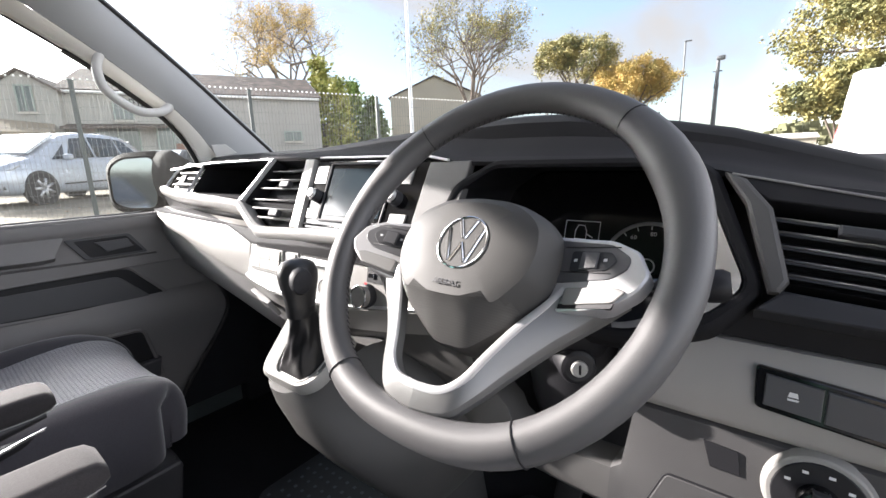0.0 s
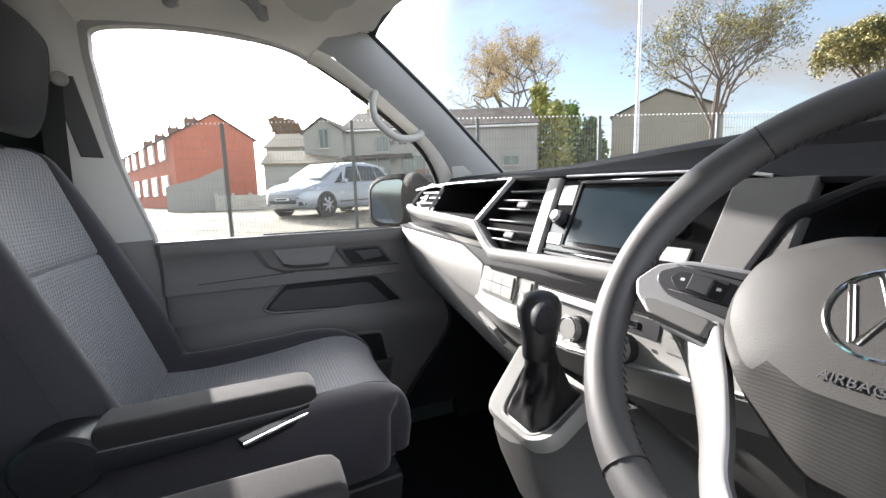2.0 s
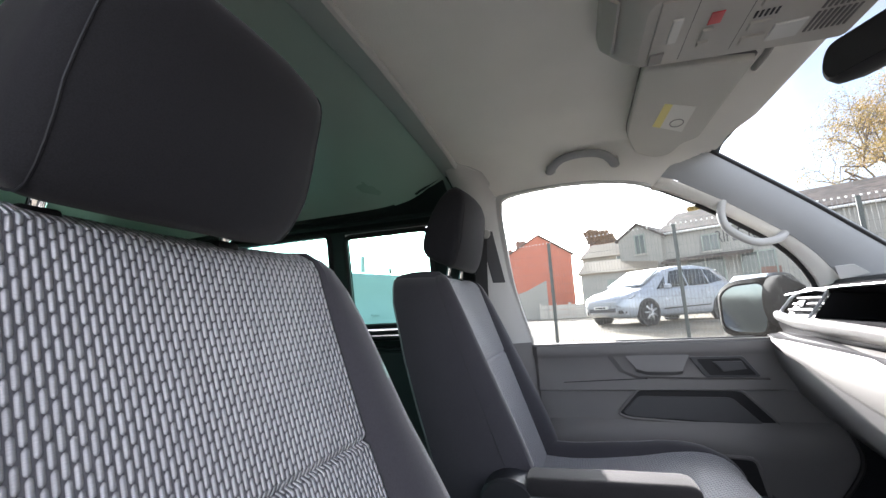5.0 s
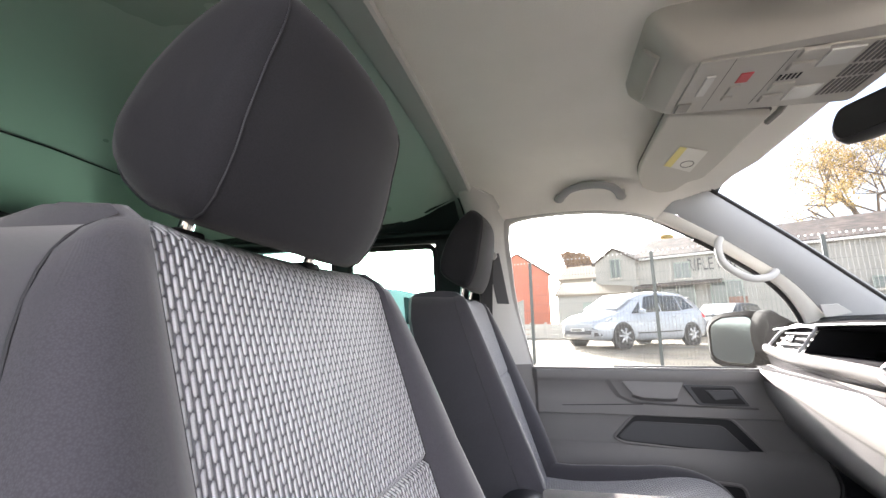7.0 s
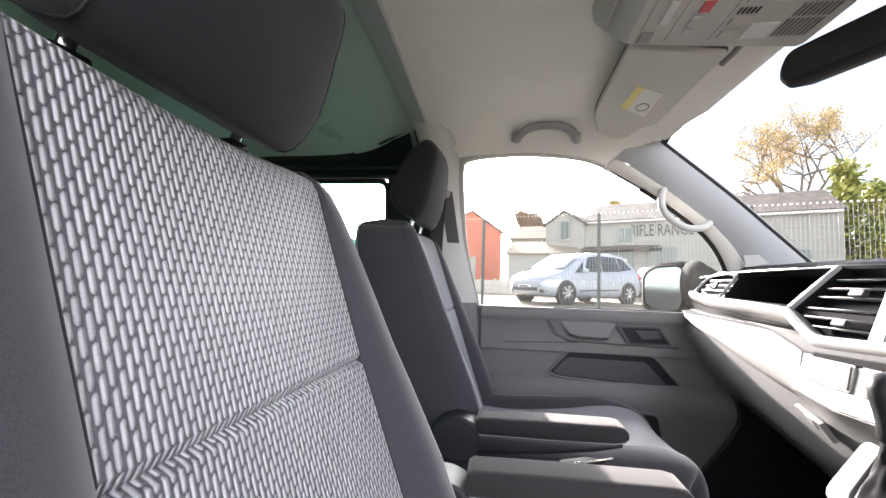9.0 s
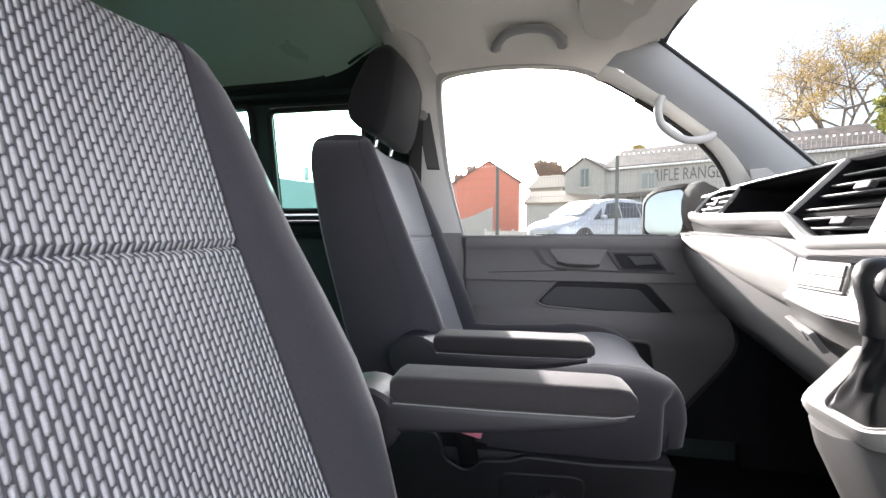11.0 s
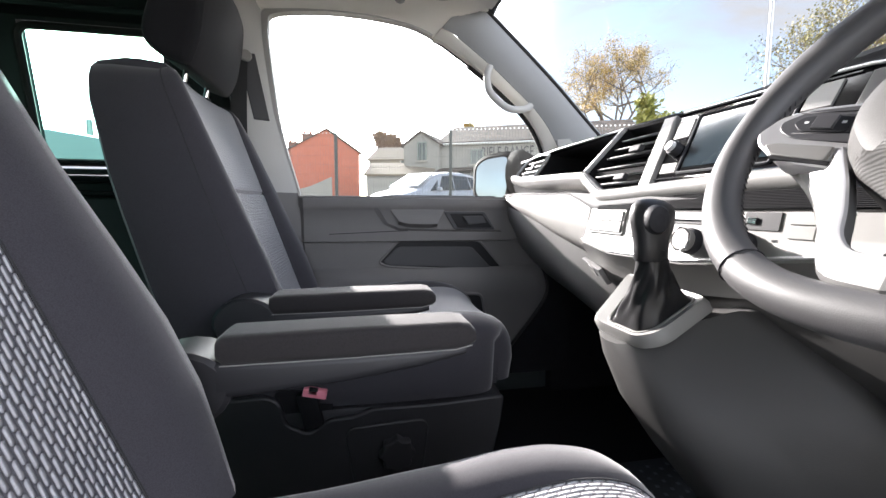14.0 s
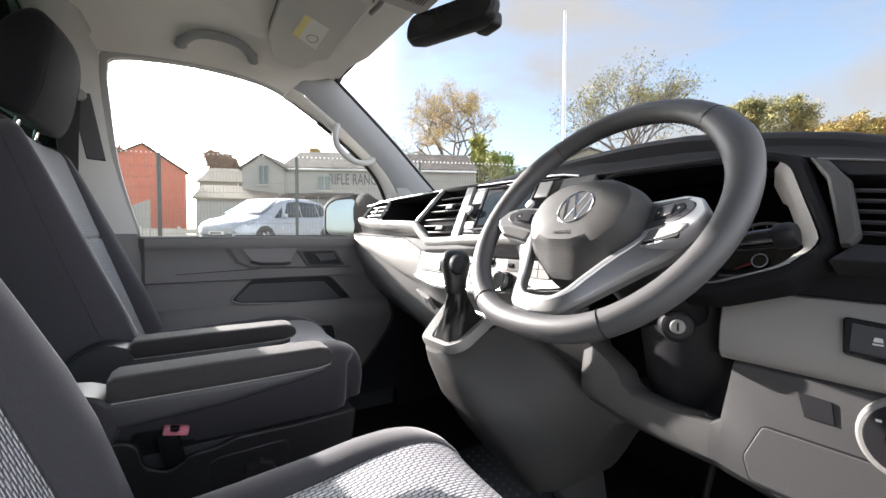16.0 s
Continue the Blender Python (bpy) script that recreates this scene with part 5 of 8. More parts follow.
    Rc = Matrix(((1, 0, 0), (0, 0.33, -0.944), (0, 0.944, 0.33)))
    for txt, ang in (("40", 155), ("60", 120), ("80", 86), ("100", 50), ("120", 14)):
        a = radians(ang)
        lettering("dial_number", txt, 0.0085, Matrix.Translation(cp(0.517 + 0.044 * math.cos(a), 1.290 + 0.043 * math.sin(a), 0.0055)) @ Rc.to_4x4(), "white", bn, 0.0002)
    part("display_frame", tubed([cp(x, z, 0.006) for x, z in ((0.395, 1.315), (0.447, 1.315), (0.447, 1.345), (0.395, 1.345))], 0.0007, 5, closed=True), "white", bn)
    part("display_car", tubed([cp(x, z, 0.006) for x, z in ((0.411, 1.319), (0.411, 1.331), (0.415, 1.339), (0.424, 1.339), (0.428, 1.331), (0.428, 1.319))], 0.0007, 5, closed=True), "white", bn)
    part("display_door", tubed([cp(0.428, 1.327, 0.006), cp(0.438, 1.322, 0.006)], 0.0009, 5), "white", bn)
    # ---- driver's right vent
    o = [(0.640, 1.372), (0.860, 1.345), (0.860, 1.290), (0.655, 1.306)]
    v = part("right_vent", plate([fc(x, z, -0.045) for x, z in o], FN * 0.012), "black", d, "black right air vent")
    part("vent_wall", lofted([[fc(x, z, -0.034) for x, z in o], [fc(x, z, 0.004) for x, z in o]], True, False), "black", v, flat=True)
    for k in range(5):
        z0, z1 = 1.361 - 0.0115 * k, 1.338 - 0.0095 * k
        q = [fc(0.645 + 0.002 * k, z0, -0.004), fc(0.858, z1, -0.004), fc(0.858, z1 - 0.003, -0.004), fc(0.645 + 0.002 * k, z0 - 0.003, -0.004)]
        part("slat", plate(q, Vector((0, 0.034, -0.003))), "button", v, flat=True)
        part("slat_edge", tubed([q[0], q[1]], 0.0011, 6), "satin", v)
    part("tab", plate([fc(0.69, 1.354, 0.0), fc(0.73, 1.350, 0.0), fc(0.73, 1.341, 0.0), fc(0.69, 1.345, 0.0)], FN * 0.008, 0.003), "button", v)
    part("vent_surround", plate([fc(0.604, 1.397), fc(0.622, 1.391), fc(0.645, 1.365), fc(0.662, 1.306), fc(0.656, 1.296), fc(0.648, 1.296), fc(0.624, 1.368)], FN * 0.010, 0.004), "console", d)
    part("vent_top_panel", plate([fc(0.612, 1.396), fc(0.86, 1.362), fc(0.86, 1.346), fc(0.640, 1.373)], FN * 0.004, 0.002), "black", d)
    # shelf under the vent, black hollow
    part("right_ledge", plate([fc(0.658, 1.300, -0.03), fc(0.86, 1.286, -0.03), fc(0.86, 1.276, -0.03), fc(0.640, 1.282, -0.03)], FN * 0.034, 0.004), "button", d)
    bm = bmesh.new()
    o = [Vector((0.632, 0.175, 1.281)), Vector((0.86, 0.172, 1.276)), Vector((0.86, 0.180, 1.238)), Vector((0.572, 0.180, 1.240))]
    loft(bm, [o, [p + Vector((0, 0.13, 0)) for p in o]], True, True)
    part("right_shelf", bm, "black", d, "black open tray", flat=True)
    # ---- driver's lower panel, pale band over mid-grey skirt
    xs = [0.515, 0.53, 0.57, 0.62, 0.68, 0.75, 0.86]
    rings = []
    for x in xs:
        e = 0.03 if x < 0.52 else 0.0
        rings.append([rc(x, 1.238, -0.08 - e), rc(x, 1.240, -0.010 - e), rc(x, 1.237, 0.0 - e), rc(x, 1.222, 0.007 - e), rc(x, 1.190, 0.010 - e), rc(x, 1.160, 0.006 - e), rc(x, 1.152, 0.0 - e), rc(x, 1.150, -0.004 - e)])
    part("driver_panel", lofted(rings, False), "light", d, "pale grey lower panel")
    rings = []
    for x, zt, zb in ((0.308, 1.142, 1.034), (0.322, 1.136, 1.031), (0.335, 1.122, 1.029), (0.365, 1.106, 1.024), (0.385, 1.092, 1.020), (0.394, 1.076, 1.018), (0.412, 1.066, 1.016), (0.47, 1.064, 1.012), (0.525, 1.066, 1.010), (0.536, 1.075, 1.010), (0.545, 1.150, 1.008), (0.60, 1.150, 1.0), (0.68, 1.150, 1.0), (0.86, 1.150, 1.0)):
        zm = zt * 0.5 + zb * 0.5
        back = 0.012 * max(0.0, (0.335 - x) / 0.027)
        rings.append([p + Vector((0, back, 0)) for p in (rc(x, zt, -0.05), rc(x, zt, -0.006), rc(x, zt - 0.004, 0.0), rc(x, zm, 0.002), rc(x, zb + 0.01, 0.0), rc(x, zb, -0.01), rc(x, zb - 0.01, -0.06), rc(x, zb + 0.02, -0.2))])
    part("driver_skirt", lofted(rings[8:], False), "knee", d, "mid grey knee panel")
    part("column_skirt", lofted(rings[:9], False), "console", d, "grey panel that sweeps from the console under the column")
    o = rounded([(0.565, 1.040), (0.582, 1.082), (0.80, 1.082), (0.80, 1.015), (0.575, 1.015)], 0.006, 3)
    part("fuse_cover", plate([rc(p.x, p.y, 0.0) for p in o], RN * 0.004, 0.002), "knee", d)
    part("cover_groove", tubed([rc(p.x, p.y, 0.0025) for p in o], 0.0013, 5, closed=True), "black", d)
    part("cubby", plate([rc(x, z, 0.0005) for x, z in ((0.612, 1.131), (0.642, 1.129), (0.646, 1.106), (0.620, 1.106))], RN * 0.0025, 0.001), "black", d, "small black recess")
    # switch bank
    o = rounded([(0.647, 1.222), (0.84, 1.205), (0.84, 1.166), (0.649, 1.182)], 0.005, 3)
    sb = part("switch_bank", plate([rc(p.x, p.y, 0.006) for p in o], RN * 0.007, 0.002), "gloss", d, "black switch bank")
    for k in range(4):
        x0 = 0.655 + k * 0.043
        dz = -0.0875 * (x0 - 0.655)
        b = part("switch", plate([rc(x0, 1.216 + dz, 0.012), rc(x0 + 0.041, 1.2125 + dz, 0.012), rc(x0 + 0.041, 1.184 + dz, 0.012), rc(x0, 1.187 + dz, 0.012)], RN * 0.004, 0.0015), "switchpad", sb)
        if k == 0:
            part("symbol", plate([rc(x0 + 0.018, 1.2045, 0.0165), rc(x0 + 0.0235, 1.2042, 0.0165), rc(x0 + 0.0245, 1.2, 0.0165), rc(x0 + 0.017, 1.2, 0.0165)], RN * 0.0004), "white", b, flat=True)
            part("symbol", plate([rc(x0 + 0.0165, 1.1985, 0.0165), rc(x0 + 0.025, 1.1985, 0.0165), rc(x0 + 0.0245, 1.1968, 0.0165), rc(x0 + 0.017, 1.1968, 0.0165)], RN * 0.0004), "white", b, flat=True)
    # headlamp switch
    hc = (0.702, 1.112)
    hl = part("light_switch", knob(rc(*hc, -0.002), RN, 0.042, 0.012, 36, 0.003, 0.040), "satin", d, "round headlamp switch")
    part("light_switch_face", knob(rc(*hc, 0.008), RN, 0.034, 0.004, 32, 0.001), "black", hl)
    part("light_switch_knob", knob(rc(*hc, 0.011), RN, 0.016, 0.014, 24, 0.003), "gloss", hl)
    part("light_switch_grip", plate([rc(hc[0] - 0.006, hc[1] + 0.015, 0.02), rc(hc[0] + 0.006, hc[1] + 0.015, 0.02), rc(hc[0] + 0.006, hc[1] - 0.015, 0.02), rc(hc[0] - 0.006, hc[1] - 0.015, 0.02)], RN * 0.010, 0.003), "button", hl)
    for a in (150, 115, 75, 40):
        p = (hc[0] + 0.026 * math.cos(radians(a)), hc[1] + 0.026 * math.sin(radians(a)))
        part("symbol", plate([rc(p[0] - 0.0022, p[1] - 0.0012, 0.012), rc(p[0] + 0.0022, p[1] - 0.0012, 0.012), rc(p[0] + 0.0022, p[1] + 0.0012, 0.012), rc(p[0] - 0.0022, p[1] + 0.0012, 0.012)], RN * 0.0006), "white", hl, flat=True)
    # inner filler behind faces
    part("core", box((0.0, 0.50, 1.28), (1.66, 0.30, 0.18), 0.01), "black", d)
    return d


def rounded_quad(x0, x1, z0, z1, out=-0.004):
    return [fc(p.x, p.y, out) for p in rounded([(x0, z0), (x1, z0), (x1, z1), (x0, z1)], 0.004, 2)]


dashboard()


# ==== steering ====
WC = Vector((0.4175, 0.032, 1.338))
WT = radians(36.7)
WN = Vector((0, -math.cos(WT), math.sin(WT)))      # out of the wheel, towards the driver
WU = Vector((0, math.sin(WT), math.cos(WT)))       # the wheel's own up


def wp(x, u, n=0.0):
    return WC + Vector((x, 0, 0)) + WU * u + WN * n


def steering_wheel():
    s = thing("steering_wheel", tuple(WC), "dark leather steering wheel with silver spokes and airbag hub", "steering wheel")
    N, R = 72, 0.183
    rings, marks = [], []
    for k in range(N):
        a = 2 * math.pi * k / N
        dirv = Vector((math.sin(a), 0, 0)) + WU * math.cos(a)
        d = math.degrees(a) % 360
        side_fat = math.exp(-((d - 60) / 16) ** 2) + math.exp(-((d - 300) / 16) ** 2)
        rr, rn = 0.0165 + 0.0035 * side_fat, 0.0155 + 0.001 * side_fat
        flat = 0.009 * math.exp(-((d - 180) / 24) ** 2)
        c = WC + dirv * (R - flat)
        rings.append([c + dirv * (math.cos(q) * rr) + WN * (math.sin(q) * rn) for q in (2 * math.pi * j / 14 for j in range(14))])
    rings.append(rings[0])
    bm = bmesh.new()
    loft(bm, rings, True, False, uv=False)
    bmesh.ops.remove_doubles(bm, verts=bm.verts, dist=1e-6)
    part("rim", bm, "leather", s, "dark grey leather rim")
    for d in (41, 319, 147, 213):
        a = radians(d)
        dirv = Vector((math.sin(a), 0, 0)) + WU * math.cos(a)
        flat = 0.009 * math.exp(-((d - 180) / 24) ** 2)
        c = WC + dirv * (R - flat)
        part("seam", tubed([c + dirv * (math.cos(q) * 0.0169) + WN * (math.sin(q) * 0.0159) for q in (2 * math.pi * j / 20 for j in range(20))], 0.0007, 6, closed=True), "black", s)
    # stitching inside the rim
    bm = bmesh.new()
    for k in range(150):
        a = 2 * math.pi * k / 150
        dirv = Vector((math.sin(a), 0, 0)) + WU * math.cos(a)
        tan = Vector((math.cos(a), 0, 0)) - WU * math.sin(a)
        c = WC + dirv * (R - 0.0168) - WN * 0.004
        tube(bm, [c - tan * 0.0024 - WN * 0.002, c + tan * 0.0010 + WN * 0.002], 0.0006, 4)
    part("stitching", bm, "piping", s, tags=("dark stitching along the inner rim", "", "", "stuff"))
    # airbag hub: an upper face, and facets that fall away to the lower tip
    o = rounded([(-0.085, 0.018), (-0.070, 0.034), (-0.042, 0.048), (0.0, 0.0515), (0.042, 0.048), (0.070, 0.034), (0.085, 0.018), (0.090, -0.010), (0.085, -0.036), (0.063, -0.066), (0.020, -0.099), (-0.020, -0.099), (-0.063, -0.066), (-0.085, -0.036), (-0.090, -0.010)], 0.010, 3)
    low = lambda u: max(0.0, (-u - 0.056) / 0.043)
    rings = []
    for g, n, k in ((1.0, -0.036, 0.0), (1.0, -0.010, 0.0), (0.985, -0.004, 0.0), (0.955, 0.002, 0.15), (0.90, 0.010, 0.6), (0.84, 0.0175, 0.95), (0.70, 0.0225, 1.0), (0.36, 0.0240, 1.0)):
        ring = []
        for p in o:
            u = p.y * g
            ring.append(wp(p.x * g, u + k * low(u) * 0.032, n - 0.010 * low(p.y) * (1 - k)))
        rings.append(ring)
    bm = bmesh.new()
    rows = loft(bm, rings, True, False, uv=False)
    bm.faces.new(rows[-1])
    lower = bm.copy()
    def below(f):
        c = f.calc_center_median() - WC
        return c.dot(WU) < -0.055 and c.dot(WN) > -0.012
    bmesh.ops.delete(lower, geom=[f for f in lower.faces if not below(f)], context="FACES")
    bmesh.ops.delete(bm, geom=[f for f in bm.faces if below(f)], context="FACES")
    part("hub", bm, "hub", s, "grey airbag cover", sharp=24)
    part("lower_cover", lower, "hub_ribs", s, "finely grained lower airbag cover", sharp=24)
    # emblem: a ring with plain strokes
    em = part("emblem", knob(wp(0.003, -0.008, 0.0215), WN, 0.0265, 0.0022, 36, 0.0008), "hub", s, "round chrome emblem")
    part("emblem_ring", tubed([wp(0.003 + 0.0262 * math.sin(a), -0.008 + 0.0262 * math.cos(a), 0.0240) for a in (2 * math.pi * k / 36 for k in range(36))], 0.0013, 8, closed=True), "chrome", em)
    for pts in ([(-0.0085, 0.0212), (-0.001, 0.004), (0.001, 0.004), (0.0085, 0.0212)], [(-0.018, 0.013), (-0.009, -0.018), (-0.0075, -0.018), (0.0, -0.001), (0.0075, -0.018), (0.009, -0.018), (0.018, 0.013)]):
        part("emblem_stroke", tubed([wp(0.003 + x * 1.08, -0.008 + u * 1.08, 0.0243) for x, u in pts], 0.0016, 6, flat=0.6, up=WN), "chrome", em)
    Rw = Matrix((Vector((1, 0, 0)), WU, WN)).transposed().to_4x4()
    lettering("airbag_word", "AIRBAG", 0.0080, Matrix.Translation(wp(0.0, -0.0490, 0.0246)) @ Rw, "door_dark", s, 0.0003)
    # spokes
    def spoke(sg):
        # the spoke rises towards the rim
        f = lambda x, u, n: wp(sg * x, u, n + 0.27 * (x - 0.125))
        q = [(0.076, 0.024), (0.130, 0.0180), (0.152, 0.0075), (0.163, -0.012), (0.157, -0.025), (0.137, -0.041), (0.080, -0.050)]
        part("spoke", plate([f(x, u, -0.020) for x, u in rounded([Vector(p) for p in q], 0.004, 2)], WN * 0.020, 0.0025), "silver", s, "satin silver spoke")
        q = [(0.080, 0.0195), (0.130, 0.0135), (0.1475, 0.001), (0.146, -0.009), (0.133, -0.0175), (0.084, -0.022)]
        pad = part("button_pad", plate([f(x, u, -0.001) for x, u in rounded([Vector(p) for p in q], 0.004, 2)], WN * 0.0022, 0.0010), "switchpad", s, "dark grey button pad")
        for u in (0.0105, -0.0125):
            part("joint", tubed([f(0.088, u + 0.001, 0.0012), f(0.137 if u > 0 else 0.134, u, 0.0012)], 0.0005, 4), "black", pad)
        q = [(0.096, 0.0080), (0.131, 0.0060), (0.137, -0.002), (0.129, -0.0105), (0.097, -0.0115)]
        part("rocker", plate([f(x, u, 0.0008) for x, u in rounded([Vector(p) for p in q], 0.003, 2)], WN * 0.0016, 0.0008), "button", pad)
        part("button", plate([f(x, u, 0.0022) for x, u in ((0.106, 0.0055), (0.121, 0.0050), (0.121, -0.0090), (0.106, -0.0095))], WN * 0.0024, 0.001), "switchpad", pad)
        for x in (0.101, 0.127):
            part("symbol", plate([f(x - 0.0015, 0.000, 0.0024), f(x + 0.0015, 0.000, 0.0024), f(x + 0.0015, -0.0025, 0.0024), f(x - 0.0015, -0.0025, 0.0024)], WN * 0.0003), "white", pad, flat=True)
        q = [(0.097, -0.0260), (0.140, -0.0235), (0.149, -0.0265), (0.140, -0.0365), (0.098, -0.0415)]
        part("lower_button", plate([f(x, u, -0.002) for x, u in rounded([Vector(p) for p in q], 0.003, 2)], WN * 0.0042, 0.0012), "satin", s)
        part("button_gap", plate([f(x, u, -0.003) for x, u in ((0.095, -0.0405), (0.141, -0.0365), (0.139, -0.0405), (0.095, -0.0445))], WN * 0.0038), "black", s, flat=True)
    spoke(1)
    spoke(-1)
    # lower fork: two silver arms joining at the rim's foot
    for sg in (1, -1):
        inn = curve([wp(sg * x, u, n) for x, u, n in ((0.092, -0.026, -0.010), (0.081, -0.046, -0.006), (0.066, -0.070, 0.0), (0.051, -0.099, 0.005), (0.040, -0.123, 0.009), (0.024, -0.137, 0.011), (0.0, -0.140, 0.012))], 4)
        out = curve([wp(sg * x, u, n) for x, u, n in ((0.148, -0.030, -0.010), (0.125, -0.048, -0.020), (0.098, -0.075, -0.017), (0.073, -0.107, -0.009), (0.053, -0.137, 0.002), (0.034, -0.157, 0.008), (0.0, -0.163, 0.010))], 4)
        rings = []
        for a, b in zip(inn, out):
            rings.append([a - WN * 0.016, a - WN * 0.003, a.lerp(b, 0.14) + WN * 0.0015, a.lerp(b, 0.16) + WN * 0.0015, a.lerp(b, 0.84) + WN * 0.0005, a.lerp(b, 0.86) + WN * 0.0003, b - WN * 0.004, b - WN * 0.012])
        part("fork_arm", lofted(rings), "fork", s, "flat satin grey lower spoke", sharp=20)
        part("fork_edge", tubed([a.lerp(b, 0.07) - WN * 0.0008 for a, b in zip(inn, out)], 0.0042, 8, flat=0.7, up=WN), "silver", s, "bright silver inner edge")
    part("boss", lofted([[wp(0.060 * math.sin(a) * q, -0.01 + 0.055 * math.cos(a) * q, n) for a in (2 * math.pi * k / 24 for k in range(24))] for q, n in ((1.0, -0.03), (0.95, -0.06), (0.8, -0.085))]), "black", s)
    return s


steering_wheel()


def column():
    c = thing("steering_column", (0.44, 0.12, 1.2), "black steering column shroud with ignition lock and stalks", "steering column")
    c30, s30 = math.cos(radians(30)), 0.5
    cw = lambda x, u, n: Vector((0.425 + x, 0.018 + u * s30 - n * c30, 1.338 + u * c30 + n * s30))
    rings = []
    for n, w, u0, u1 in ((-0.085, 0.050, 0.035, -0.045), (-0.11, 0.058, 0.040, -0.052), (-0.15, 0.060, 0.040, -0.058), (-0.20, 0.062, 0.03, -0.066), (-0.26, 0.066, 0.01, -0.08)):
        o = rounded([(-w, u1 * 0.75), (-w, u0), (w, u0), (w, u1 * 0.75), (w * 0.55, u1), (-w * 0.55, u1)], 0.02, 4)
        rings.append([cw(p.x + 0.02, p.y, n) for p in o])
    part("shroud", lofted(rings), "black", c)
    # lower cowl down to the knee panel
    rings = []
    for y, z, w in ((0.158, 1.245, 0.085), (0.162, 1.15, 0.085), (0.180, 1.08, 0.085), (0.21, 1.02, 0.08)):
        rings.append([Vector((0.46 + w * math.sin(a), y + 0.10 - 0.10 * math.cos(a), z)) for a in (radians(q) for q in range(-90, 91, 15))])
    part("lower_cowl", lofted(rings, False), "black", c)
    ax = Vector((0.55, -0.80, 0.10)).normalized()
    k = Vector((0.490, 0.131, 1.186))
    part("lock_collar", knob(k - ax * 0.045, ax, 0.0215, 0.046, 28, 0.006), "black", c)
    part("ignition_lock", knob(k, ax, 0.0095, 0.006, 24, 0.002), "satin", c, "bright ignition lock")
    part("key_slot", box(tuple(k + ax * 0.0064), (0.0025, 0.0012, 0.011), 0.0), "black", c, flat=True)
    part("stalk", tubed(curve([cw(0.04, -0.004, -0.100), cw(0.10, 0.004, -0.098), cw(0.155, 0.014, -0.095), cw(0.188, 0.019, -0.093)], 5), [0.011] * 5 + [0.013] * 5 + [0.015] * 6, 12, flat=0.75), "gloss", c, "black column stalk")
    part("stalk_end", tubed([cw(0.182, 0.018, -0.093), cw(0.194, 0.020, -0.092), cw(0.199, 0.021, -0.092)], [0.0165, 0.0165, 0.013], 14, flat=0.85), "black", c)
    part("stalk", tubed(curve([cw(-0.04, -0.004, -0.100), cw(-0.10, 0.006, -0.098), cw(-0.18, 0.014, -0.093)], 5), 0.012, 12, flat=0.75), "gloss", c, "black column stalk")


column()


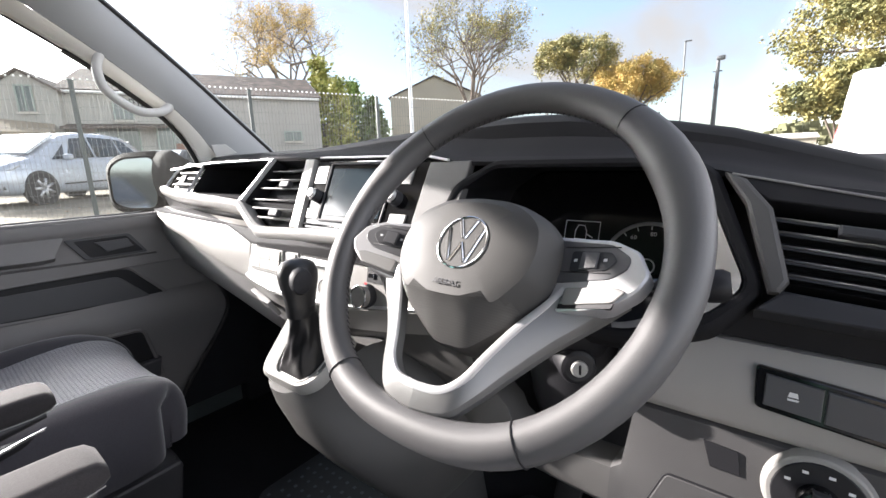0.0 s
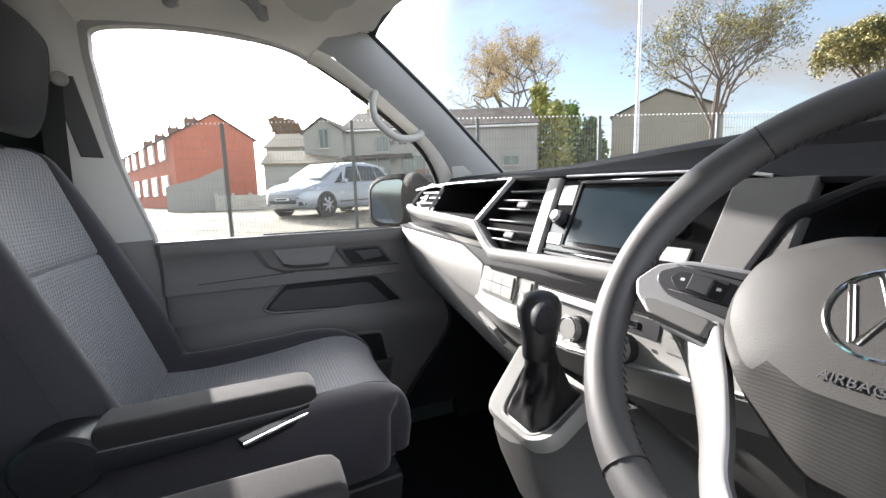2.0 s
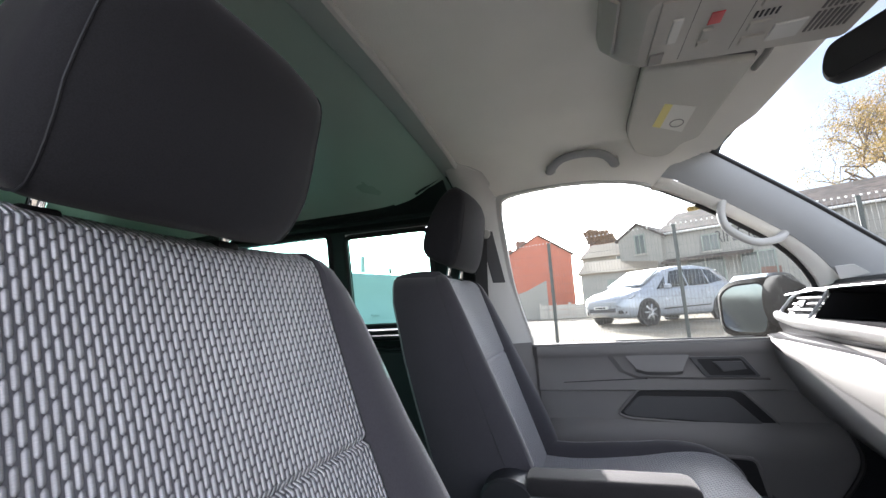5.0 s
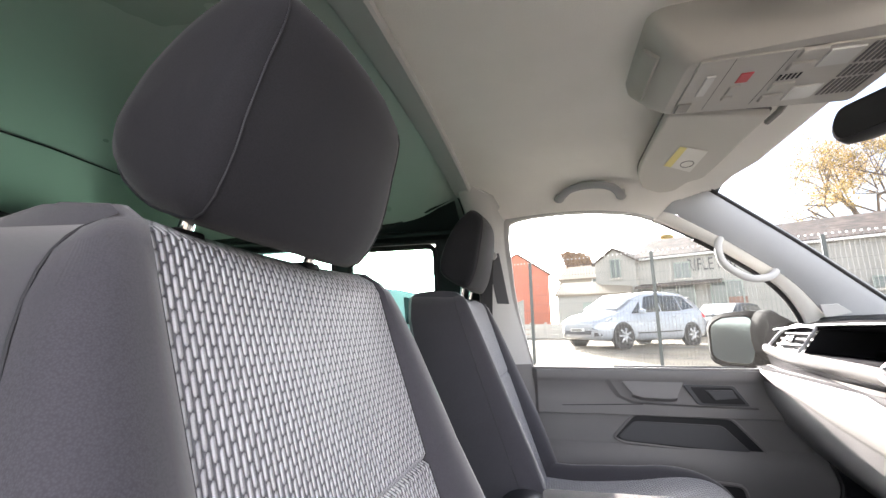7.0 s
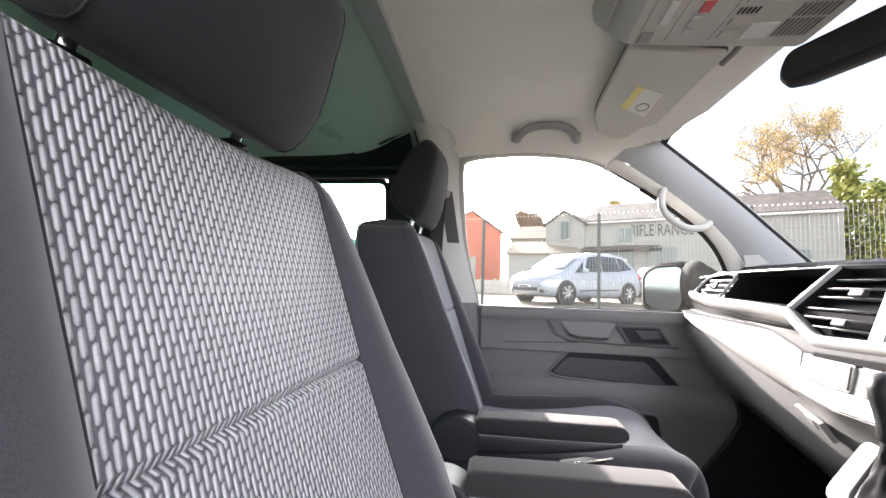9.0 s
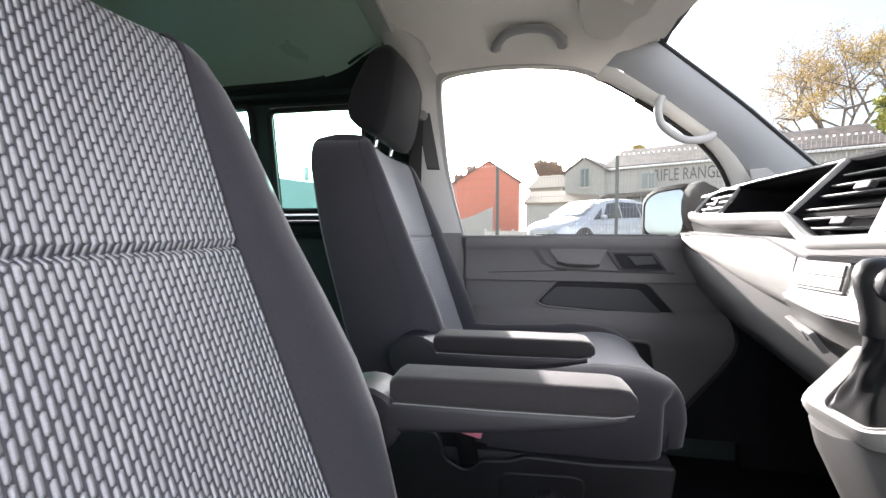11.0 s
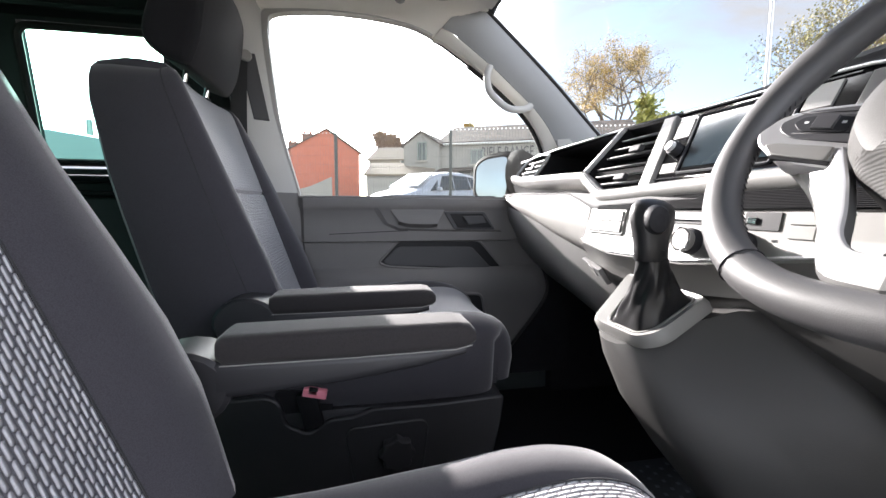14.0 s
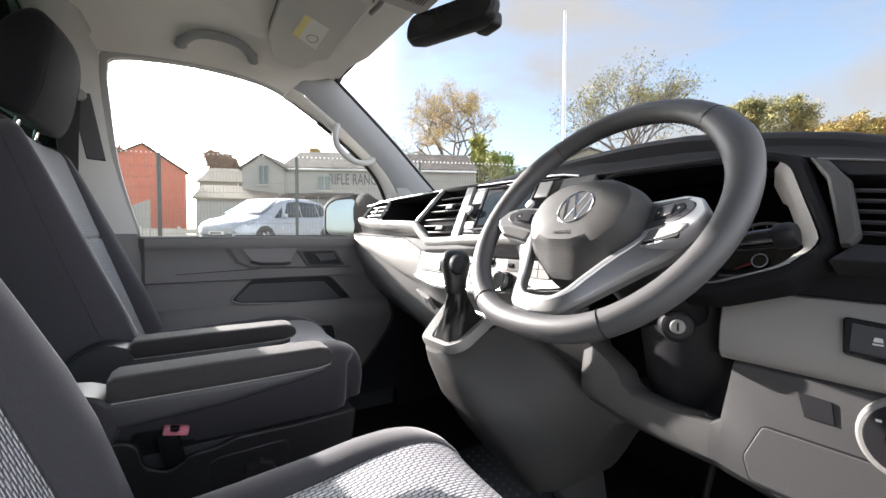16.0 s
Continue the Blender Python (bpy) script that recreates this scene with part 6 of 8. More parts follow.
def gear_console():
    g = thing("gear_console", (0.10, 0.15, FLOOR), "grey gear console sweeping down from the dashboard with a leather gaiter", "gear console")
    # top plate frame
    def gp(x, y, out=0.0):
        return Vector((x, y - 0.527 * out, 1.073 + 0.62 * (y - 0.02) + 0.85 * out))
    top = [(-0.030, 0.018), (0.090, 0.020), (0.116, 0.040), (0.114, 0.118), (-0.088, 0.128)]
    o = rounded(top, [0.03, 0.03, 0.02, 0.01, 0.01], 4)
    inn = rounded([(0.004, 0.028), (0.080, 0.030), (0.096, 0.048), (0.095, 0.112), (-0.045, 0.118)], [0.02, 0.02, 0.015, 0.01, 0.01], 4)
    rings = [[gp(p.x, p.y, 0.0) for p in inn], [gp(p.x, p.y, 0.004) for p in inn], [gp(a.x * 0.7 + b.x * 0.3, a.y * 0.7 + b.y * 0.3, 0.008) for a, b in zip(o, inn)], [gp(p.x, p.y, 0.0) for p in o], [gp(p.x, p.y, -0.012) for p in o]]
    part("surround", lofted(rings, True, False), "satin", g, "pale grey gear surround")
    part("inner_lip", tubed([gp(p.x, p.y, 0.003) for p in inn], 0.003, 6, closed=True), "satin", g)
    # body: a column that narrows and runs forward to the floor
    rings = []
    for z, cx, w, y0, dep, xr, yr in ((1.066, 0.030, 0.070, 0.016, 0.30, 0.15, 0.14), (1.03, 0.060, 0.100, 0.018, 0.30, 0.300, 0.185), (0.97, 0.095, 0.118, 0.035, 0.30, 0.345, 0.235), (0.90, 0.115, 0.122, 0.080, 0.28, 0.290, 0.25), (0.83, 0.13, 0.118, 0.135, 0.26, 0.240, 0.25), (0.79, 0.137, 0.100, 0.168, 0.24, 0.212, 0.25), (0.768, 0.14, 0.095, 0.182, 0.23, 0.195, 0.25), (0.758, 0.14, 0.085, 0.196, 0.22, 0.178, 0.25), (0.75, 0.14, 0.07, 0.26, 0.16, 0.165, 0.29), (0.66, 0.14, 0.06, 0.33, 0.12, 0.155, 0.36), (0.57, 0.14, 0.06, 0.35, 0.12, 0.155, 0.38)):
        ring = []
        e = xr - cx
        for q in rounded([(-w, dep), (-w, 0.06), (-w * 0.62, 0.0), (min(w, e) * 0.5, 0.0), (min(w * 1.05, e * 0.8), 0.07 if yr - y0 > 0.1 else 0.02), (e, yr - y0), (e, dep)], [0.01, 0.05, 0.05, 0.04, 0.03, 0.02, 0.01], 4):
            zz = z
            if z > 1.06:
                zz = 1.073 + 0.62 * (min(q.y + y0, 0.13) - 0.02) - 0.014
            ring.append(Vector((cx + q.x, y0 + q.y, zz)))
        rings.append(ring)
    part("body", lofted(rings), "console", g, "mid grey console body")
    # upper link to the climate panel
    rings = []
    for x in (-0.05, 0.05, 0.15, 0.24, 0.33):
        rings.append([Vector((x, 0.150, 1.185)), Vector((x, 0.150, 1.15)), Vector((x, 0.158, 1.12)), Vector((x, 0.20, 1.05)), Vector((x, 0.28, 0.95))])
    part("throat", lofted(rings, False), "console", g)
    # gaiter: a four-sided skirt, taut at its corners, gathered to the lever
    rings = []
    basec, topc = gp(0.045, 0.072, 0.002), Vector((0.067, 0.056, 1.192))
    foot = rounded([(0.010, 0.034), (0.078, 0.034), (0.092, 0.052), (0.092, 0.110), (-0.028, 0.114)], [0.006, 0.006, 0.006, 0.006, 0.006], 3)
    loop_ = []
    for a, b in zip(foot, foot[1:] + foot[:1]):
        m = max(1, int((b - a).length / 0.006))
        loop_ += [a.lerp(b, k / m) for k in range(m)]
    for k in range(17):
        h = k / 16
        s = fx(h, [0.0, 0.10, 0.30, 0.46, 0.58, 0.72, 0.86, 1.0], [0.0, 0.16, 0.42, 0.60, 0.74, 0.88, 0.97, 1.0])
        ring = []
        for p in loop_:
            f = gp(p.x, p.y, 0.002)
            th = math.atan2(p.y - 0.072, p.x - 0.045)
            e = Vector((math.cos(th), math.sin(th), 0))
            t = topc + e * 0.0215
            q = f.lerp(t, s)
            q.z = f.z + (t.z - f.z) * h
            ring.append(q + e * (0.0018 * math.sin(5 * th + 5 * h) + 0.0012 * math.sin(9 * th - 11 * h)) * math.sin(math.pi * h) - Vector((0, 0, 0.005 * math.sin(2 * th + 1.0) * math.sin(math.pi * h))))
        rings.append(ring)
    part("gaiter_plate", plate([gp(p.x, p.y, -0.001) for p in inn], (0, 0, 0.002)), "satin", g, "flat pale plate round the gaiter", flat=True)
    part("gaiter", lofted(rings, True, False), "gaiter", g, "black creased leather gaiter")
    # lever and knob
    part("lever", tubed(curve([(0.066, 0.060, 1.160), (0.067, 0.056, 1.185), (0.068, 0.055, 1.205)], 4), [0.019] * 4 + [0.021] * 4 + [0.021], 16), "gaiter", g)
    rings = []
    for h, rx, ry, dx, dy in ((0.0, 0.0195, 0.0225, 0.004, 0.0), (0.003, 0.0210, 0.0238, 0.004, 0.0), (0.020, 0.0212, 0.0242, 0.003, 0.001), (0.038, 0.0225, 0.0280, 0.001, 0.003), (0.055, 0.0242, 0.0325, -0.002, 0.005), (0.069, 0.0240, 0.0338, -0.004, 0.006), (0.080, 0.0205, 0.0295, -0.006, 0.006), (0.087, 0.0140, 0.0210, -0.008, 0.005), (0.090, 0.0050, 0.0085, -0.009, 0.004)):
        rings.append([Vector((0.064 + dx + rx * math.cos(a), 0.052 + dy + ry * math.sin(a), 1.187 + h)) for a in (2 * math.pi * k / 28 for k in range(28))])
    part("knob", lofted(rings), "knob", g, "black rounded gear knob", sharp=60)
    part("knob_cap", lofted([[Vector((0.074 + dx, 0.050 + 0.019 * q * math.cos(a) - 0.3 * dx, 1.247 + 0.021 * q * math.sin(a))) for a in (2 * math.pi * k / 20 for k in range(20))] for dx, q in ((0.0, 1.0), (0.014, 1.0), (0.019, 0.85), (0.021, 0.4))]), "button", g)


gear_console()


def floor_mats():
    for x, y, w, l in ((-0.15, 0.36, 0.40, 0.50), (0.42, 0.25, 0.42, 0.60)):
        m = thing("floor_mat", (x, y, FLOOR), "dark flecked floor mat in the footwell", "floor mat", "floor mats")
        o = rounded([(x - w / 2, y - l / 2), (x + w / 2, y - l / 2), (x + w / 2, y + l / 2), (x - w / 2, y + l / 2)], 0.05, 4)
        part("mat", plate([(p.x, p.y, FLOOR + 0.001) for p in o], (0, 0, 0.008), 0.003), "mat", m)
        bm = bmesh.new()
        for i in range(int(w / 0.03) - 1):
            for j in range(int(l / 0.03) - 1):
                rbox(bm, (x - w / 2 + 0.03 * (i + 1) + (0.015 if j % 2 else 0), y - l / 2 + 0.03 * (j + 1), FLOOR + 0.0095), (0.008, 0.008, 0.002), 0.0)
        part("fleck_weave", bm, "matdot", m, flat=True, tags=("pale blue-grey flecks", "", "", "stuff"))
    p = thing("pedals", (0.47, 0.60, FLOOR), "black ribbed pedals in the driver's footwell", "pedals")
    for x in (0.36, 0.47, 0.58):
        part("pedal", box((x, 0.47, 0.72), (0.055, 0.02, 0.07), 0.006, 2, Matrix.Rotation(radians(-35), 3, "X")), "rubber", p)
        part("pedal_arm", tubed(curve([(x, 0.48, 0.74), (x, 0.56, 0.86), (x, 0.825, 0.98)], 4), 0.008, 8), "black", p)


floor_mats()


# ==== seats ====
def seat(cx, arm_side, label, driver=False, dy=0.0, dz=0.0, rise=1.0, lift_head=0.0, reach=0.0):
    """A captain's seat on its plinth; arm_side: +1 or -1, the side on which the inner armrest hangs."""
    s = thing("driver_seat" if driver else "passenger_seat", (cx, -0.35, FLOOR), label, "seat", "front seats")
    # ---- backrest: rings across, from the cushion to the top
    def axis(h):
        """Middle of the backrest's face, h metres above its foot."""
        return dy - 0.545 - 0.349 * h, 1.02 + h * rise
    HS = [-0.05, 0.0, 0.05, 0.12, 0.20, 0.250, 0.264, 0.2675, 0.270, 0.2725, 0.276, 0.290, 0.34, 0.40, 0.44, 0.465, 0.480, 0.487]
    ins, rest, back = [], [], []
    n = Vector((0, 0.944, 0.329))
    for h in HS:
        y, z = axis(h)
        half = fx(h, [-0.05, 0.05, 0.14, 0.27, 0.38, 0.43, 0.46, 0.480, 0.487], [0.250, 0.262, 0.264, 0.252, 0.236, 0.222, 0.208, 0.188, 0.176])
        wi = 0.167 - (0.003 if h > 0.47 else 0.0)
        win = fx(h, [0.0, 0.15, 0.27, 0.40, 0.48], [0.166, 0.157, 0.149, 0.153, 0.160]) if driver else wi
        if driver:
            inner = fx(h, [-0.05, 0.05, 0.14, 0.20, 0.27, 0.38, 0.43, 0.46, 0.487], [0.240, 0.275, 0.272, 0.258, 0.240, 0.229, 0.220, 0.206, 0.176])
        else:
            inner = half
            half += fx(h, [0.40, 0.487], [0.0, 0.016])
            wi += fx(h, [0.27, 0.40, 0.487], [0.0, 0.012, 0.020])
        bol = fx(h, [0, 0.1, 0.27, 0.42, 0.487], [0.044, 0.042, 0.027, 0.014, 0.004])
        dent = -0.006 if h == 0.270 else -0.003 if abs(h - 0.27) < 0.003 else 0.0
        th = fx(h, [0, 0.25, 0.44, 0.487], [0.180, 0.172, 0.166, 0.156])
        rl = -0.010 if h > 0.482 else (-0.004 if h > 0.47 else 0.0)

        def P(x, out):
            lift = 0.37 * max(0.0, -out - 0.02) * max(0.0, min(1.0, (h - 0.36) / 0.11))
            return Vector((cx + x, y, z + lift)) + n * out
        ins.append([P(x, dent + rl - 0.009 * max(0.0, 1 - (x / (wi if x > 0 else win)) ** 2) + 0.004) for x in np.linspace(-win, wi + (0.004 * max(0.0, min(1.0, (h - 0.05) / 0.40)) if driver else 0.0), 13)])
        r = []
        wide = 0.004 * max(0.0, min(1.0, (h - 0.05) / 0.40)) if driver else 0.0
        for sg in (1, -1):
            half_, wi_ = half, wi
            if sg > 0:
                half, wi = half + wide, wi + wide
            else:
                half, wi = inner, win
            e = half - wi
            r.append([P(sg * wi, dent + rl + 0.004), P(sg * (wi + e * 0.10), rl + 0.008 + bol * 0.25), P(sg * (wi + e * 0.30), rl + bol * 0.65 + 0.006), P(sg * (wi + e * 0.58), rl + bol * 0.95 + 0.004), P(sg * (wi + e * 0.80), bol * 0.92 + rl), P(sg * (wi + e * 0.95), bol * 0.6 - 0.006), P(sg * half, bol * 0.1 - 0.022), P(sg * half, -th * 0.65), P(sg * (half - 0.010), -th + 0.018), P(sg * (half - 0.04), -th)])
            half, wi = half_, wi_
        rest.append(r)
        back.append([P(x, -th) for x in np.linspace(-(half - 0.04), half - 0.04, 7)])
    last = ins[-1]
    ins.append([p + Vector((0, -0.014, 0.007)) for p in last])
    ins.append([p + Vector((0, -0.050, 0.009)) for p in last])
    ins.append([p + Vector((0, -0.112, -0.012)) for p in last])
    part("backrest_insert", lofted(ins, False), "weave", s, "woven grey slub cloth insert")
    for i in (0, 1):
        rr = [r[i] for r in rest]
        a = rr[-1]
        mid = Vector((a[4].x * 0.6 + a[0].x * 0.4, a[0].y - 0.062, a[0].z + 0.006))
        cap1 = [p.lerp(mid, 0.14) + Vector((0, 0, 0.006)) for p in a]
        cap2 = [p.lerp(mid, 0.85) + Vector((0, 0, 0.008)) for p in a]
        part("backrest_bolster", lofted(rr + [cap1, cap2], False), "bolster", s, "plain dark grey bolster")
        part("piping", tubed([r[i][0] + n * 0.0005 for r in rest], 0.0013, 6), "piping", s)
        part("bolster_seam", tubed(curve([r[i][6] * 0.7 + r[i][5] * 0.3 for r in rest], 2), 0.0009, 6), "piping", s)
    top = back[-1]
    part("backrest_shell", lofted(back + [[p + Vector((0, 0.02, 0.012)) for p in top], [p + Vector((0, 0.06, 0.016)) for p in top]], False), "bolster", s)
    # ---- headrest: a slanted pad, its side outline swept across
    prof = curve([Vector((0, y, z - 0.012)) for y, z in ((-0.678, 1.516), (-0.655, 1.560), (-0.641, 1.625), (-0.632, 1.690), (-0.640, 1.722), (-0.668, 1.735), (-0.705, 1.705), (-0.738, 1.650), (-0.760, 1.590), (-0.760, 1.555), (-0.735, 1.530), (-0.705, 1.517))], 3, closed=True)
    pc = Vector((0, -0.695, 1.613))
    hx, hs = (0.026, 0.86) if driver else (-0.008, 0.96)
    hw_z, taper = ([1.49, 1.515, 1.55, 1.60, 1.66, 1.72], [0.76, 0.88, 0.97, 1.0, 1.0, 0.90]) if driver else ([1.49, 1.54, 1.62, 1.72], [0.97, 1.03, 1.03, 0.94])
    squat = 0.70 if driver else 0.97
    hr = []
    caps = ((0.1546, 0.04), (0.1545, 0.55), (0.154, 0.82), (0.151, 0.90), (0.146, 0.945), (0.137, 0.972), (0.12, 0.99), (0.06, 1.0))
    if driver:
        caps = ((0.1548, 0.04), (0.1546, 0.30), (0.154, 0.55), (0.152, 0.76), (0.147, 0.87), (0.137, 0.945), (0.12, 0.98), (0.06, 1.0))
    for x, q in [(-x, q) for x, q in caps] + [(0.0, 1.0)] + [(x, q) for x, q in reversed(caps)]:
        bow = 0.012 * (x / 0.15) ** 2
        ring = []
        for p in prof:
            zz = pc.z + (p.z - pc.z) * q * (squat if p.z > pc.z else 1.0)
            wide = 1.02 - 1.5 * max(0.0, zz - 1.575) if x > 0 and driver else fx(zz, hw_z, taper)
            back = (p.y - pc.y) * q
            ring.append(Vector((cx + hx + x * hs * wide, dy - (0.008 if driver else 0.020) + pc.y + back - bow * (0.65 + 0.35 * max(-1.0, min(1.0, back / 0.05))), zz + lift_head)))
        hr.append(ring)
    h = part("headrest", lofted(hr), "headrest", s, "plain dark grey padded headrest")
    for k in (5, 11):
        part("headrest_seam", tubed([p + (Vector((0, p.y, p.z)) - pc).normalized() * 0.0008 for p in hr[k]], 0.0009, 6, closed=True), "black", h)
    for sg in (1, -1):
        px = cx + (0.038 if driver else 0.0) + sg * (0.080 if driver else 0.065)
        part("headrest_post", tubed([(px, dy - 0.725, 1.55 + lift_head), (px, dy - 0.752, 1.46)], 0.0055, 10), "chrome", s, "steel headrest post")
        part("post_guide", box((px, dy - 0.742, 1.506 + 0.487 * (rise - 1)), (0.026, 0.024, 0.010), 0.003), "black", s)
    # ---- cushion: rings across, from the back to the front
    prof = curve([Vector((0, y + reach * max(0.0, (y + 0.6) / 0.55), z + dz)) for y, z in ((-0.60, 0.99), (-0.45, 0.976), (-0.30, 0.986), (-0.20, 1.001), (-0.135, 1.005), (-0.090, 0.996), (-0.062, 0.975), (-0.047, 0.945), (-0.043, 0.908))], 4) + [Vector((0, -0.050 + reach, 0.868))]
    ci, cb = [], []
    for i, p in enumerate(prof):
        t = (prof[min(i + 1, len(prof) - 1)] - prof[max(i - 1, 0)]).normalized()
        nn = Vector((0, -t.z, t.y))
        wi = fx(p.y, [-0.6, -0.3, -0.15, -0.09, -0.043], [0.16, 0.167, 0.167, 0.163, 0.150])
        half = fx(p.y, [-0.6, -0.45, -0.3, -0.15, -0.10, -0.07, -0.055, -0.043], [0.235, 0.254, 0.262, 0.261, 0.255, 0.243, 0.230, 0.206])
        bol = fx(p.y, [-0.6, -0.35, -0.2, -0.12, -0.07], [0.030, 0.028, 0.018, 0.007, 0.0]) * (0.45 if driver else 1.0)
        ci.append([p + Vector((cx + x, 0, 0)) + nn * (0.006 - 0.008 * (1 - (x / wi) ** 2)) for x in np.linspace(-wi, wi, 13)])
        r = []
        for sg in (1, -1):
            e = half - wi
            row = [p + Vector((cx + sg * (wi + e * u), 0, 0)) + nn * v for u, v in ((0.0, 0.006), (0.14, 0.010 + bol * 0.45), (0.36, 0.010 + bol * 0.95), (0.60, 0.006 + bol), (0.80, bol - 0.004), (0.93, bol - 0.015), (1.0, bol - 0.034))]
            low = row[-1]
            for u, z in ((1.0, 0.5), (1.0, 0.86), (0.93, 1.0)):
                row.append(Vector((cx + sg * (wi + e * u), low.y - 0.004 * z, low.z + (min(0.864, low.z) - low.z) * z)))
            r.append(row)
        cb.append(r)
    split = next(i for i, p in enumerate(prof) if p.y > -0.07 and p.z < 0.962 + dz)
    part("cushion_insert", lofted(ci[:split + 1], False), "weave", s, "woven grey slub cloth insert")
    part("cushion_front", lofted(ci[split:], False), "bolster", s)
    for i in (0, 1):
        part("cushion_bolster", lofted([r[i] for r in cb], False), "bolster", s, "plain dark grey bolster", sharp=60)
        part("piping", tubed([r[i][0] for r in cb[:split + 1]], 0.0013, 6), "piping", s)
    part("piping", tubed([q for q in ci[split]], 0.0013, 6), "piping", s)
    # ---- plinth
    rings = []
    for z, w, y0, y1 in ((0.57, 0.225, -0.56, -0.13), (0.66, 0.23, -0.60, -0.10), (0.78, 0.245, -0.64, -0.072), (0.825, 0.256, -0.66, -0.062), (0.836, 0.258, -0.66, -0.055), (0.858, 0.252, -0.655, -0.062), (0.872, 0.22, -0.6, -0.09)):
        rings.append([Vector((cx + p.x, p.y, z)) for p in rounded([(-w, y0), (w, y0), (w, y1), (-w, y1)], 0.03, 4)])
    part("plinth", lofted(rings), "seat_shell", s, "dark plastic seat plinth")
    sg = arm_side
    xs = cx + sg * 0.258
    # recessed side panel, buckle well, height knob
    part("side_panel", plate([(xs - sg * 0.006, y, z) for y, z in [(p.x, p.y) for p in rounded([(-0.40, 0.825), (-0.225, 0.832), (-0.25, 0.63), (-0.37, 0.63)], 0.03, 4)]], (sg * 0.017, 0, 0), 0.004), "seat_shell", s)
    kb = []
    for k in range(32):
        a = 2 * math.pi * k / 32
        r = 0.034 + 0.003 * math.cos(8 * a)
        kb.append(Vector((xs + sg * 0.008, -0.294 + r * math.cos(a), 0.767 + r * math.sin(a))))
    part("adjuster_knob", plate(kb, (sg * 0.022, 0, 0), 0.005), "seat_shell", s, "lobed black adjuster knob")
    if not driver:
        # outer cover with a scooped notch, in which the buckle stands
        edge = rounded([(-0.64, 0.62), (-0.64, 0.898), (-0.543, 0.902), (-0.516, 0.886), (-0.508, 0.842), (-0.464, 0.818), (-0.432, 0.844), (-0.372, 0.848), (-0.345, 0.860), (-0.215, 0.858), (-0.062, 0.864), (-0.070, 0.80), (-0.115, 0.62)], [0.0, 0.02, 0.015, 0.014, 0.014, 0.018, 0.014, 0.014, 0.014, 0.02, 0.012, 0.03, 0.0], 4)
        part("side_cover", plate([(xs - sg * 0.004, p.x, p.y) for p in edge], (sg * 0.012, 0, 0), 0.005, 3), "seat_shell", s, "dark plastic side cover with a buckle notch")
        part("notch_lining", plate([(xs - sg * 0.012, p.x, p.y) for p in rounded([(-0.53, 0.905), (-0.42, 0.905), (-0.42, 0.80), (-0.53, 0.80)], 0.01, 3)], (sg * 0.006, 0, 0)), "recess", s, flat=True)
        bk = part("buckle", box((cx + sg * 0.262, -0.462, 0.868), (0.020, 0.038, 0.075), 0.006, 2, Matrix.Rotation(radians(12), 3, "X")), "recess", s, "seat belt buckle")
        part("buckle_button", box((cx + sg * 0.265, -0.452, 0.903), (0.021, 0.046, 0.016), 0.003, 2, Matrix.Rotation(radians(-14), 3, "X")), "pink", bk, "faded red release button")
        part("tongue_slot", box((cx + sg * 0.2705, -0.455, 0.9085), (0.0100, 0.017, 0.012), 0.001, 1, Matrix.Rotation(radians(-14), 3, "X")), "black", bk)
    # ---- inner armrest, folded down
    ax0 = (0.050 if driver else -0.232)
    ax1 = (0.118 if driver else -0.160)
    mid = (ax0 + ax1) / 2
    hw = (ax1 - ax0) / 2
    az = 0.0 if driver else -0.013
    rings = []
    for y, zt, zb, q in ((-0.520, 1.116, 1.092, 0.90), (-0.512, 1.121, 1.087, 1.0), (-0.36, 1.123, 1.087, 1.0), (-0.245, 1.123, 1.089, 1.0), (-0.230, 1.120, 1.092, 0.97), (-0.222, 1.112, 1.098, 0.88)):
        rings.append([Vector((mid + p.x * q, y, p.y + az)) for p in rounded([(-hw, zb), (hw, zb), (hw, zt - 0.004), (hw - 0.008, zt), (-hw + 0.008, zt), (-hw, zt - 0.004)], 0.010, 3)])
    part("armrest", lofted(rings), "armrest", s, "dark cloth armrest folded down")
    rings = []
    for y, zt, zb, q in ((-0.545, 1.088, 1.052, 0.8), (-0.52, 1.091, 1.048, 0.95), (-0.38, 1.091, 1.058, 0.97), (-0.29, 1.092, 1.070, 0.97), (-0.235, 1.094, 1.082, 0.9)):
        rings.append([Vector((mid + p.x * q, y, p.y + az)) for p in rounded([(-hw, zb), (hw, zb), (hw, zt), (-hw, zt)], 0.010, 3)])
    part("armrest_base", lofted(rings), "seat_shell", s)
    part("armrest_seam", tubed([(ax1 + 0.0002, y, z + az) for y, z in ((-0.515, 1.0885), (-0.38, 1.0885), (-0.25, 1.0905), (-0.228, 1.095))], 0.0008, 5), "satin", s)
    part("armrest_pivot", lofted([[Vector((mid + dx, -0.56 + 0.055 * q * math.cos(t), 1.06 + 0.045 * q * math.sin(t))) for t in (2 * math.pi * k / 20 for k in range(20))] for dx, q in ((-hw * 0.95 - (0 if driver else 0.02), 1.0), (hw * 0.8, 1.0), (hw * 0.95, 0.9))]), "seat_shell", s)
    if driver:
        part("armrest_bracket", box((0.155, -0.57, 1.06), (0.10, 0.06, 0.06), 0.012), "seat_shell", s)
    else:
        # belt tongue lying on the cushion
        b = thing("belt_tongue", (-0.238, -0.276, 1.0), "chrome-edged black belt tongue lying on the cushion", "seat belt tongue")
        part("tongue", box((-0.238, -0.276, 1.012), (0.030, 0.150, 0.012), 0.004, 2, Matrix.Rotation(radians(27), 3, "Z")), "black", b)
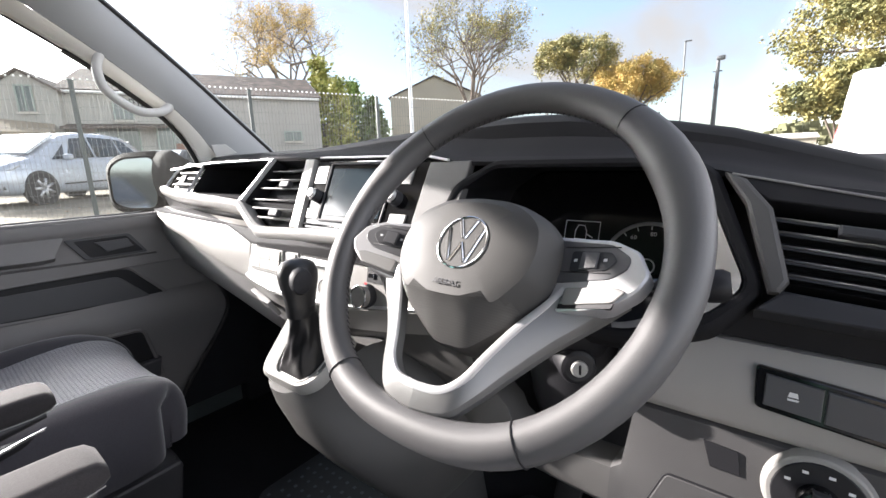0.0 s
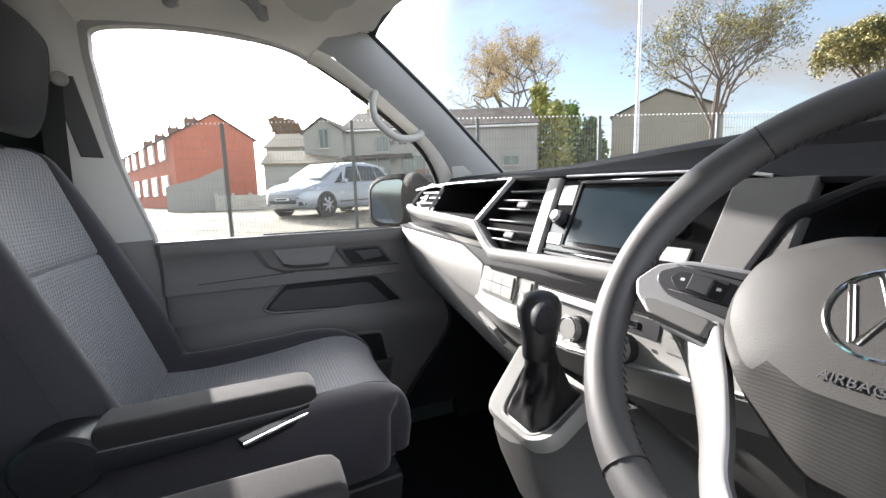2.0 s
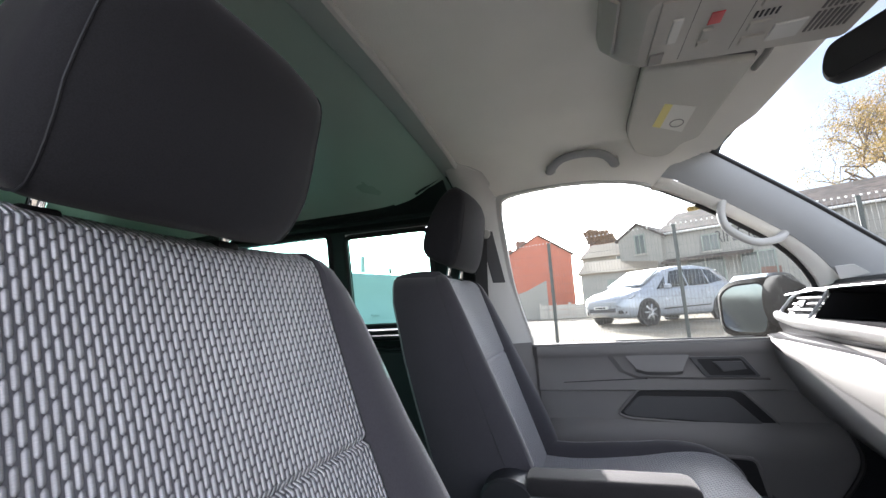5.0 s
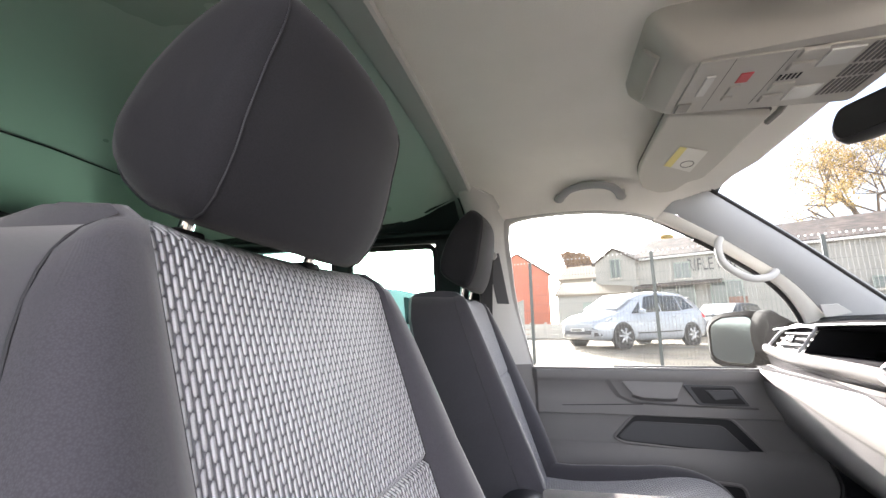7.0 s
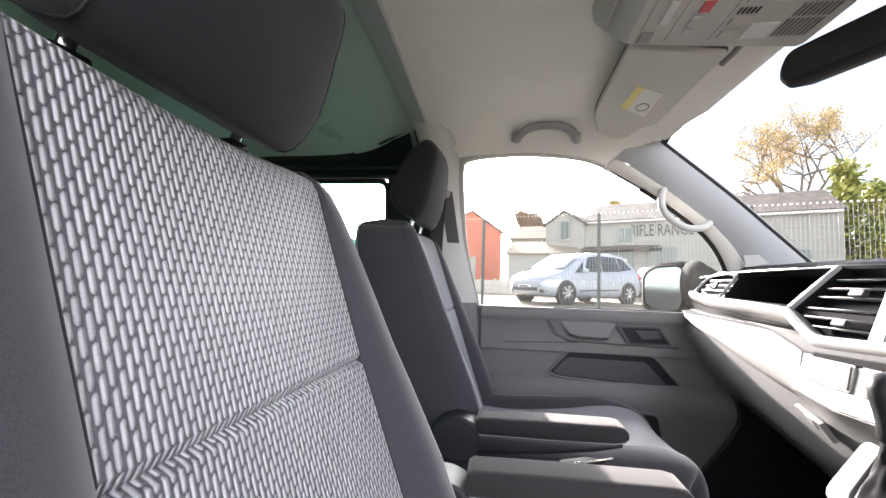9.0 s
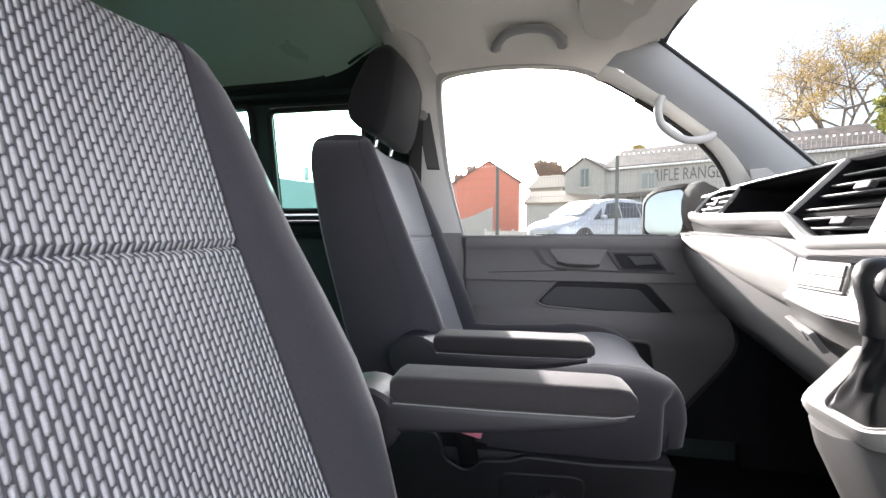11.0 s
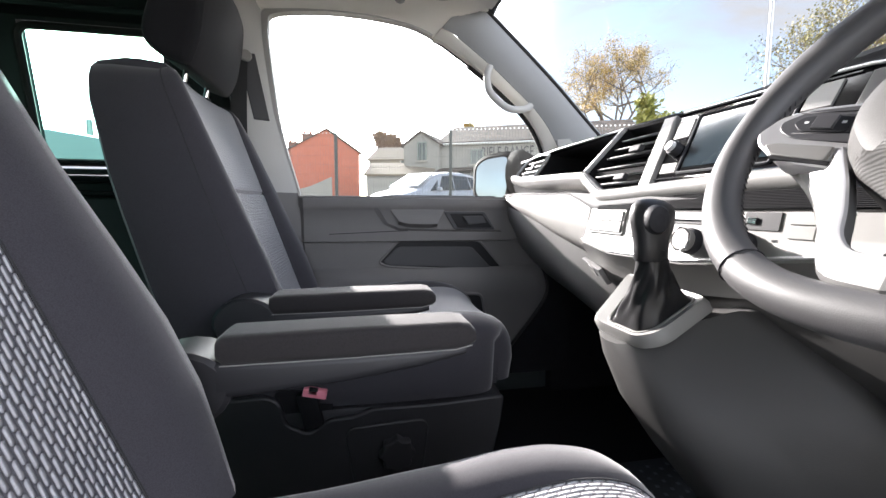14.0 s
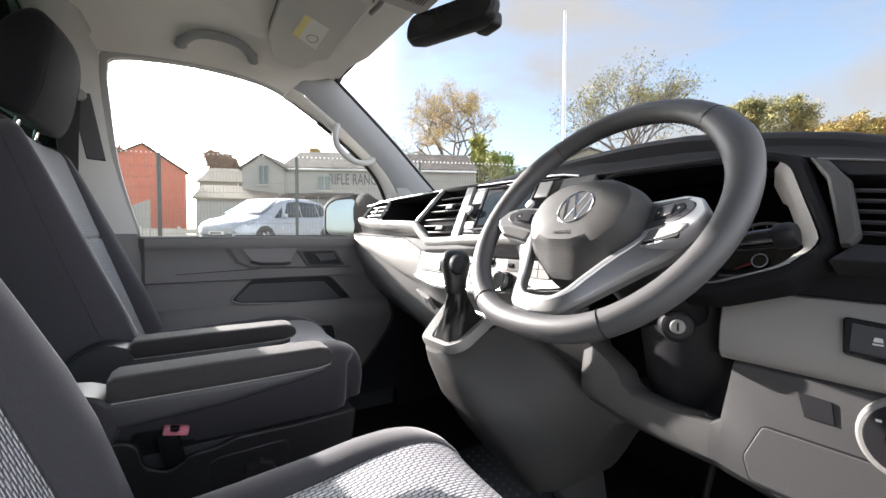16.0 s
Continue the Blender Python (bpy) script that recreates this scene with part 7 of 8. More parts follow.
        part("tongue_edge", tubed([(-0.190, -0.338, 1.018), (-0.222, -0.275, 1.019), (-0.256, -0.206, 1.019)], 0.0028, 6), "chrome", b)
    return s


seat(-0.482, 1, "dark grey cloth passenger seat with woven insert and folded armrest", dy=0.012, dz=0.010, rise=1.035, lift_head=0.046, reach=0.020)
seat(0.395, -1, "dark grey cloth driver's seat with light woven insert", True, dz=-0.028, lift_head=0.004)


# ==== outside ====
EYE0 = Vector((0.60, -0.35, 1.38))


def far(az, d, el=0.0):
    """A place d metres off, at a bearing from the van's nose (clockwise) and an elevation, in degrees."""
    a = radians(az)
    return Vector((EYE0.x + d * math.sin(a), EYE0.y + d * math.cos(a), EYE0.z + d * math.tan(radians(el))))


def gz(x, y):
    """Height of the ground: the van stands in a shallow dip."""
    d = math.hypot(max(0.0, abs(x) - 1.2), max(0.0, abs(y) - 2.5))
    return min(0.85, 0.085 * d) + 0.01 * math.sin(x * 0.7) * math.cos(y * 0.6) * min(1, d / 4)


X = {
    "ground": material("worn_gravel_and_tarmac", (0.150, 0.135, 0.110), 0.95, spec=0.15, grain=1.0, grain_size=0.06, mottle=0.40, mottle_size=0.9, col2=(0.23, 0.20, 0.155), col_size=1.3),
    "render": material("white_wall_render", (0.31, 0.30, 0.275), 0.9, spec=0.2, grain=0.4, grain_size=0.03, mottle=0.10, mottle_size=1.2),
    "cream": material("cream_wall_render", (0.36, 0.33, 0.27), 0.9, spec=0.2, mottle=0.10, mottle_size=1.2),
    "slate": material("grey_brown_roof_slates", (0.060, 0.052, 0.047), 0.85, spec=0.2, mottle=0.3, mottle_size=0.5, col2=(0.10, 0.080, 0.068), col_size=0.5),
    "tile": material("weathered_pale_roof_tiles", (0.20, 0.165, 0.12), 0.85, mottle=0.2, mottle_size=0.5),
    "brick": brickwork("red_brick", (0.50, 0.165, 0.105), (0.45, 0.14, 0.09), (0.44, 0.17, 0.12), 0.225, 0.075, "Y"),
    "brick_front": material("brown_brick_front", (0.20, 0.11, 0.085), 0.9, mottle=0.2, mottle_size=0.4),
    "concrete": material("pale_concrete", (0.46, 0.43, 0.38), 0.9, grain=0.4, grain_size=0.03, mottle=0.15, mottle_size=0.6),
    "window": material("dark_window_glass", (0.06, 0.08, 0.078), 0.08, spec=0.6, mottle=0.1),
    "frame": material("white_window_frame", (0.70, 0.70, 0.68), 0.5),
    "green_frame": material("grey_green_window", (0.22, 0.26, 0.23), 0.5, mottle=0.15),
    "post": material("grey_green_fence_post", (0.055, 0.065, 0.062), 0.5, mottle=0.1),
    "wire": material("galvanised_wire", (0.13, 0.135, 0.135), 0.6, metal=0.2),
    "spike": material("bright_spike_strip", (0.55, 0.55, 0.53), 0.5),
    "pole": material("pale_steel_pole", (0.55, 0.56, 0.57), 0.45, metal=0.3),
    "darkpole": material("dark_steel_pole", (0.07, 0.075, 0.08), 0.5),
    "bark": material("grey_bark", (0.13, 0.105, 0.085), 0.95, grain=0.8, grain_size=0.03, mottle=0.2),
    "leaf_yellow": material("yellow_autumn_leaves", (0.52, 0.34, 0.095), 0.7, mottle=0.35, mottle_size=0.4, col2=(0.30, 0.24, 0.07), col_size=0.8),
    "leaf_lime": material("lime_autumn_leaves", (0.33, 0.31, 0.07), 0.65, mottle=0.35, mottle_size=0.4, col2=(0.22, 0.26, 0.06), col_size=0.7),
    "leaf_green": material("green_leaves", (0.17, 0.25, 0.06), 0.6, mottle=0.35, mottle_size=0.4, col2=(0.20, 0.22, 0.05), col_size=0.9),
    "leaf_olive": material("olive_autumn_leaves", (0.32, 0.27, 0.09), 0.7, mottle=0.35, mottle_size=0.4, col2=(0.11, 0.115, 0.04), col_size=0.8),
    "leaf_brown": material("brown_autumn_leaves", (0.24, 0.15, 0.09), 0.75, mottle=0.3, mottle_size=0.4),
    "leaf_dark": material("dark_conifer", (0.10, 0.15, 0.06), 0.8, mottle=0.35, mottle_size=0.3, col2=(0.11, 0.14, 0.04), col_size=0.5),
    "paint": material("silver_white_car_paint", (0.36, 0.385, 0.43), 0.25, metal=0.2, coat=0.7, mottle=0.02),
    "teal": material("white_van_paint", (0.60, 0.62, 0.64), 0.3, coat=0.5, mottle=0.02),
    "carglass": material("car_window_glass", (0.02, 0.025, 0.028), 0.05, spec=0.7),
    "tyre": material("tyre_rubber", (0.018, 0.018, 0.018), 0.8),
    "alloy": material("alloy_wheel", (0.45, 0.45, 0.46), 0.3, metal=0.8),
    # lamp lenses, and the painted white reflection on the cars' windscreens
    "lens": material("lamp_lens_and_windscreen_glare", (0.55, 0.57, 0.60), 0.1, metal=0.3),
    "dark": material("dark_trim", (0.02, 0.02, 0.022), 0.4),
    "darkcar": material("dark_grey_car_paint", (0.022, 0.025, 0.030), 0.45, coat=0.1),
    "hedge": material("far_hedge", (0.10, 0.10, 0.05), 0.9, mottle=0.3, mottle_size=1.5),
}
M.update(X)


def ground():
    n = 70
    xs = [(-1 if k < 0 else 1) * (abs(k) / 35) ** 2.4 * 420 for k in range(-35, 36)]
    bm = bmesh.new()
    rows = [[bm.verts.new((x, y, gz(x, y))) for x in xs] for y in xs]
    for a, b in zip(rows, rows[1:]):
        for i in range(n):
            bm.faces.new((a[i], a[i + 1], b[i + 1], b[i]))
    part("ground", bm, "ground", tags=("worn pale gravel and tarmac yard", "ground", "", "structure"))
    rng = random.Random(3)
    v, f = [], []
    for k in range(2600):
        d = rng.uniform(4, 26)
        p = far(rng.uniform(-125, -30), d)
        s = rng.uniform(0.015, 0.05)
        a = rng.uniform(0, 6.28)
        z = gz(p.x, p.y) + 0.006
        i = len(v)
        for q in range(4):
            v.append((p.x + s * math.cos(a + q * 1.57), p.y + s * math.sin(a + q * 1.57), z + rng.uniform(0, 0.02)))
        f.append((i, i + 1, i + 2, i + 3))
    me = bpy.data.meshes.new("fallen_leaves")
    me.from_pydata(v, [], f)
    me.materials.append(M["leaf_brown"])
    tagged(new("fallen_leaves", me), "scattered brown leaves on the gravel", "leaves", "", "stuff")


ground()


def fence():
    """Tall mesh panels between steel posts, along the left and front of the yard."""
    D, phi, s = 8.65, radians(-69.5), 2.5
    mid = Vector((EYE0.x + D * math.sin(phi), EYE0.y + D * math.cos(phi), 0))
    along = Vector((math.cos(phi), -math.sin(phi), 0))
    fe = thing("mesh_fence", (mid.x, mid.y, gz(mid.x, mid.y)), "tall grey-green wire mesh fence with spiked top rail", "fence")
    pts = [mid + along * (s * (k + 0.5)) for k in range(-4, 4)]
    top = 2.86
    for p in pts:
        g = gz(p.x, p.y)
        part("post", box((p.x, p.y, (top + g) / 2 - 0.1), (0.06, 0.06, top - g + 0.2), 0.008, 1, Matrix.Rotation(-phi, 3, "Z")), "post", fe, flat=True)
    for a, b in zip(pts, pts[1:]):
        g = min(gz(a.x, a.y), gz(b.x, b.y)) + 0.05
        vs, fs = [], []
        def bar(p, q, r):
            d = (q - p).normalized()
            u = d.orthogonal().normalized() * r
            w = d.cross(u)
            i = len(vs)
            for c in (p, q):
                vs.extend((c + u, c + w, c - u, c - w))
            fs.extend(((i, i + 1, i + 5, i + 4), (i + 1, i + 2, i + 6, i + 5), (i + 2, i + 3, i + 7, i + 6), (i + 3, i, i + 4, i + 7)))
        for k in range(1, 42):
            p = a.lerp(b, k / 42)
            bar(Vector((p.x, p.y, g)), Vector((p.x, p.y, top - 0.03)), 0.0026)
        k = g + 0.1
        while k < top:
            bar(Vector((a.x, a.y, k)), Vector((b.x, b.y, k)), 0.0030)
            k += 0.2
        me = bpy.data.meshes.new("mesh_panel")
        me.from_pydata([tuple(q - origin(fe)) for q in vs], [], fs)
        me.materials.append(M["wire"])
        ob = new("mesh_panel", me)
        ob.parent = fe
        tagged(ob, kind="stuff")
        bm = bmesh.new()
        for k in range(30):
            p = a.lerp(b, (k + 0.5) / 30)
            rbox(bm, (p.x, p.y, top + 0.005), (0.022, 0.022, 0.026), 0)
        part("spike_strip", bm, "spike", fe, flat=True, tags=("pale studs along the fence top", "", "", "stuff"))


fence()


def house(name, at, yaw, w, d, h, rise, wall, roof, label, windows=(), gable_x=False, over=0.15, chimneys=()):
    """A gabled block: w along its front, d deep, walls h high, ridge rise above them; at: the front's left foot; windows: (x, z, w, h, style) on the front."""
    o = thing(name, tuple(at), label, "house")
    R = Matrix.Translation(at) @ Matrix.Rotation(radians(yaw), 4, "Z")

    def L(x, y, z):
        return R @ Vector((x, y, z))
    bm = bmesh.new()
    if gable_x:      # ridge runs back: the gable faces the front
        ring = [(0, 0), (w, 0), (w, h), (w / 2, h + rise), (0, h)]
        prism(bm, [L(x, 0, z) for x, z in ring], R.to_3x3() @ Vector((0, d, 0)))
    else:
        ring = [(0, 0), (d, 0), (d, h), (d / 2, h + rise), (0, h)]
        prism(bm, [L(0, y, z) for y, z in ring], R.to_3x3() @ Vector((w, 0, 0)))
    part("wall", bm, wall, o, flat=True)
    t = 0.12
    slabs = []
    if gable_x:
        k = rise / (w / 2)
        slabs = [[L(-over, -over, h - over * k), L(w / 2, -over, h + rise), L(w / 2, d + over, h + rise), L(-over, d + over, h - over * k)], [L(w + over, -over, h - over * k), L(w / 2, -over, h + rise), L(w / 2, d + over, h + rise), L(w + over, d + over, h - over * k)]]
    else:
        k = rise / (d / 2)
        slabs = [[L(-over, -over, h - over * k), L(-over, d / 2, h + rise), L(w + over, d / 2, h + rise), L(w + over, -over, h - over * k)], [L(-over, d + over, h - over * k), L(-over, d / 2, h + rise), L(w + over, d / 2, h + rise), L(w + over, d + over, h - over * k)]]
    for sl in slabs:
        part("roof", plate(sl, (0, 0, t)), roof, o, flat=True)
    for x, z, ww, wh, style in windows:
        win = part("window", plate([L(x, -0.02, z), L(x + ww, -0.02, z), L(x + ww, -0.02, z + wh), L(x, -0.02, z + wh)], R.to_3x3() @ Vector((0, -0.03, 0))), "window" if style != "door" else "green_frame", o, flat=True)
        fm = "frame" if style == "white" else "green_frame"
        for bx, bz, bw, bh in ((x - 0.05, z - 0.05, 0.07, wh + 0.1), (x + ww - 0.02, z - 0.05, 0.07, wh + 0.1), (x, z + wh - 0.02, ww, 0.07), (x + ww / 2 - 0.03, z, 0.06, wh)):
            part("frame", plate([L(bx, -0.05, bz), L(bx + bw, -0.05, bz), L(bx + bw, -0.05, bz + bh), L(bx, -0.05, bz + bh)], R.to_3x3() @ Vector((0, -0.03, 0))), fm, win, flat=True)
        part("sill", plate([L(x - 0.1, -0.03, z - 0.12), L(x + ww + 0.1, -0.03, z - 0.12), L(x + ww + 0.1, -0.03, z - 0.04), L(x - 0.1, -0.03, z - 0.04)], R.to_3x3() @ Vector((0, -0.1, 0))), "concrete", win, flat=True)
    for x in chimneys:
        ch = part("chimney", box(tuple(L(x, d / 2, h + rise + 0.45)), (0.9, 0.6, 1.3), 0.02), "brick_front", o, flat=True)
        for q in (-0.2, 0.2):
            part("chimney_pot", tubed([L(x + q, d / 2, h + rise + 1.05), L(x + q, d / 2, h + rise + 1.45)], 0.12, 8), "brick", ch)
    return o, L


def between(az0, d0, az1, d1):
    """Foot, turn and length of a front that runs from one bearing to another (left to right as seen)."""
    a, b = far(az0, d0), far(az1, d1)
    a.z = b.z = 0.8
    v = b - a
    return a, math.degrees(math.atan2(v.y, v.x)), v.length


def up(az, d, el):
    return far(az, d, el).z - 0.8


def houses():
    # red brick terrace: its gable end faces the yard, its front runs off to the left
    a, y, w = between(-98.4, 33, -89.9, 34.5)
    o, L = house("brick_terrace", a, y, w, 26, up(-90, 34.5, 7.0), up(-95, 34, 9.7) - up(-90, 34.5, 7.0), "brick", "slate", "red brick end-of-terrace house with chimneys", gable_x=True)
    for k in range(4):
        p = L(w / 2, 5.5 + 5.5 * k, up(-95, 34, 9.7) + 0.10)
        ch = part("chimney", box(tuple(p), (0.6, 0.9, 0.8), 0.02), "brick_front", o, flat=True)
        for q in (-0.25, 0.25):
            part("chimney_pot", tubed([p + Vector((0, q, 0.35)), p + Vector((0, q, 0.62))], 0.10, 8), "brick", ch)
    # its long front side, with pale bays
    for k in range(6):
        for z in (1.0, 3.4):
            p0, p1 = L(-0.05, 2.0 + 3.6 * k, z), L(-0.05, 3.6 + 3.6 * k, z)
            win = part("window", plate([p0, p1, p1 + Vector((0, 0, 1.3)), p0 + Vector((0, 0, 1.3))], L(-0.08, 0, 0) - L(0, 0, 0)), "window", o, flat=True)
            part("frame", tubed([p0, p1, p1 + Vector((0, 0, 1.3)), p0 + Vector((0, 0, 1.3))], 0.09, 4, closed=True), "frame", win)
    # white yard wall in front of it
    w0, w1 = far(-99.5, 24), far(-93.5, 23)
    yw = thing("yard_wall", (w0.x, w0.y, gz(w0.x, w0.y)), "white rendered yard wall with a stepped top", "wall")
    q0, q1 = Vector((w0.x, w0.y, 0.7)), Vector((w1.x, w1.y, 0.7))
    part("wall", plate([q0, q1, q1 + Vector((0, 0, 2.2)), q0.lerp(q1, 0.55) + Vector((0, 0, 1.7)), q0 + Vector((0, 0, 1.35))], (-0.25, 0, 0)), "render", yw, flat=True)
    # low concrete-panel wall along the lot's far edge
    e0, e1 = far(-94.5, 23), far(-80, 24)
    pw = thing("panel_wall", (e0.x, e0.y, gz(e0.x, e0.y)), "low pale concrete panel wall behind the parked car", "wall")
    for k in range(8):
        p, q = e0.lerp(e1, k / 8), e0.lerp(e1, (k + 0.94) / 8)
        for j in range(3):
            z = 0.78 + 0.27 * j
            part("panel", plate([Vector((p.x, p.y, z)), Vector((q.x, q.y, z)), Vector((q.x, q.y, z + 0.255)), Vector((p.x, p.y, z + 0.255))], (-0.06, 0, 0)), "concrete", pw, flat=True)
        part("post", box((p.x, p.y, 1.2), (0.14, 0.14, 0.95), 0.01), "concrete", pw, flat=True)
    # white house with a cross gable and the long white hall beside it
    dh = 28.0
    a, y, w = between(-84.0, dh, -79.2, dh * 0.965)
    o, L = house("white_house", a, y, w, 9, up(-83.4, dh, 8.0), up(-81.5, dh, 9.6) - up(-83.4, dh, 8.0), "render", "slate", "white rendered house with a slate cross gable", [(w * 0.42, up(-81, dh, 6.1), w * 0.22, 1.1, "green")], gable_x=True)
    a2, y2, w2 = between(-79.2, dh * 0.985, -53.6, 27.0)
    hz = up(-66, 25.8, 8.9)
    sx = lambda az: w2 * (az + 79.2) / 25.6
    o2, L2 = house("white_hall", a2, y2, w2, 10, hz, 1.85, "render", "slate", "long white rendered hall with slate roof and painted sign", [(sx(-74.7), up(-76, 27, 5.75), 0.75, 0.85, "green"), (sx(-76.5), up(-76, 27, 2.2), 1.7, 1.4, "green"), (sx(-71.2), up(-71, 26.5, 2.4), 1.4, 1.25, "green"), (sx(-58.0), up(-58, 26, 3.6), 0.9, 0.5, "green")], chimneys=())
    nx = (L2(1, 0, 0) - L2(0, 0, 0)).normalized()
    nn = (L2(0, -1, 0) - L2(0, 0, 0)).normalized()
    T = Matrix.Translation(L2(sx(-69.9), -0.03, up(-71, 26.4, 7.25))) @ Matrix((nx, Vector((0, 0, 1)), nn)).transposed().to_4x4()
    lettering("sign", "RIFLE RANGE", 0.98, T, "dark", o2, 0.01, "dark painted words on the white wall", flatx=0.57)
    part("gutter", tubed([L2(0, -0.2, hz - 0.08), L2(w2, -0.2, hz - 0.08)], 0.07, 6), "frame", o2)
    part("canopy", plate([L2(sx(-79), -0.02, up(-75, 27, 5.05)), L2(sx(-70.0), -0.02, up(-75, 27, 5.15)), L2(sx(-70.0), -0.9, up(-75, 27, 4.75)), L2(sx(-79), -0.9, up(-75, 27, 4.6))], (0, 0, 0.10)), "slate", o2, flat=True)
    part("door", plate([L2(sx(-69.8), -0.02, 0), L2(sx(-67.9), -0.02, 0), L2(sx(-67.9), -0.02, 2.1), L2(sx(-69.8), -0.02, 2.1)], nn * 0.05), "brick_front", o2, flat=True)
    part("wall_base", plate([L2(sx(-72), -0.02, -0.2), L2(w2, -0.02, -0.2), L2(w2, -0.02, 0.75), L2(sx(-72), -0.02, 0.75)], nn * 0.05), "slate", o2, flat=True)
    # low outbuilding and the older cottage behind it
    a3, y3, w3 = between(-89.0, 26.5, -80.2, 26.0)
    house("outbuilding", a3, y3, w3, 5, up(-88, 26.5, 4.1), 0.9, "render", "tile", "low white outbuilding with a weathered tile roof", [(w3 * 0.38, 0.6, 1.3, 1.4, "door")])
    a4, y4, w4 = between(-88.6, 34, -82.5, 33)
    house("cottage", a4, y4, w4, 6, up(-88, 34, 6.1), 1.3, "cream", "tile", "cream cottage with a pale tiled roof", [(w4 * 0.7, 3.3, 0.9, 0.9, "white")])
    # long low shed behind the yard
    o = thing("grey_shed", (-4.5, -24, 0.8), "long low grey-green shed behind the yard", "shed")
    part("wall", box((-4.5, -27, 1.85), (15, 6, 2.3), 0.02), "post", o, flat=True)
    part("roof", plate([(-12.3, -23.8, 3.0), (3.3, -23.8, 3.0), (3.3, -30.2, 3.25), (-12.3, -30.2, 3.25)], (0, 0, 0.10)), "slate", o, flat=True)
    # beige gable further along
    a5, y5, w5 = between(-44.6, 36, -33, 36)
    house("beige_building", a5, y5, w5, 12, up(-44, 36, 8.5), up(-39, 36, 10.9) - up(-44, 36, 8.5), "cream", "slate", "beige rendered building with a low gable", gable_x=True)


houses()


def car(name, at, yaw, length, width, height, paint, label, van=False):
    """A parked car; at: ground under its middle; yaw: heading of its nose, degrees anticlockwise from +x."""
    c = thing(name, tuple(at), label, "van" if van else "car")
    R = Matrix.Translation(at) @ Matrix.Rotation(radians(yaw), 4, "Z")
    Lh, W = length / 2, width / 2

    def P(x, y, z):
        return R @ Vector((x * Lh, y * W, z * height))
    # stations along the length: x, half width, sill, belt, roof, roof half width
    if van:
        S = [(1.0, 0.80, 0.20, 0.36, 0.40, 0.74), (0.96, 0.95, 0.14, 0.44, 0.48, 0.88), (0.80, 1.0, 0.12, 0.52, 0.56, 0.90), (0.62, 1.0, 0.12, 0.54, 0.86, 0.84), (0.50, 1.0, 0.12, 0.54, 0.97, 0.84), (0.2, 1.0, 0.12, 0.54, 1.0, 0.86), (-0.5, 1.0, 0.12, 0.54, 1.0, 0.86), (-0.95, 0.98, 0.14, 0.54, 0.99, 0.86), (-1.0, 0.94, 0.20, 0.54, 0.95, 0.84)]
    else:
        S = [(1.0, 0.62, 0.22, 0.36, 0.40, 0.55), (0.96, 0.86, 0.16, 0.44, 0.49, 0.70), (0.85, 0.97, 0.13, 0.50, 0.56, 0.80), (0.62, 1.0, 0.12, 0.55, 0.63, 0.82), (0.50, 1.0, 0.12, 0.565, 0.70, 0.80), (0.22, 1.0, 0.12, 0.58, 0.93, 0.72), (0.0, 1.0, 0.12, 0.59, 0.99, 0.72), (-0.35, 1.0, 0.12, 0.60, 1.0, 0.72), (-0.65, 1.0, 0.12, 0.62, 0.965, 0.70), (-0.86, 0.97, 0.14, 0.64, 0.86, 0.66), (-0.96, 0.92, 0.18, 0.60, 0.70, 0.70), (-1.0, 0.80, 0.24, 0.50, 0.56, 0.66)]
    rings = []
    for x, w, s0, b, r, rw in S:
        h = [(0.82 * w, s0), (0.96 * w, s0 + 0.04), (w, s0 + 0.12), (w * 1.0, (s0 + b) / 2 + 0.03), (w * 0.975, b - 0.015), (w * 0.95, b), ((w * 0.95 + rw) / 2 + 0.01, (b + r) / 2), (rw, r - 0.025), (rw * 0.90, r - 0.006), (0.0, r)]
        rings.append([P(x, y, z) for y, z in h] + [P(x, -y, z) for y, z in reversed(h[:-1])])
    part("body", lofted(rings), paint, c, sharp=50)
    wx = (0.64, -0.62)
    rad = 0.205 if not van else 0.18
    for x in wx:
        for sg in (1, -1):
            ctr = P(x, sg * 0.90, 0)
            ctr.z += rad * height
            ax = (P(0, sg, 0) - P(0, 0, 0)).normalized()
            part("wheel_arch", knob(ctr - ax * 0.02, ax, rad * height * 1.15, 0.12, 24, 0.01), "dark", c)
            wl = part("wheel", knob(ctr - ax * 0.02, ax, rad * height, 0.135, 24, 0.03), "tyre", c)
            part("rim", knob(ctr + ax * 0.09, ax, rad * height * 0.68, 0.03, 20, 0.01), "dark", wl)
            for k in range(7):
                a = 2 * math.pi * k / 7
                u = (R.to_3x3() @ Vector((math.cos(a), 0, math.sin(a))))
                part("spoke", tubed([ctr + ax * 0.125, ctr + ax * 0.122 + u * rad * height * 0.66], [0.035, 0.028], 6), "alloy", wl)
    off = 1.006
    def glass_side(pts, nm="side_window"):
        for sg in (1, -1):
            q = []
            for x, t in pts:
                w, b, r, rw = (fx(-x, [-k[0] for k in S], [k[i] for k in S]) for i in (1, 3, 4, 5))
                yb, zb, yt, zt = w * 0.95, b, rw, r - 0.025
                m_y, m_z = (yb + yt) / 2 + 0.01, (b + r) / 2
                yy, zz = (yb + (m_y - yb) * t * 2, zb + (m_z - zb) * t * 2) if t < 0.5 else (m_y + (yt - m_y) * (t - 0.5) * 2, m_z + (zt - m_z) * (t - 0.5) * 2)
                q.append(P(x, sg * (yy + 0.012), zz))
            n = (P(0, sg, 0) - P(0, 0, 0)).normalized()
            part(nm, plate(q, n * 0.012), "carglass", c, flat=True)
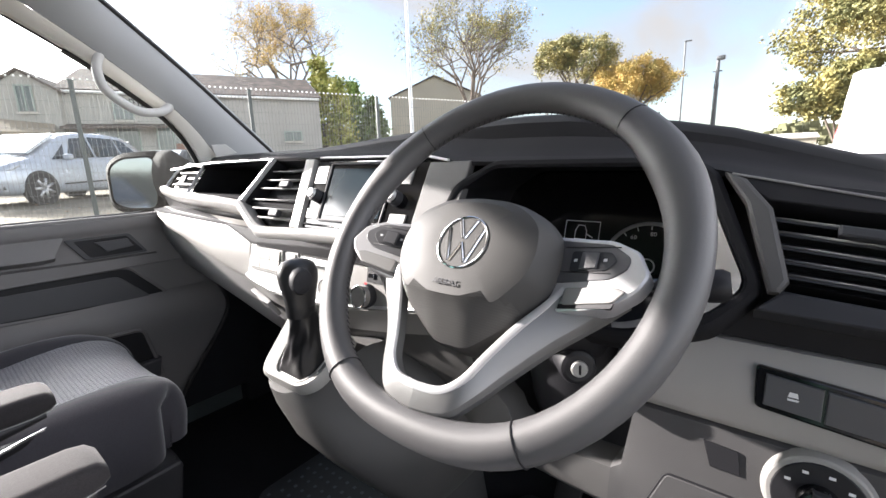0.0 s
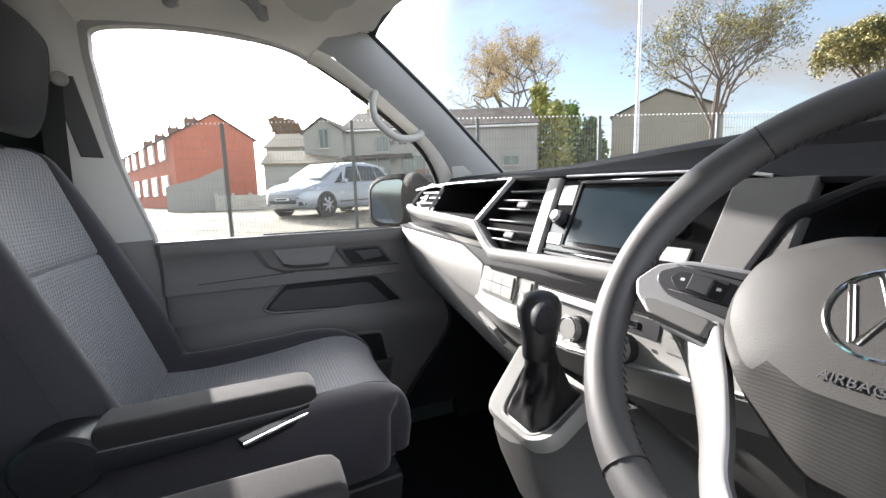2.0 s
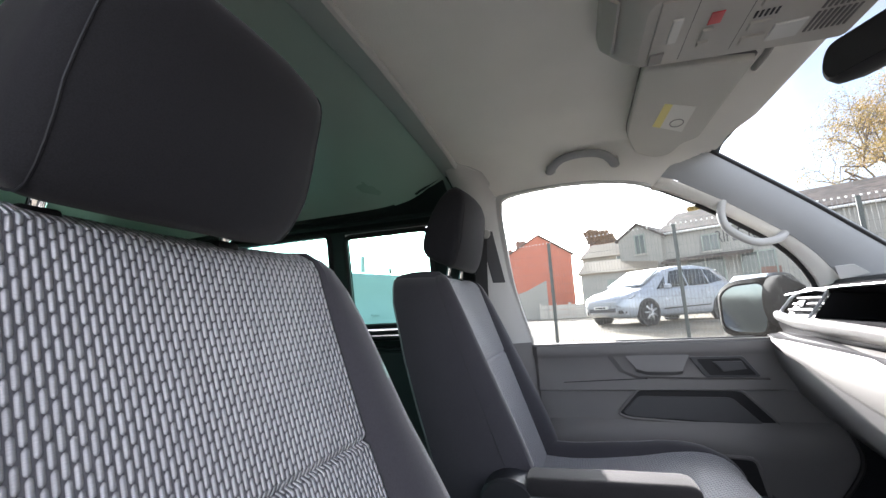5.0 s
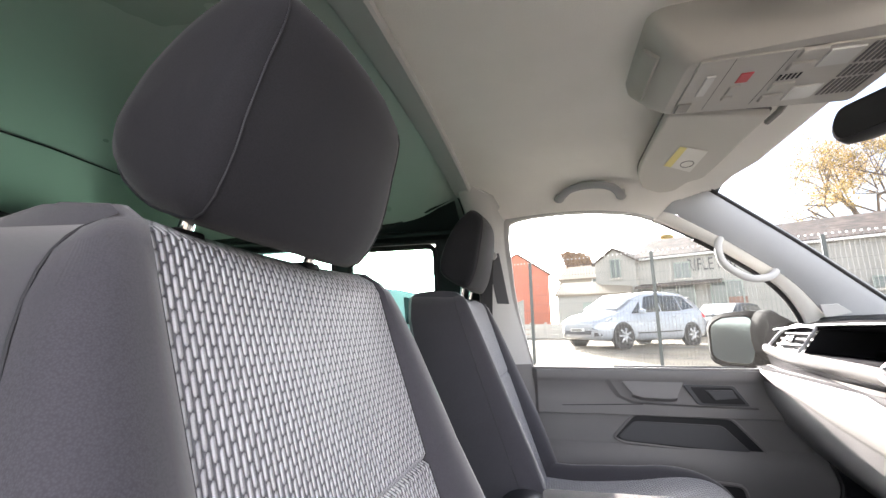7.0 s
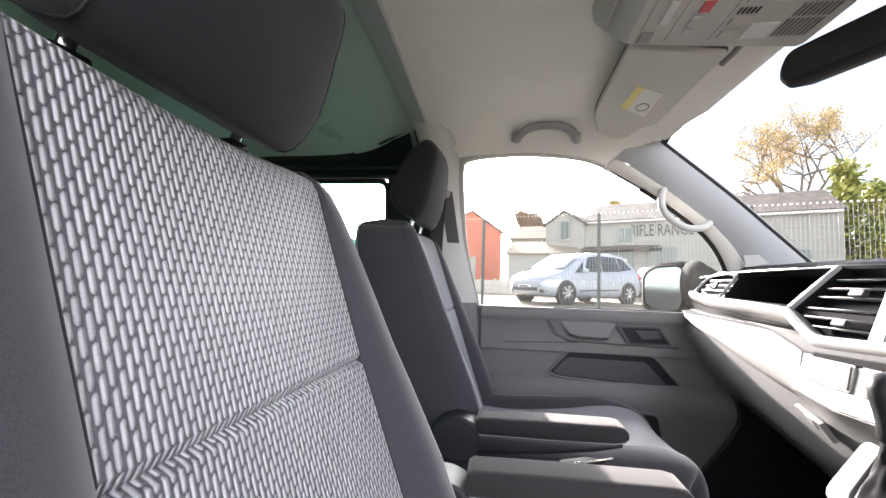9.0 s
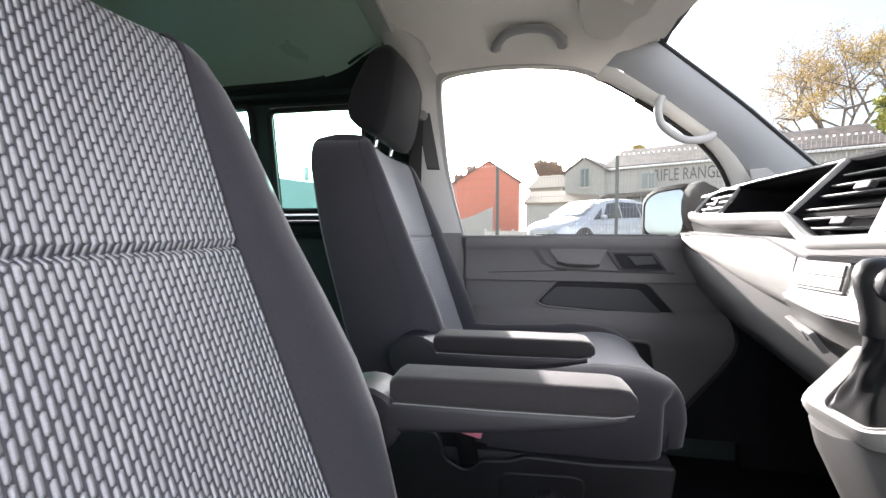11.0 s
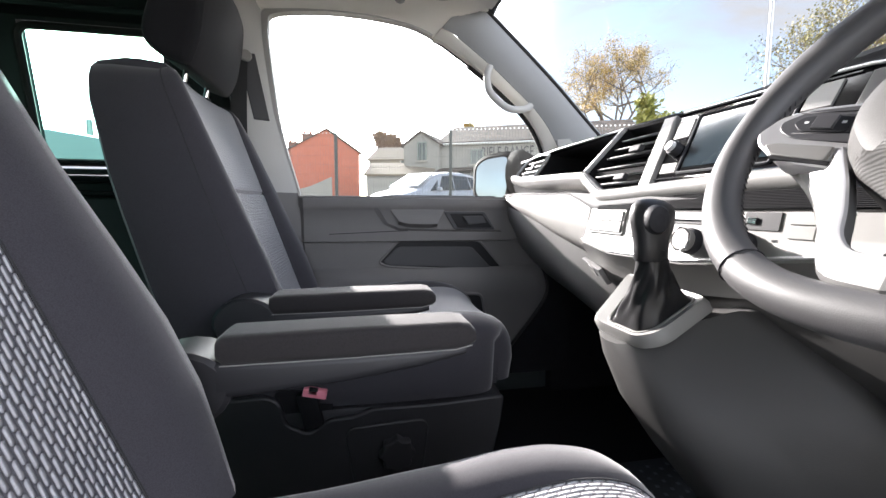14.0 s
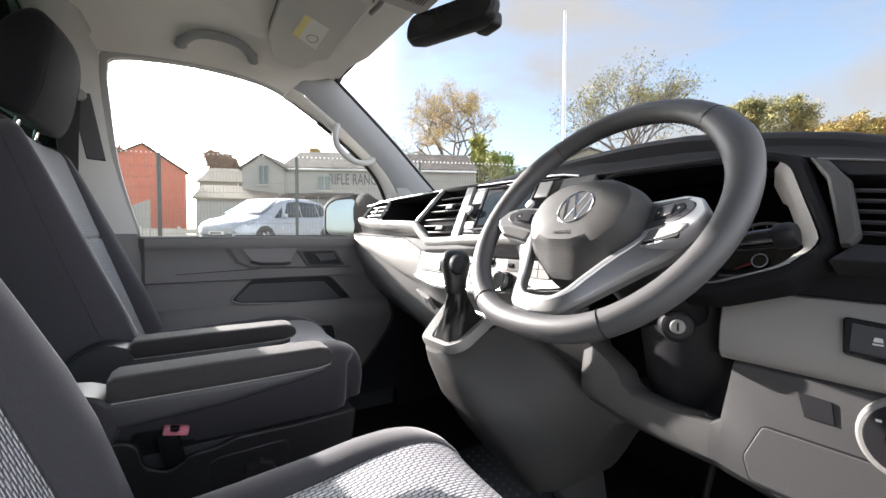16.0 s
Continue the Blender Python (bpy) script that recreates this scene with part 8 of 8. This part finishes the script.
    if van:
        glass_side([(0.58, 0.05), (0.28, 0.05), (0.28, 0.80), (0.45, 0.80)])
        glass_side([(-0.60, 0.10), (-0.88, 0.10), (-0.88, 0.70), (-0.60, 0.70)])
    else:
        glass_side([(0.47, 0.10), (0.32, 0.10), (0.26, 0.72)])
        glass_side([(0.29, 0.08), (-0.06, 0.08), (-0.06, 0.88), (0.14, 0.88)])
        glass_side([(-0.09, 0.08), (-0.46, 0.10), (-0.44, 0.88), (-0.09, 0.88)])
        glass_side([(-0.49, 0.12), (-0.74, 0.25), (-0.60, 0.85), (-0.47, 0.88)])
    # windscreen and bonnet line; a car's screen is pale, sky reflection put into its colour
    if van:
        ws = [P(0.79, 0.80, 0.575), P(0.79, -0.80, 0.575), P(0.55, -0.74, 0.93), P(0.55, 0.74, 0.93)]
    else:
        ws = [P(0.60, 0.70, 0.655), P(0.60, -0.70, 0.655), P(0.24, -0.62, 0.93), P(0.24, 0.62, 0.93)]
    part("windscreen", plate(ws, R.to_3x3() @ Vector((0.04, 0, 0.045))), "carglass" if van else "lens", c, flat=True)
    if not van:
        rw_ = [P(-0.955, 0.58, 0.72), P(-0.955, -0.58, 0.72), P(-0.84, -0.55, 0.90), P(-0.84, 0.55, 0.90)]
        part("rear_window", plate(rw_, R.to_3x3() @ Vector((-0.04, 0, 0.03))), "carglass", c, flat=True)
    for sg in (1, -1):
        part("headlamp", plate([P(0.965, sg * 0.56, 0.40), P(0.87, sg * 0.93, 0.44), P(0.80, sg * 0.97, 0.50), P(0.93, sg * 0.62, 0.46)], R.to_3x3() @ Vector((0.06, sg * 0.03, 0.02)), 0.01), "lens", c)
        part("fog_lamp", plate([P(0.975, sg * 0.66, 0.20), P(0.93, sg * 0.86, 0.21), P(0.93, sg * 0.86, 0.27), P(0.975, sg * 0.66, 0.26)], R.to_3x3() @ Vector((0.05, 0, 0)), 0.01), "dark", c)
        part("tail_lamp", plate([P(-0.97, sg * 0.70, 0.50), P(-0.90, sg * 0.95, 0.52), P(-0.86, sg * 0.93, 0.62), P(-0.95, sg * 0.70, 0.60)], R.to_3x3() @ Vector((-0.05, sg * 0.03, 0))), "red", c, flat=True)
        m = P(0.34, sg * 1.09, 0.62)
        part("wing_mirror", box(tuple(m), (0.13, 0.20, 0.14), 0.05, 3, Matrix.Rotation(radians(yaw), 3, "Z")), paint, c)
        part("sill_trim", plate([P(0.40, sg * 1.0, 0.24), P(-0.40, sg * 1.0, 0.27), P(-0.40, sg * 1.0, 0.29), P(0.40, sg * 1.0, 0.26)], R.to_3x3() @ Vector((0, sg * 0.03, 0))), "dark", c, flat=True)
        for x in (0.10, -0.28):
            part("door_handle", plate([P(x, sg * 0.985, 0.52), P(x - 0.07, sg * 0.985, 0.525), P(x - 0.07, sg * 0.985, 0.54), P(x, sg * 0.985, 0.535)], R.to_3x3() @ Vector((0, sg * 0.04, 0))), paint, c, flat=True)
    part("grille", plate([P(0.985, 0.55, 0.23), P(0.985, -0.55, 0.23), P(0.965, -0.62, 0.34), P(0.965, 0.62, 0.34)], R.to_3x3() @ Vector((0.06, 0, 0)), 0.01), "dark", c)
    part("number_plate", plate([P(1.0, 0.28, 0.285), P(1.0, -0.28, 0.285), P(1.0, -0.28, 0.335), P(1.0, 0.28, 0.335)], R.to_3x3() @ Vector((0.05, 0, 0))), "frame", c, "pale number plate", flat=True)
    part("plate_bar", plate([P(1.02, 0.22, 0.297), P(1.02, -0.22, 0.297), P(1.02, -0.22, 0.322), P(1.02, 0.22, 0.322)], R.to_3x3() @ Vector((0.01, 0, 0))), "dark", c, flat=True)
    part("badge_line", plate([P(0.975, 0.60, 0.395), P(0.975, -0.60, 0.395), P(0.975, -0.60, 0.407), P(0.975, 0.60, 0.407)], R.to_3x3() @ Vector((0.05, 0, 0))), "alloy", c, flat=True)
    return c


def cars():
    fw, rw = far(-81.3, 12.6), far(-74.3, 14.6)
    v = rw - fw
    m = fw.lerp(rw, 0.5) + Vector((v.y, -v.x, 0)).normalized() * 0.0
    side_ = Vector((v.y, -v.x, 0)).normalized() * -0.85
    if (m + side_ - EYE0).length < (m - EYE0).length:
        side_ = -side_
    m += side_
    yaw = math.degrees(math.atan2(-v.y, -v.x))
    car("parked_car", Vector((m.x, m.y, 0.84)), yaw, 4.43, 1.83, 1.62, "paint", "silver-white people carrier parked on the gravel")
    p = far(-70.3, 19.5)
    car("dark_car", Vector((p.x, p.y, 0.84)), yaw + 12, 4.2, 1.75, 1.45, "darkcar", "dark grey hatchback parked behind the silver car")
    # vans and cars seen through the tinted side panes
    p = far(-117.5, 9.0)
    car("parked_van", Vector((p.x, p.y, gz(p.x, p.y))), 158, 4.9, 1.9, 1.75, "teal", "white van parked beside the yard", True)
    p = far(-129, 5.6)
    car("pale_car", Vector((p.x, p.y, gz(p.x, p.y))), 200, 4.2, 1.75, 1.5, "paint", "pale blue-silver hatchback parked alongside")
    p = far(12.0, 10.5)
    car("white_van", Vector((p.x, p.y, gz(p.x, p.y))), 75, 5.2, 1.95, 1.82, "teal", "large white panel van parked ahead", True)


cars()


def pole(name, az, d, el, r, mat, label, head=""):
    p = far(az, d, el)
    g = gz(p.x, p.y)
    o = thing(name, (p.x, p.y, g), label, "lamp post" if head else "pole")
    part("column", tubed([(p.x, p.y, g - 0.1), (p.x, p.y, g + (p.z - g) * 0.5), (p.x, p.y, p.z)], [r * 1.3, r, r * 0.75], 10), mat, o)
    if head == "lamp":
        part("lamp_head", box((p.x + 0.25, p.y - 0.1, p.z), (0.7, 0.25, 0.12), 0.04), mat, o)
    if head == "camera":
        part("bracket", box((p.x, p.y, p.z - 0.9), (0.6, 0.1, 0.08), 0.01), mat, o)
        part("camera_head", box((p.x + 0.15, p.y, p.z), (0.55, 0.3, 0.3), 0.06), mat, o)
        part("camera_box", box((p.x, p.y, p.z - 1.9), (0.3, 0.3, 0.4), 0.03), mat, o)
    return o


pole("tall_pole", -41.8, 15, 27, 0.058, "pole", "tall pale steel flagpole column beside the fence")
pole("lamp_post", -9.3, 55, 12.3, 0.10, "darkpole", "thin street lamp post in the distance", "lamp")
pole("camera_mast", -6.0, 38, 10.2, 0.16, "darkpole", "dark mast with security cameras", "camera")
pole("thin_pole", -3.6, 50, 6.0, 0.06, "pole", "thin pale pole in the distance")
pole("short_post", -11.4, 24, 5.2, 0.05, "post", "short dark post near the trees")
pole("short_post", -13.5, 24, 5.0, 0.05, "post", "short dark post near the trees")
pole("yard_mast", -118.4, 16, 8.5, 0.10, "pole", "pale mast beyond the side panes")
pole("yard_post", -121.5, 18, 5.8, 0.05, "darkpole", "thin dark post beyond the side panes")


def tree(name, az, d, el_top, el_crown, spread, leaf, label, seed, density=1.0, leaf_size=0.11, bare=0.0, shape="round", forks=4):
    """Tapered trunk, forking limbs and a crown of many small leaves. el_crown: where the crown begins."""
    rng = random.Random(seed)
    foot = far(az, d)
    g = gz(foot.x, foot.y)
    H = far(az, d, el_top).z - g
    C = max(0.2 * H, far(az, d, el_crown).z - g)
    t = thing(name, (foot.x, foot.y, g), label, "tree")
    base = Vector((foot.x, foot.y, g))
    V, F = [], []

    def limb(p, q, r0, r1):
        ax = (q - p).normalized()
        u = ax.orthogonal().normalized()
        w = ax.cross(u)
        i = len(V)
        for c, r in ((p, r0), (q, r1)):
            for k in range(5):
                a = k * 1.2566
                V.append(c + (u * math.cos(a) + w * math.sin(a)) * r)
        for k in range(5):
            F.append((i + k, i + (k + 1) % 5, i + 5 + (k + 1) % 5, i + 5 + k))
    tips = []

    def grow(p, dirv, length, r, depth):
        bend = Vector((rng.gauss(0, 0.08), rng.gauss(0, 0.08), rng.gauss(0.05, 0.05)))
        m = p + dirv * length * 0.5 + bend * length * 0.3
        q = p + (dirv + bend).normalized() * length
        limb(p, m, r, r * 0.8)
        limb(m, q, r * 0.8, r * 0.6)
        if depth == 0:
            tips.append((q, length))
            return
        if depth <= 2:
            tips.append((m, length))
        for k in range(rng.choice((2, 3, 3)) if depth > 1 else 3):
            side_ = Vector((rng.gauss(0, 1), rng.gauss(0, 1), rng.gauss(0.25, 0.5))).normalized()
            nd = (dirv * 0.75 + side_ * 0.62 * spread).normalized()
            grow(q if k else m.lerp(q, 0.8), nd, length * rng.uniform(0.62, 0.80), r * 0.58, depth - 1)
    r0 = (0.022 if forks == 4 else 0.014) * H
    limb(base - Vector((0, 0, 0.2)), base + Vector((0, 0, C * 0.6)), r0 * 1.2, r0)
    limb(base + Vector((0, 0, C * 0.6)), base + Vector((0, 0, C)), r0, r0 * 0.9)
    if shape == "round":
        n = 4 if forks == 4 else 7
        for k in range(n):
            a = k * 6.28 / n + rng.uniform(-0.4, 0.4)
            grow(base + Vector((0, 0, C * rng.uniform(0.85, 1.0))), Vector((math.cos(a) * (0.55 if k % 2 else 0.3) * spread, math.sin(a) * (0.55 if k % 2 else 0.3) * spread, 1)).normalized(), (H - C) * (0.34 if forks == 4 else 0.30), r0 * 0.62, forks)
    else:
        limb(base + Vector((0, 0, C)), base + Vector((0, 0, H * 0.98)), r0 * 0.8, 0.01)
        for k in range(90):
            z = rng.uniform(C * 0.6, H)
            a = rng.uniform(0, 6.28)
            rad = spread * (1 - (z / H) ** 1.6) * rng.uniform(0.4, 1.0) * H * 0.22
            q = base + Vector((math.cos(a) * rad, math.sin(a) * rad, z + rad * 0.4))
            limb(base + Vector((0, 0, z - rad * 0.3)), q, 0.02, 0.008)
            tips.append((q, H * 0.10))
    zs = [q.z for q, _ in tips]
    k = (H + g - base.z - C) / max(0.1, max(zs) - base.z - C)
    def fit(v):
        return Vector((v.x, v.y, base.z + C + (v.z - base.z - C) * k)) if v.z > base.z + C else v
    V[:] = [fit(v) for v in V]
    me = bpy.data.meshes.new("trunk")
    me.from_pydata([tuple(v - base) for v in V], [], F)
    me.materials.append(M["bark"])
    ob = new("trunk", me)
    ob.parent = t
    v, f = [], []
    for q, ln in tips:
        if rng.random() < bare:
            continue
        q = fit(q)
        for j in range(max(1, int(14 * density))):
            c = q + Vector((rng.gauss(0, 1), rng.gauss(0, 1), rng.gauss(0, 0.8))) * ln * (0.38 if forks == 4 else 0.6)
            n = Vector((rng.gauss(0, 1), rng.gauss(0, 1), rng.gauss(0.3, 1))).normalized()
            u = n.orthogonal().normalized()
            w = n.cross(u)
            s = leaf_size * rng.uniform(0.6, 1.4)
            i = len(v)
            v.extend(tuple(p - base) for p in (c - u * s, c + w * s * 0.6, c + u * s, c - w * s * 0.6))
            f.append((i, i + 1, i + 2, i + 3))
    me = bpy.data.meshes.new("crown")
    me.from_pydata(v, [], f)
    me.materials.append(M[leaf])
    ob = new("crown", me)
    ob.parent = t
    tagged(ob, kind="stuff")
    return t


tree("maple_tree", -57.2, 40, 19.6, 8.0, 1.9, "leaf_yellow", "tall tree with thin yellow autumn leaves", 5, 2.4, 0.045, 0.22, forks=5)
tree("birch_tree", -53.3, 33, 12.6, 4.0, 0.85, "leaf_lime", "slim lime-yellow tree beside the hall", 7, 2.2, 0.16, shape="cone")
tree("conifer", -51.2, 31, 10.6, 4.0, 0.80, "leaf_lime", "slim olive-yellow conifer beside the hall", 9, 2.2, 0.12, shape="cone")
tree("conifer", -49.4, 34, 10.2, 4.0, 0.85, "leaf_green", "slim green conifer by the fence", 11, 2.2, 0.15, shape="cone")
tree("conifer", -47.0, 32, 8.3, 3.4, 1.4, "leaf_dark", "low dark conifer by the fence", 13, 2.4, 0.16, shape="cone")
tree("plane_tree", -34.0, 24, 20.5, 7.0, 1.15, "leaf_olive", "large half-bare tree with sparse olive leaves", 21, 0.9, 0.045, 0.3, forks=5)
tree("sycamore_tree", -21.0, 38, 14.5, 6.0, 1.2, "leaf_olive", "olive-brown leafy tree ahead", 31, 7.0, 0.07)
tree("sycamore_tree", -14.8, 36, 11.2, 3.0, 1.35, "leaf_yellow", "rounded yellow-green leafy tree ahead", 35, 9.0, 0.062)
tree("ash_tree", 10.5, 18, 18.5, 2.6, 1.35, "leaf_olive", "large green and olive leafy tree beyond the white van", 41, 13.0, 0.048)
tree("low_tree", 4.6, 17, 8.6, 0.6, 1.7, "leaf_olive", "low yellowing tree beside the white van", 43, 7.0, 0.05)
tree("oak_tree", -86.2, 48, 9.8, 6.6, 1.25, "leaf_brown", "round brown autumn tree behind the cottages", 51, 7.0, 0.07)
tree("garden_tree", -75.5, 42, 10.9, 9.0, 1.0, "leaf_yellow", "yellow treetop behind the white hall", 53, 2.0, 0.11)


def distance():
    rng = random.Random(8)
    v, f = [], []
    for k in range(4200):
        az = rng.uniform(-30, 40)
        d = rng.uniform(90, 120)
        p = far(az, d)
        top = 3.2 + 1.4 * math.sin(az * 0.31) + 0.9 * math.sin(az * 0.83 + 1)
        z = rng.uniform(0.2, 1.0) * top + 2.0
        s = rng.uniform(0.35, 0.8)
        a = rng.uniform(0, 3.14)
        i = len(v)
        v.extend(((p.x - s * math.cos(a), p.y - s * math.sin(a), z - s * 0.6), (p.x + s * math.cos(a), p.y + s * math.sin(a), z - s * 0.6), (p.x + s * 0.7 * math.cos(a), p.y + s * 0.7 * math.sin(a), z + s * 0.8), (p.x - s * 0.8 * math.cos(a), p.y - s * 0.8 * math.sin(a), z + s * 0.6)))
        f.append((i, i + 1, i + 2, i + 3))
    me = bpy.data.meshes.new("far_hedge")
    me.from_pydata(v, [], f)
    me.materials.append(M["hedge"])
    tagged(new("far_hedge", me), "brownish line of far hedges and woods", "hedge", "", "stuff")
    a, y, w = between(-4.5, 46, 3, 46)
    house("far_shed", a, y, w, 6, 1.7, 0.4, "cream", "concrete", "long low pale shed in the distance")


distance()
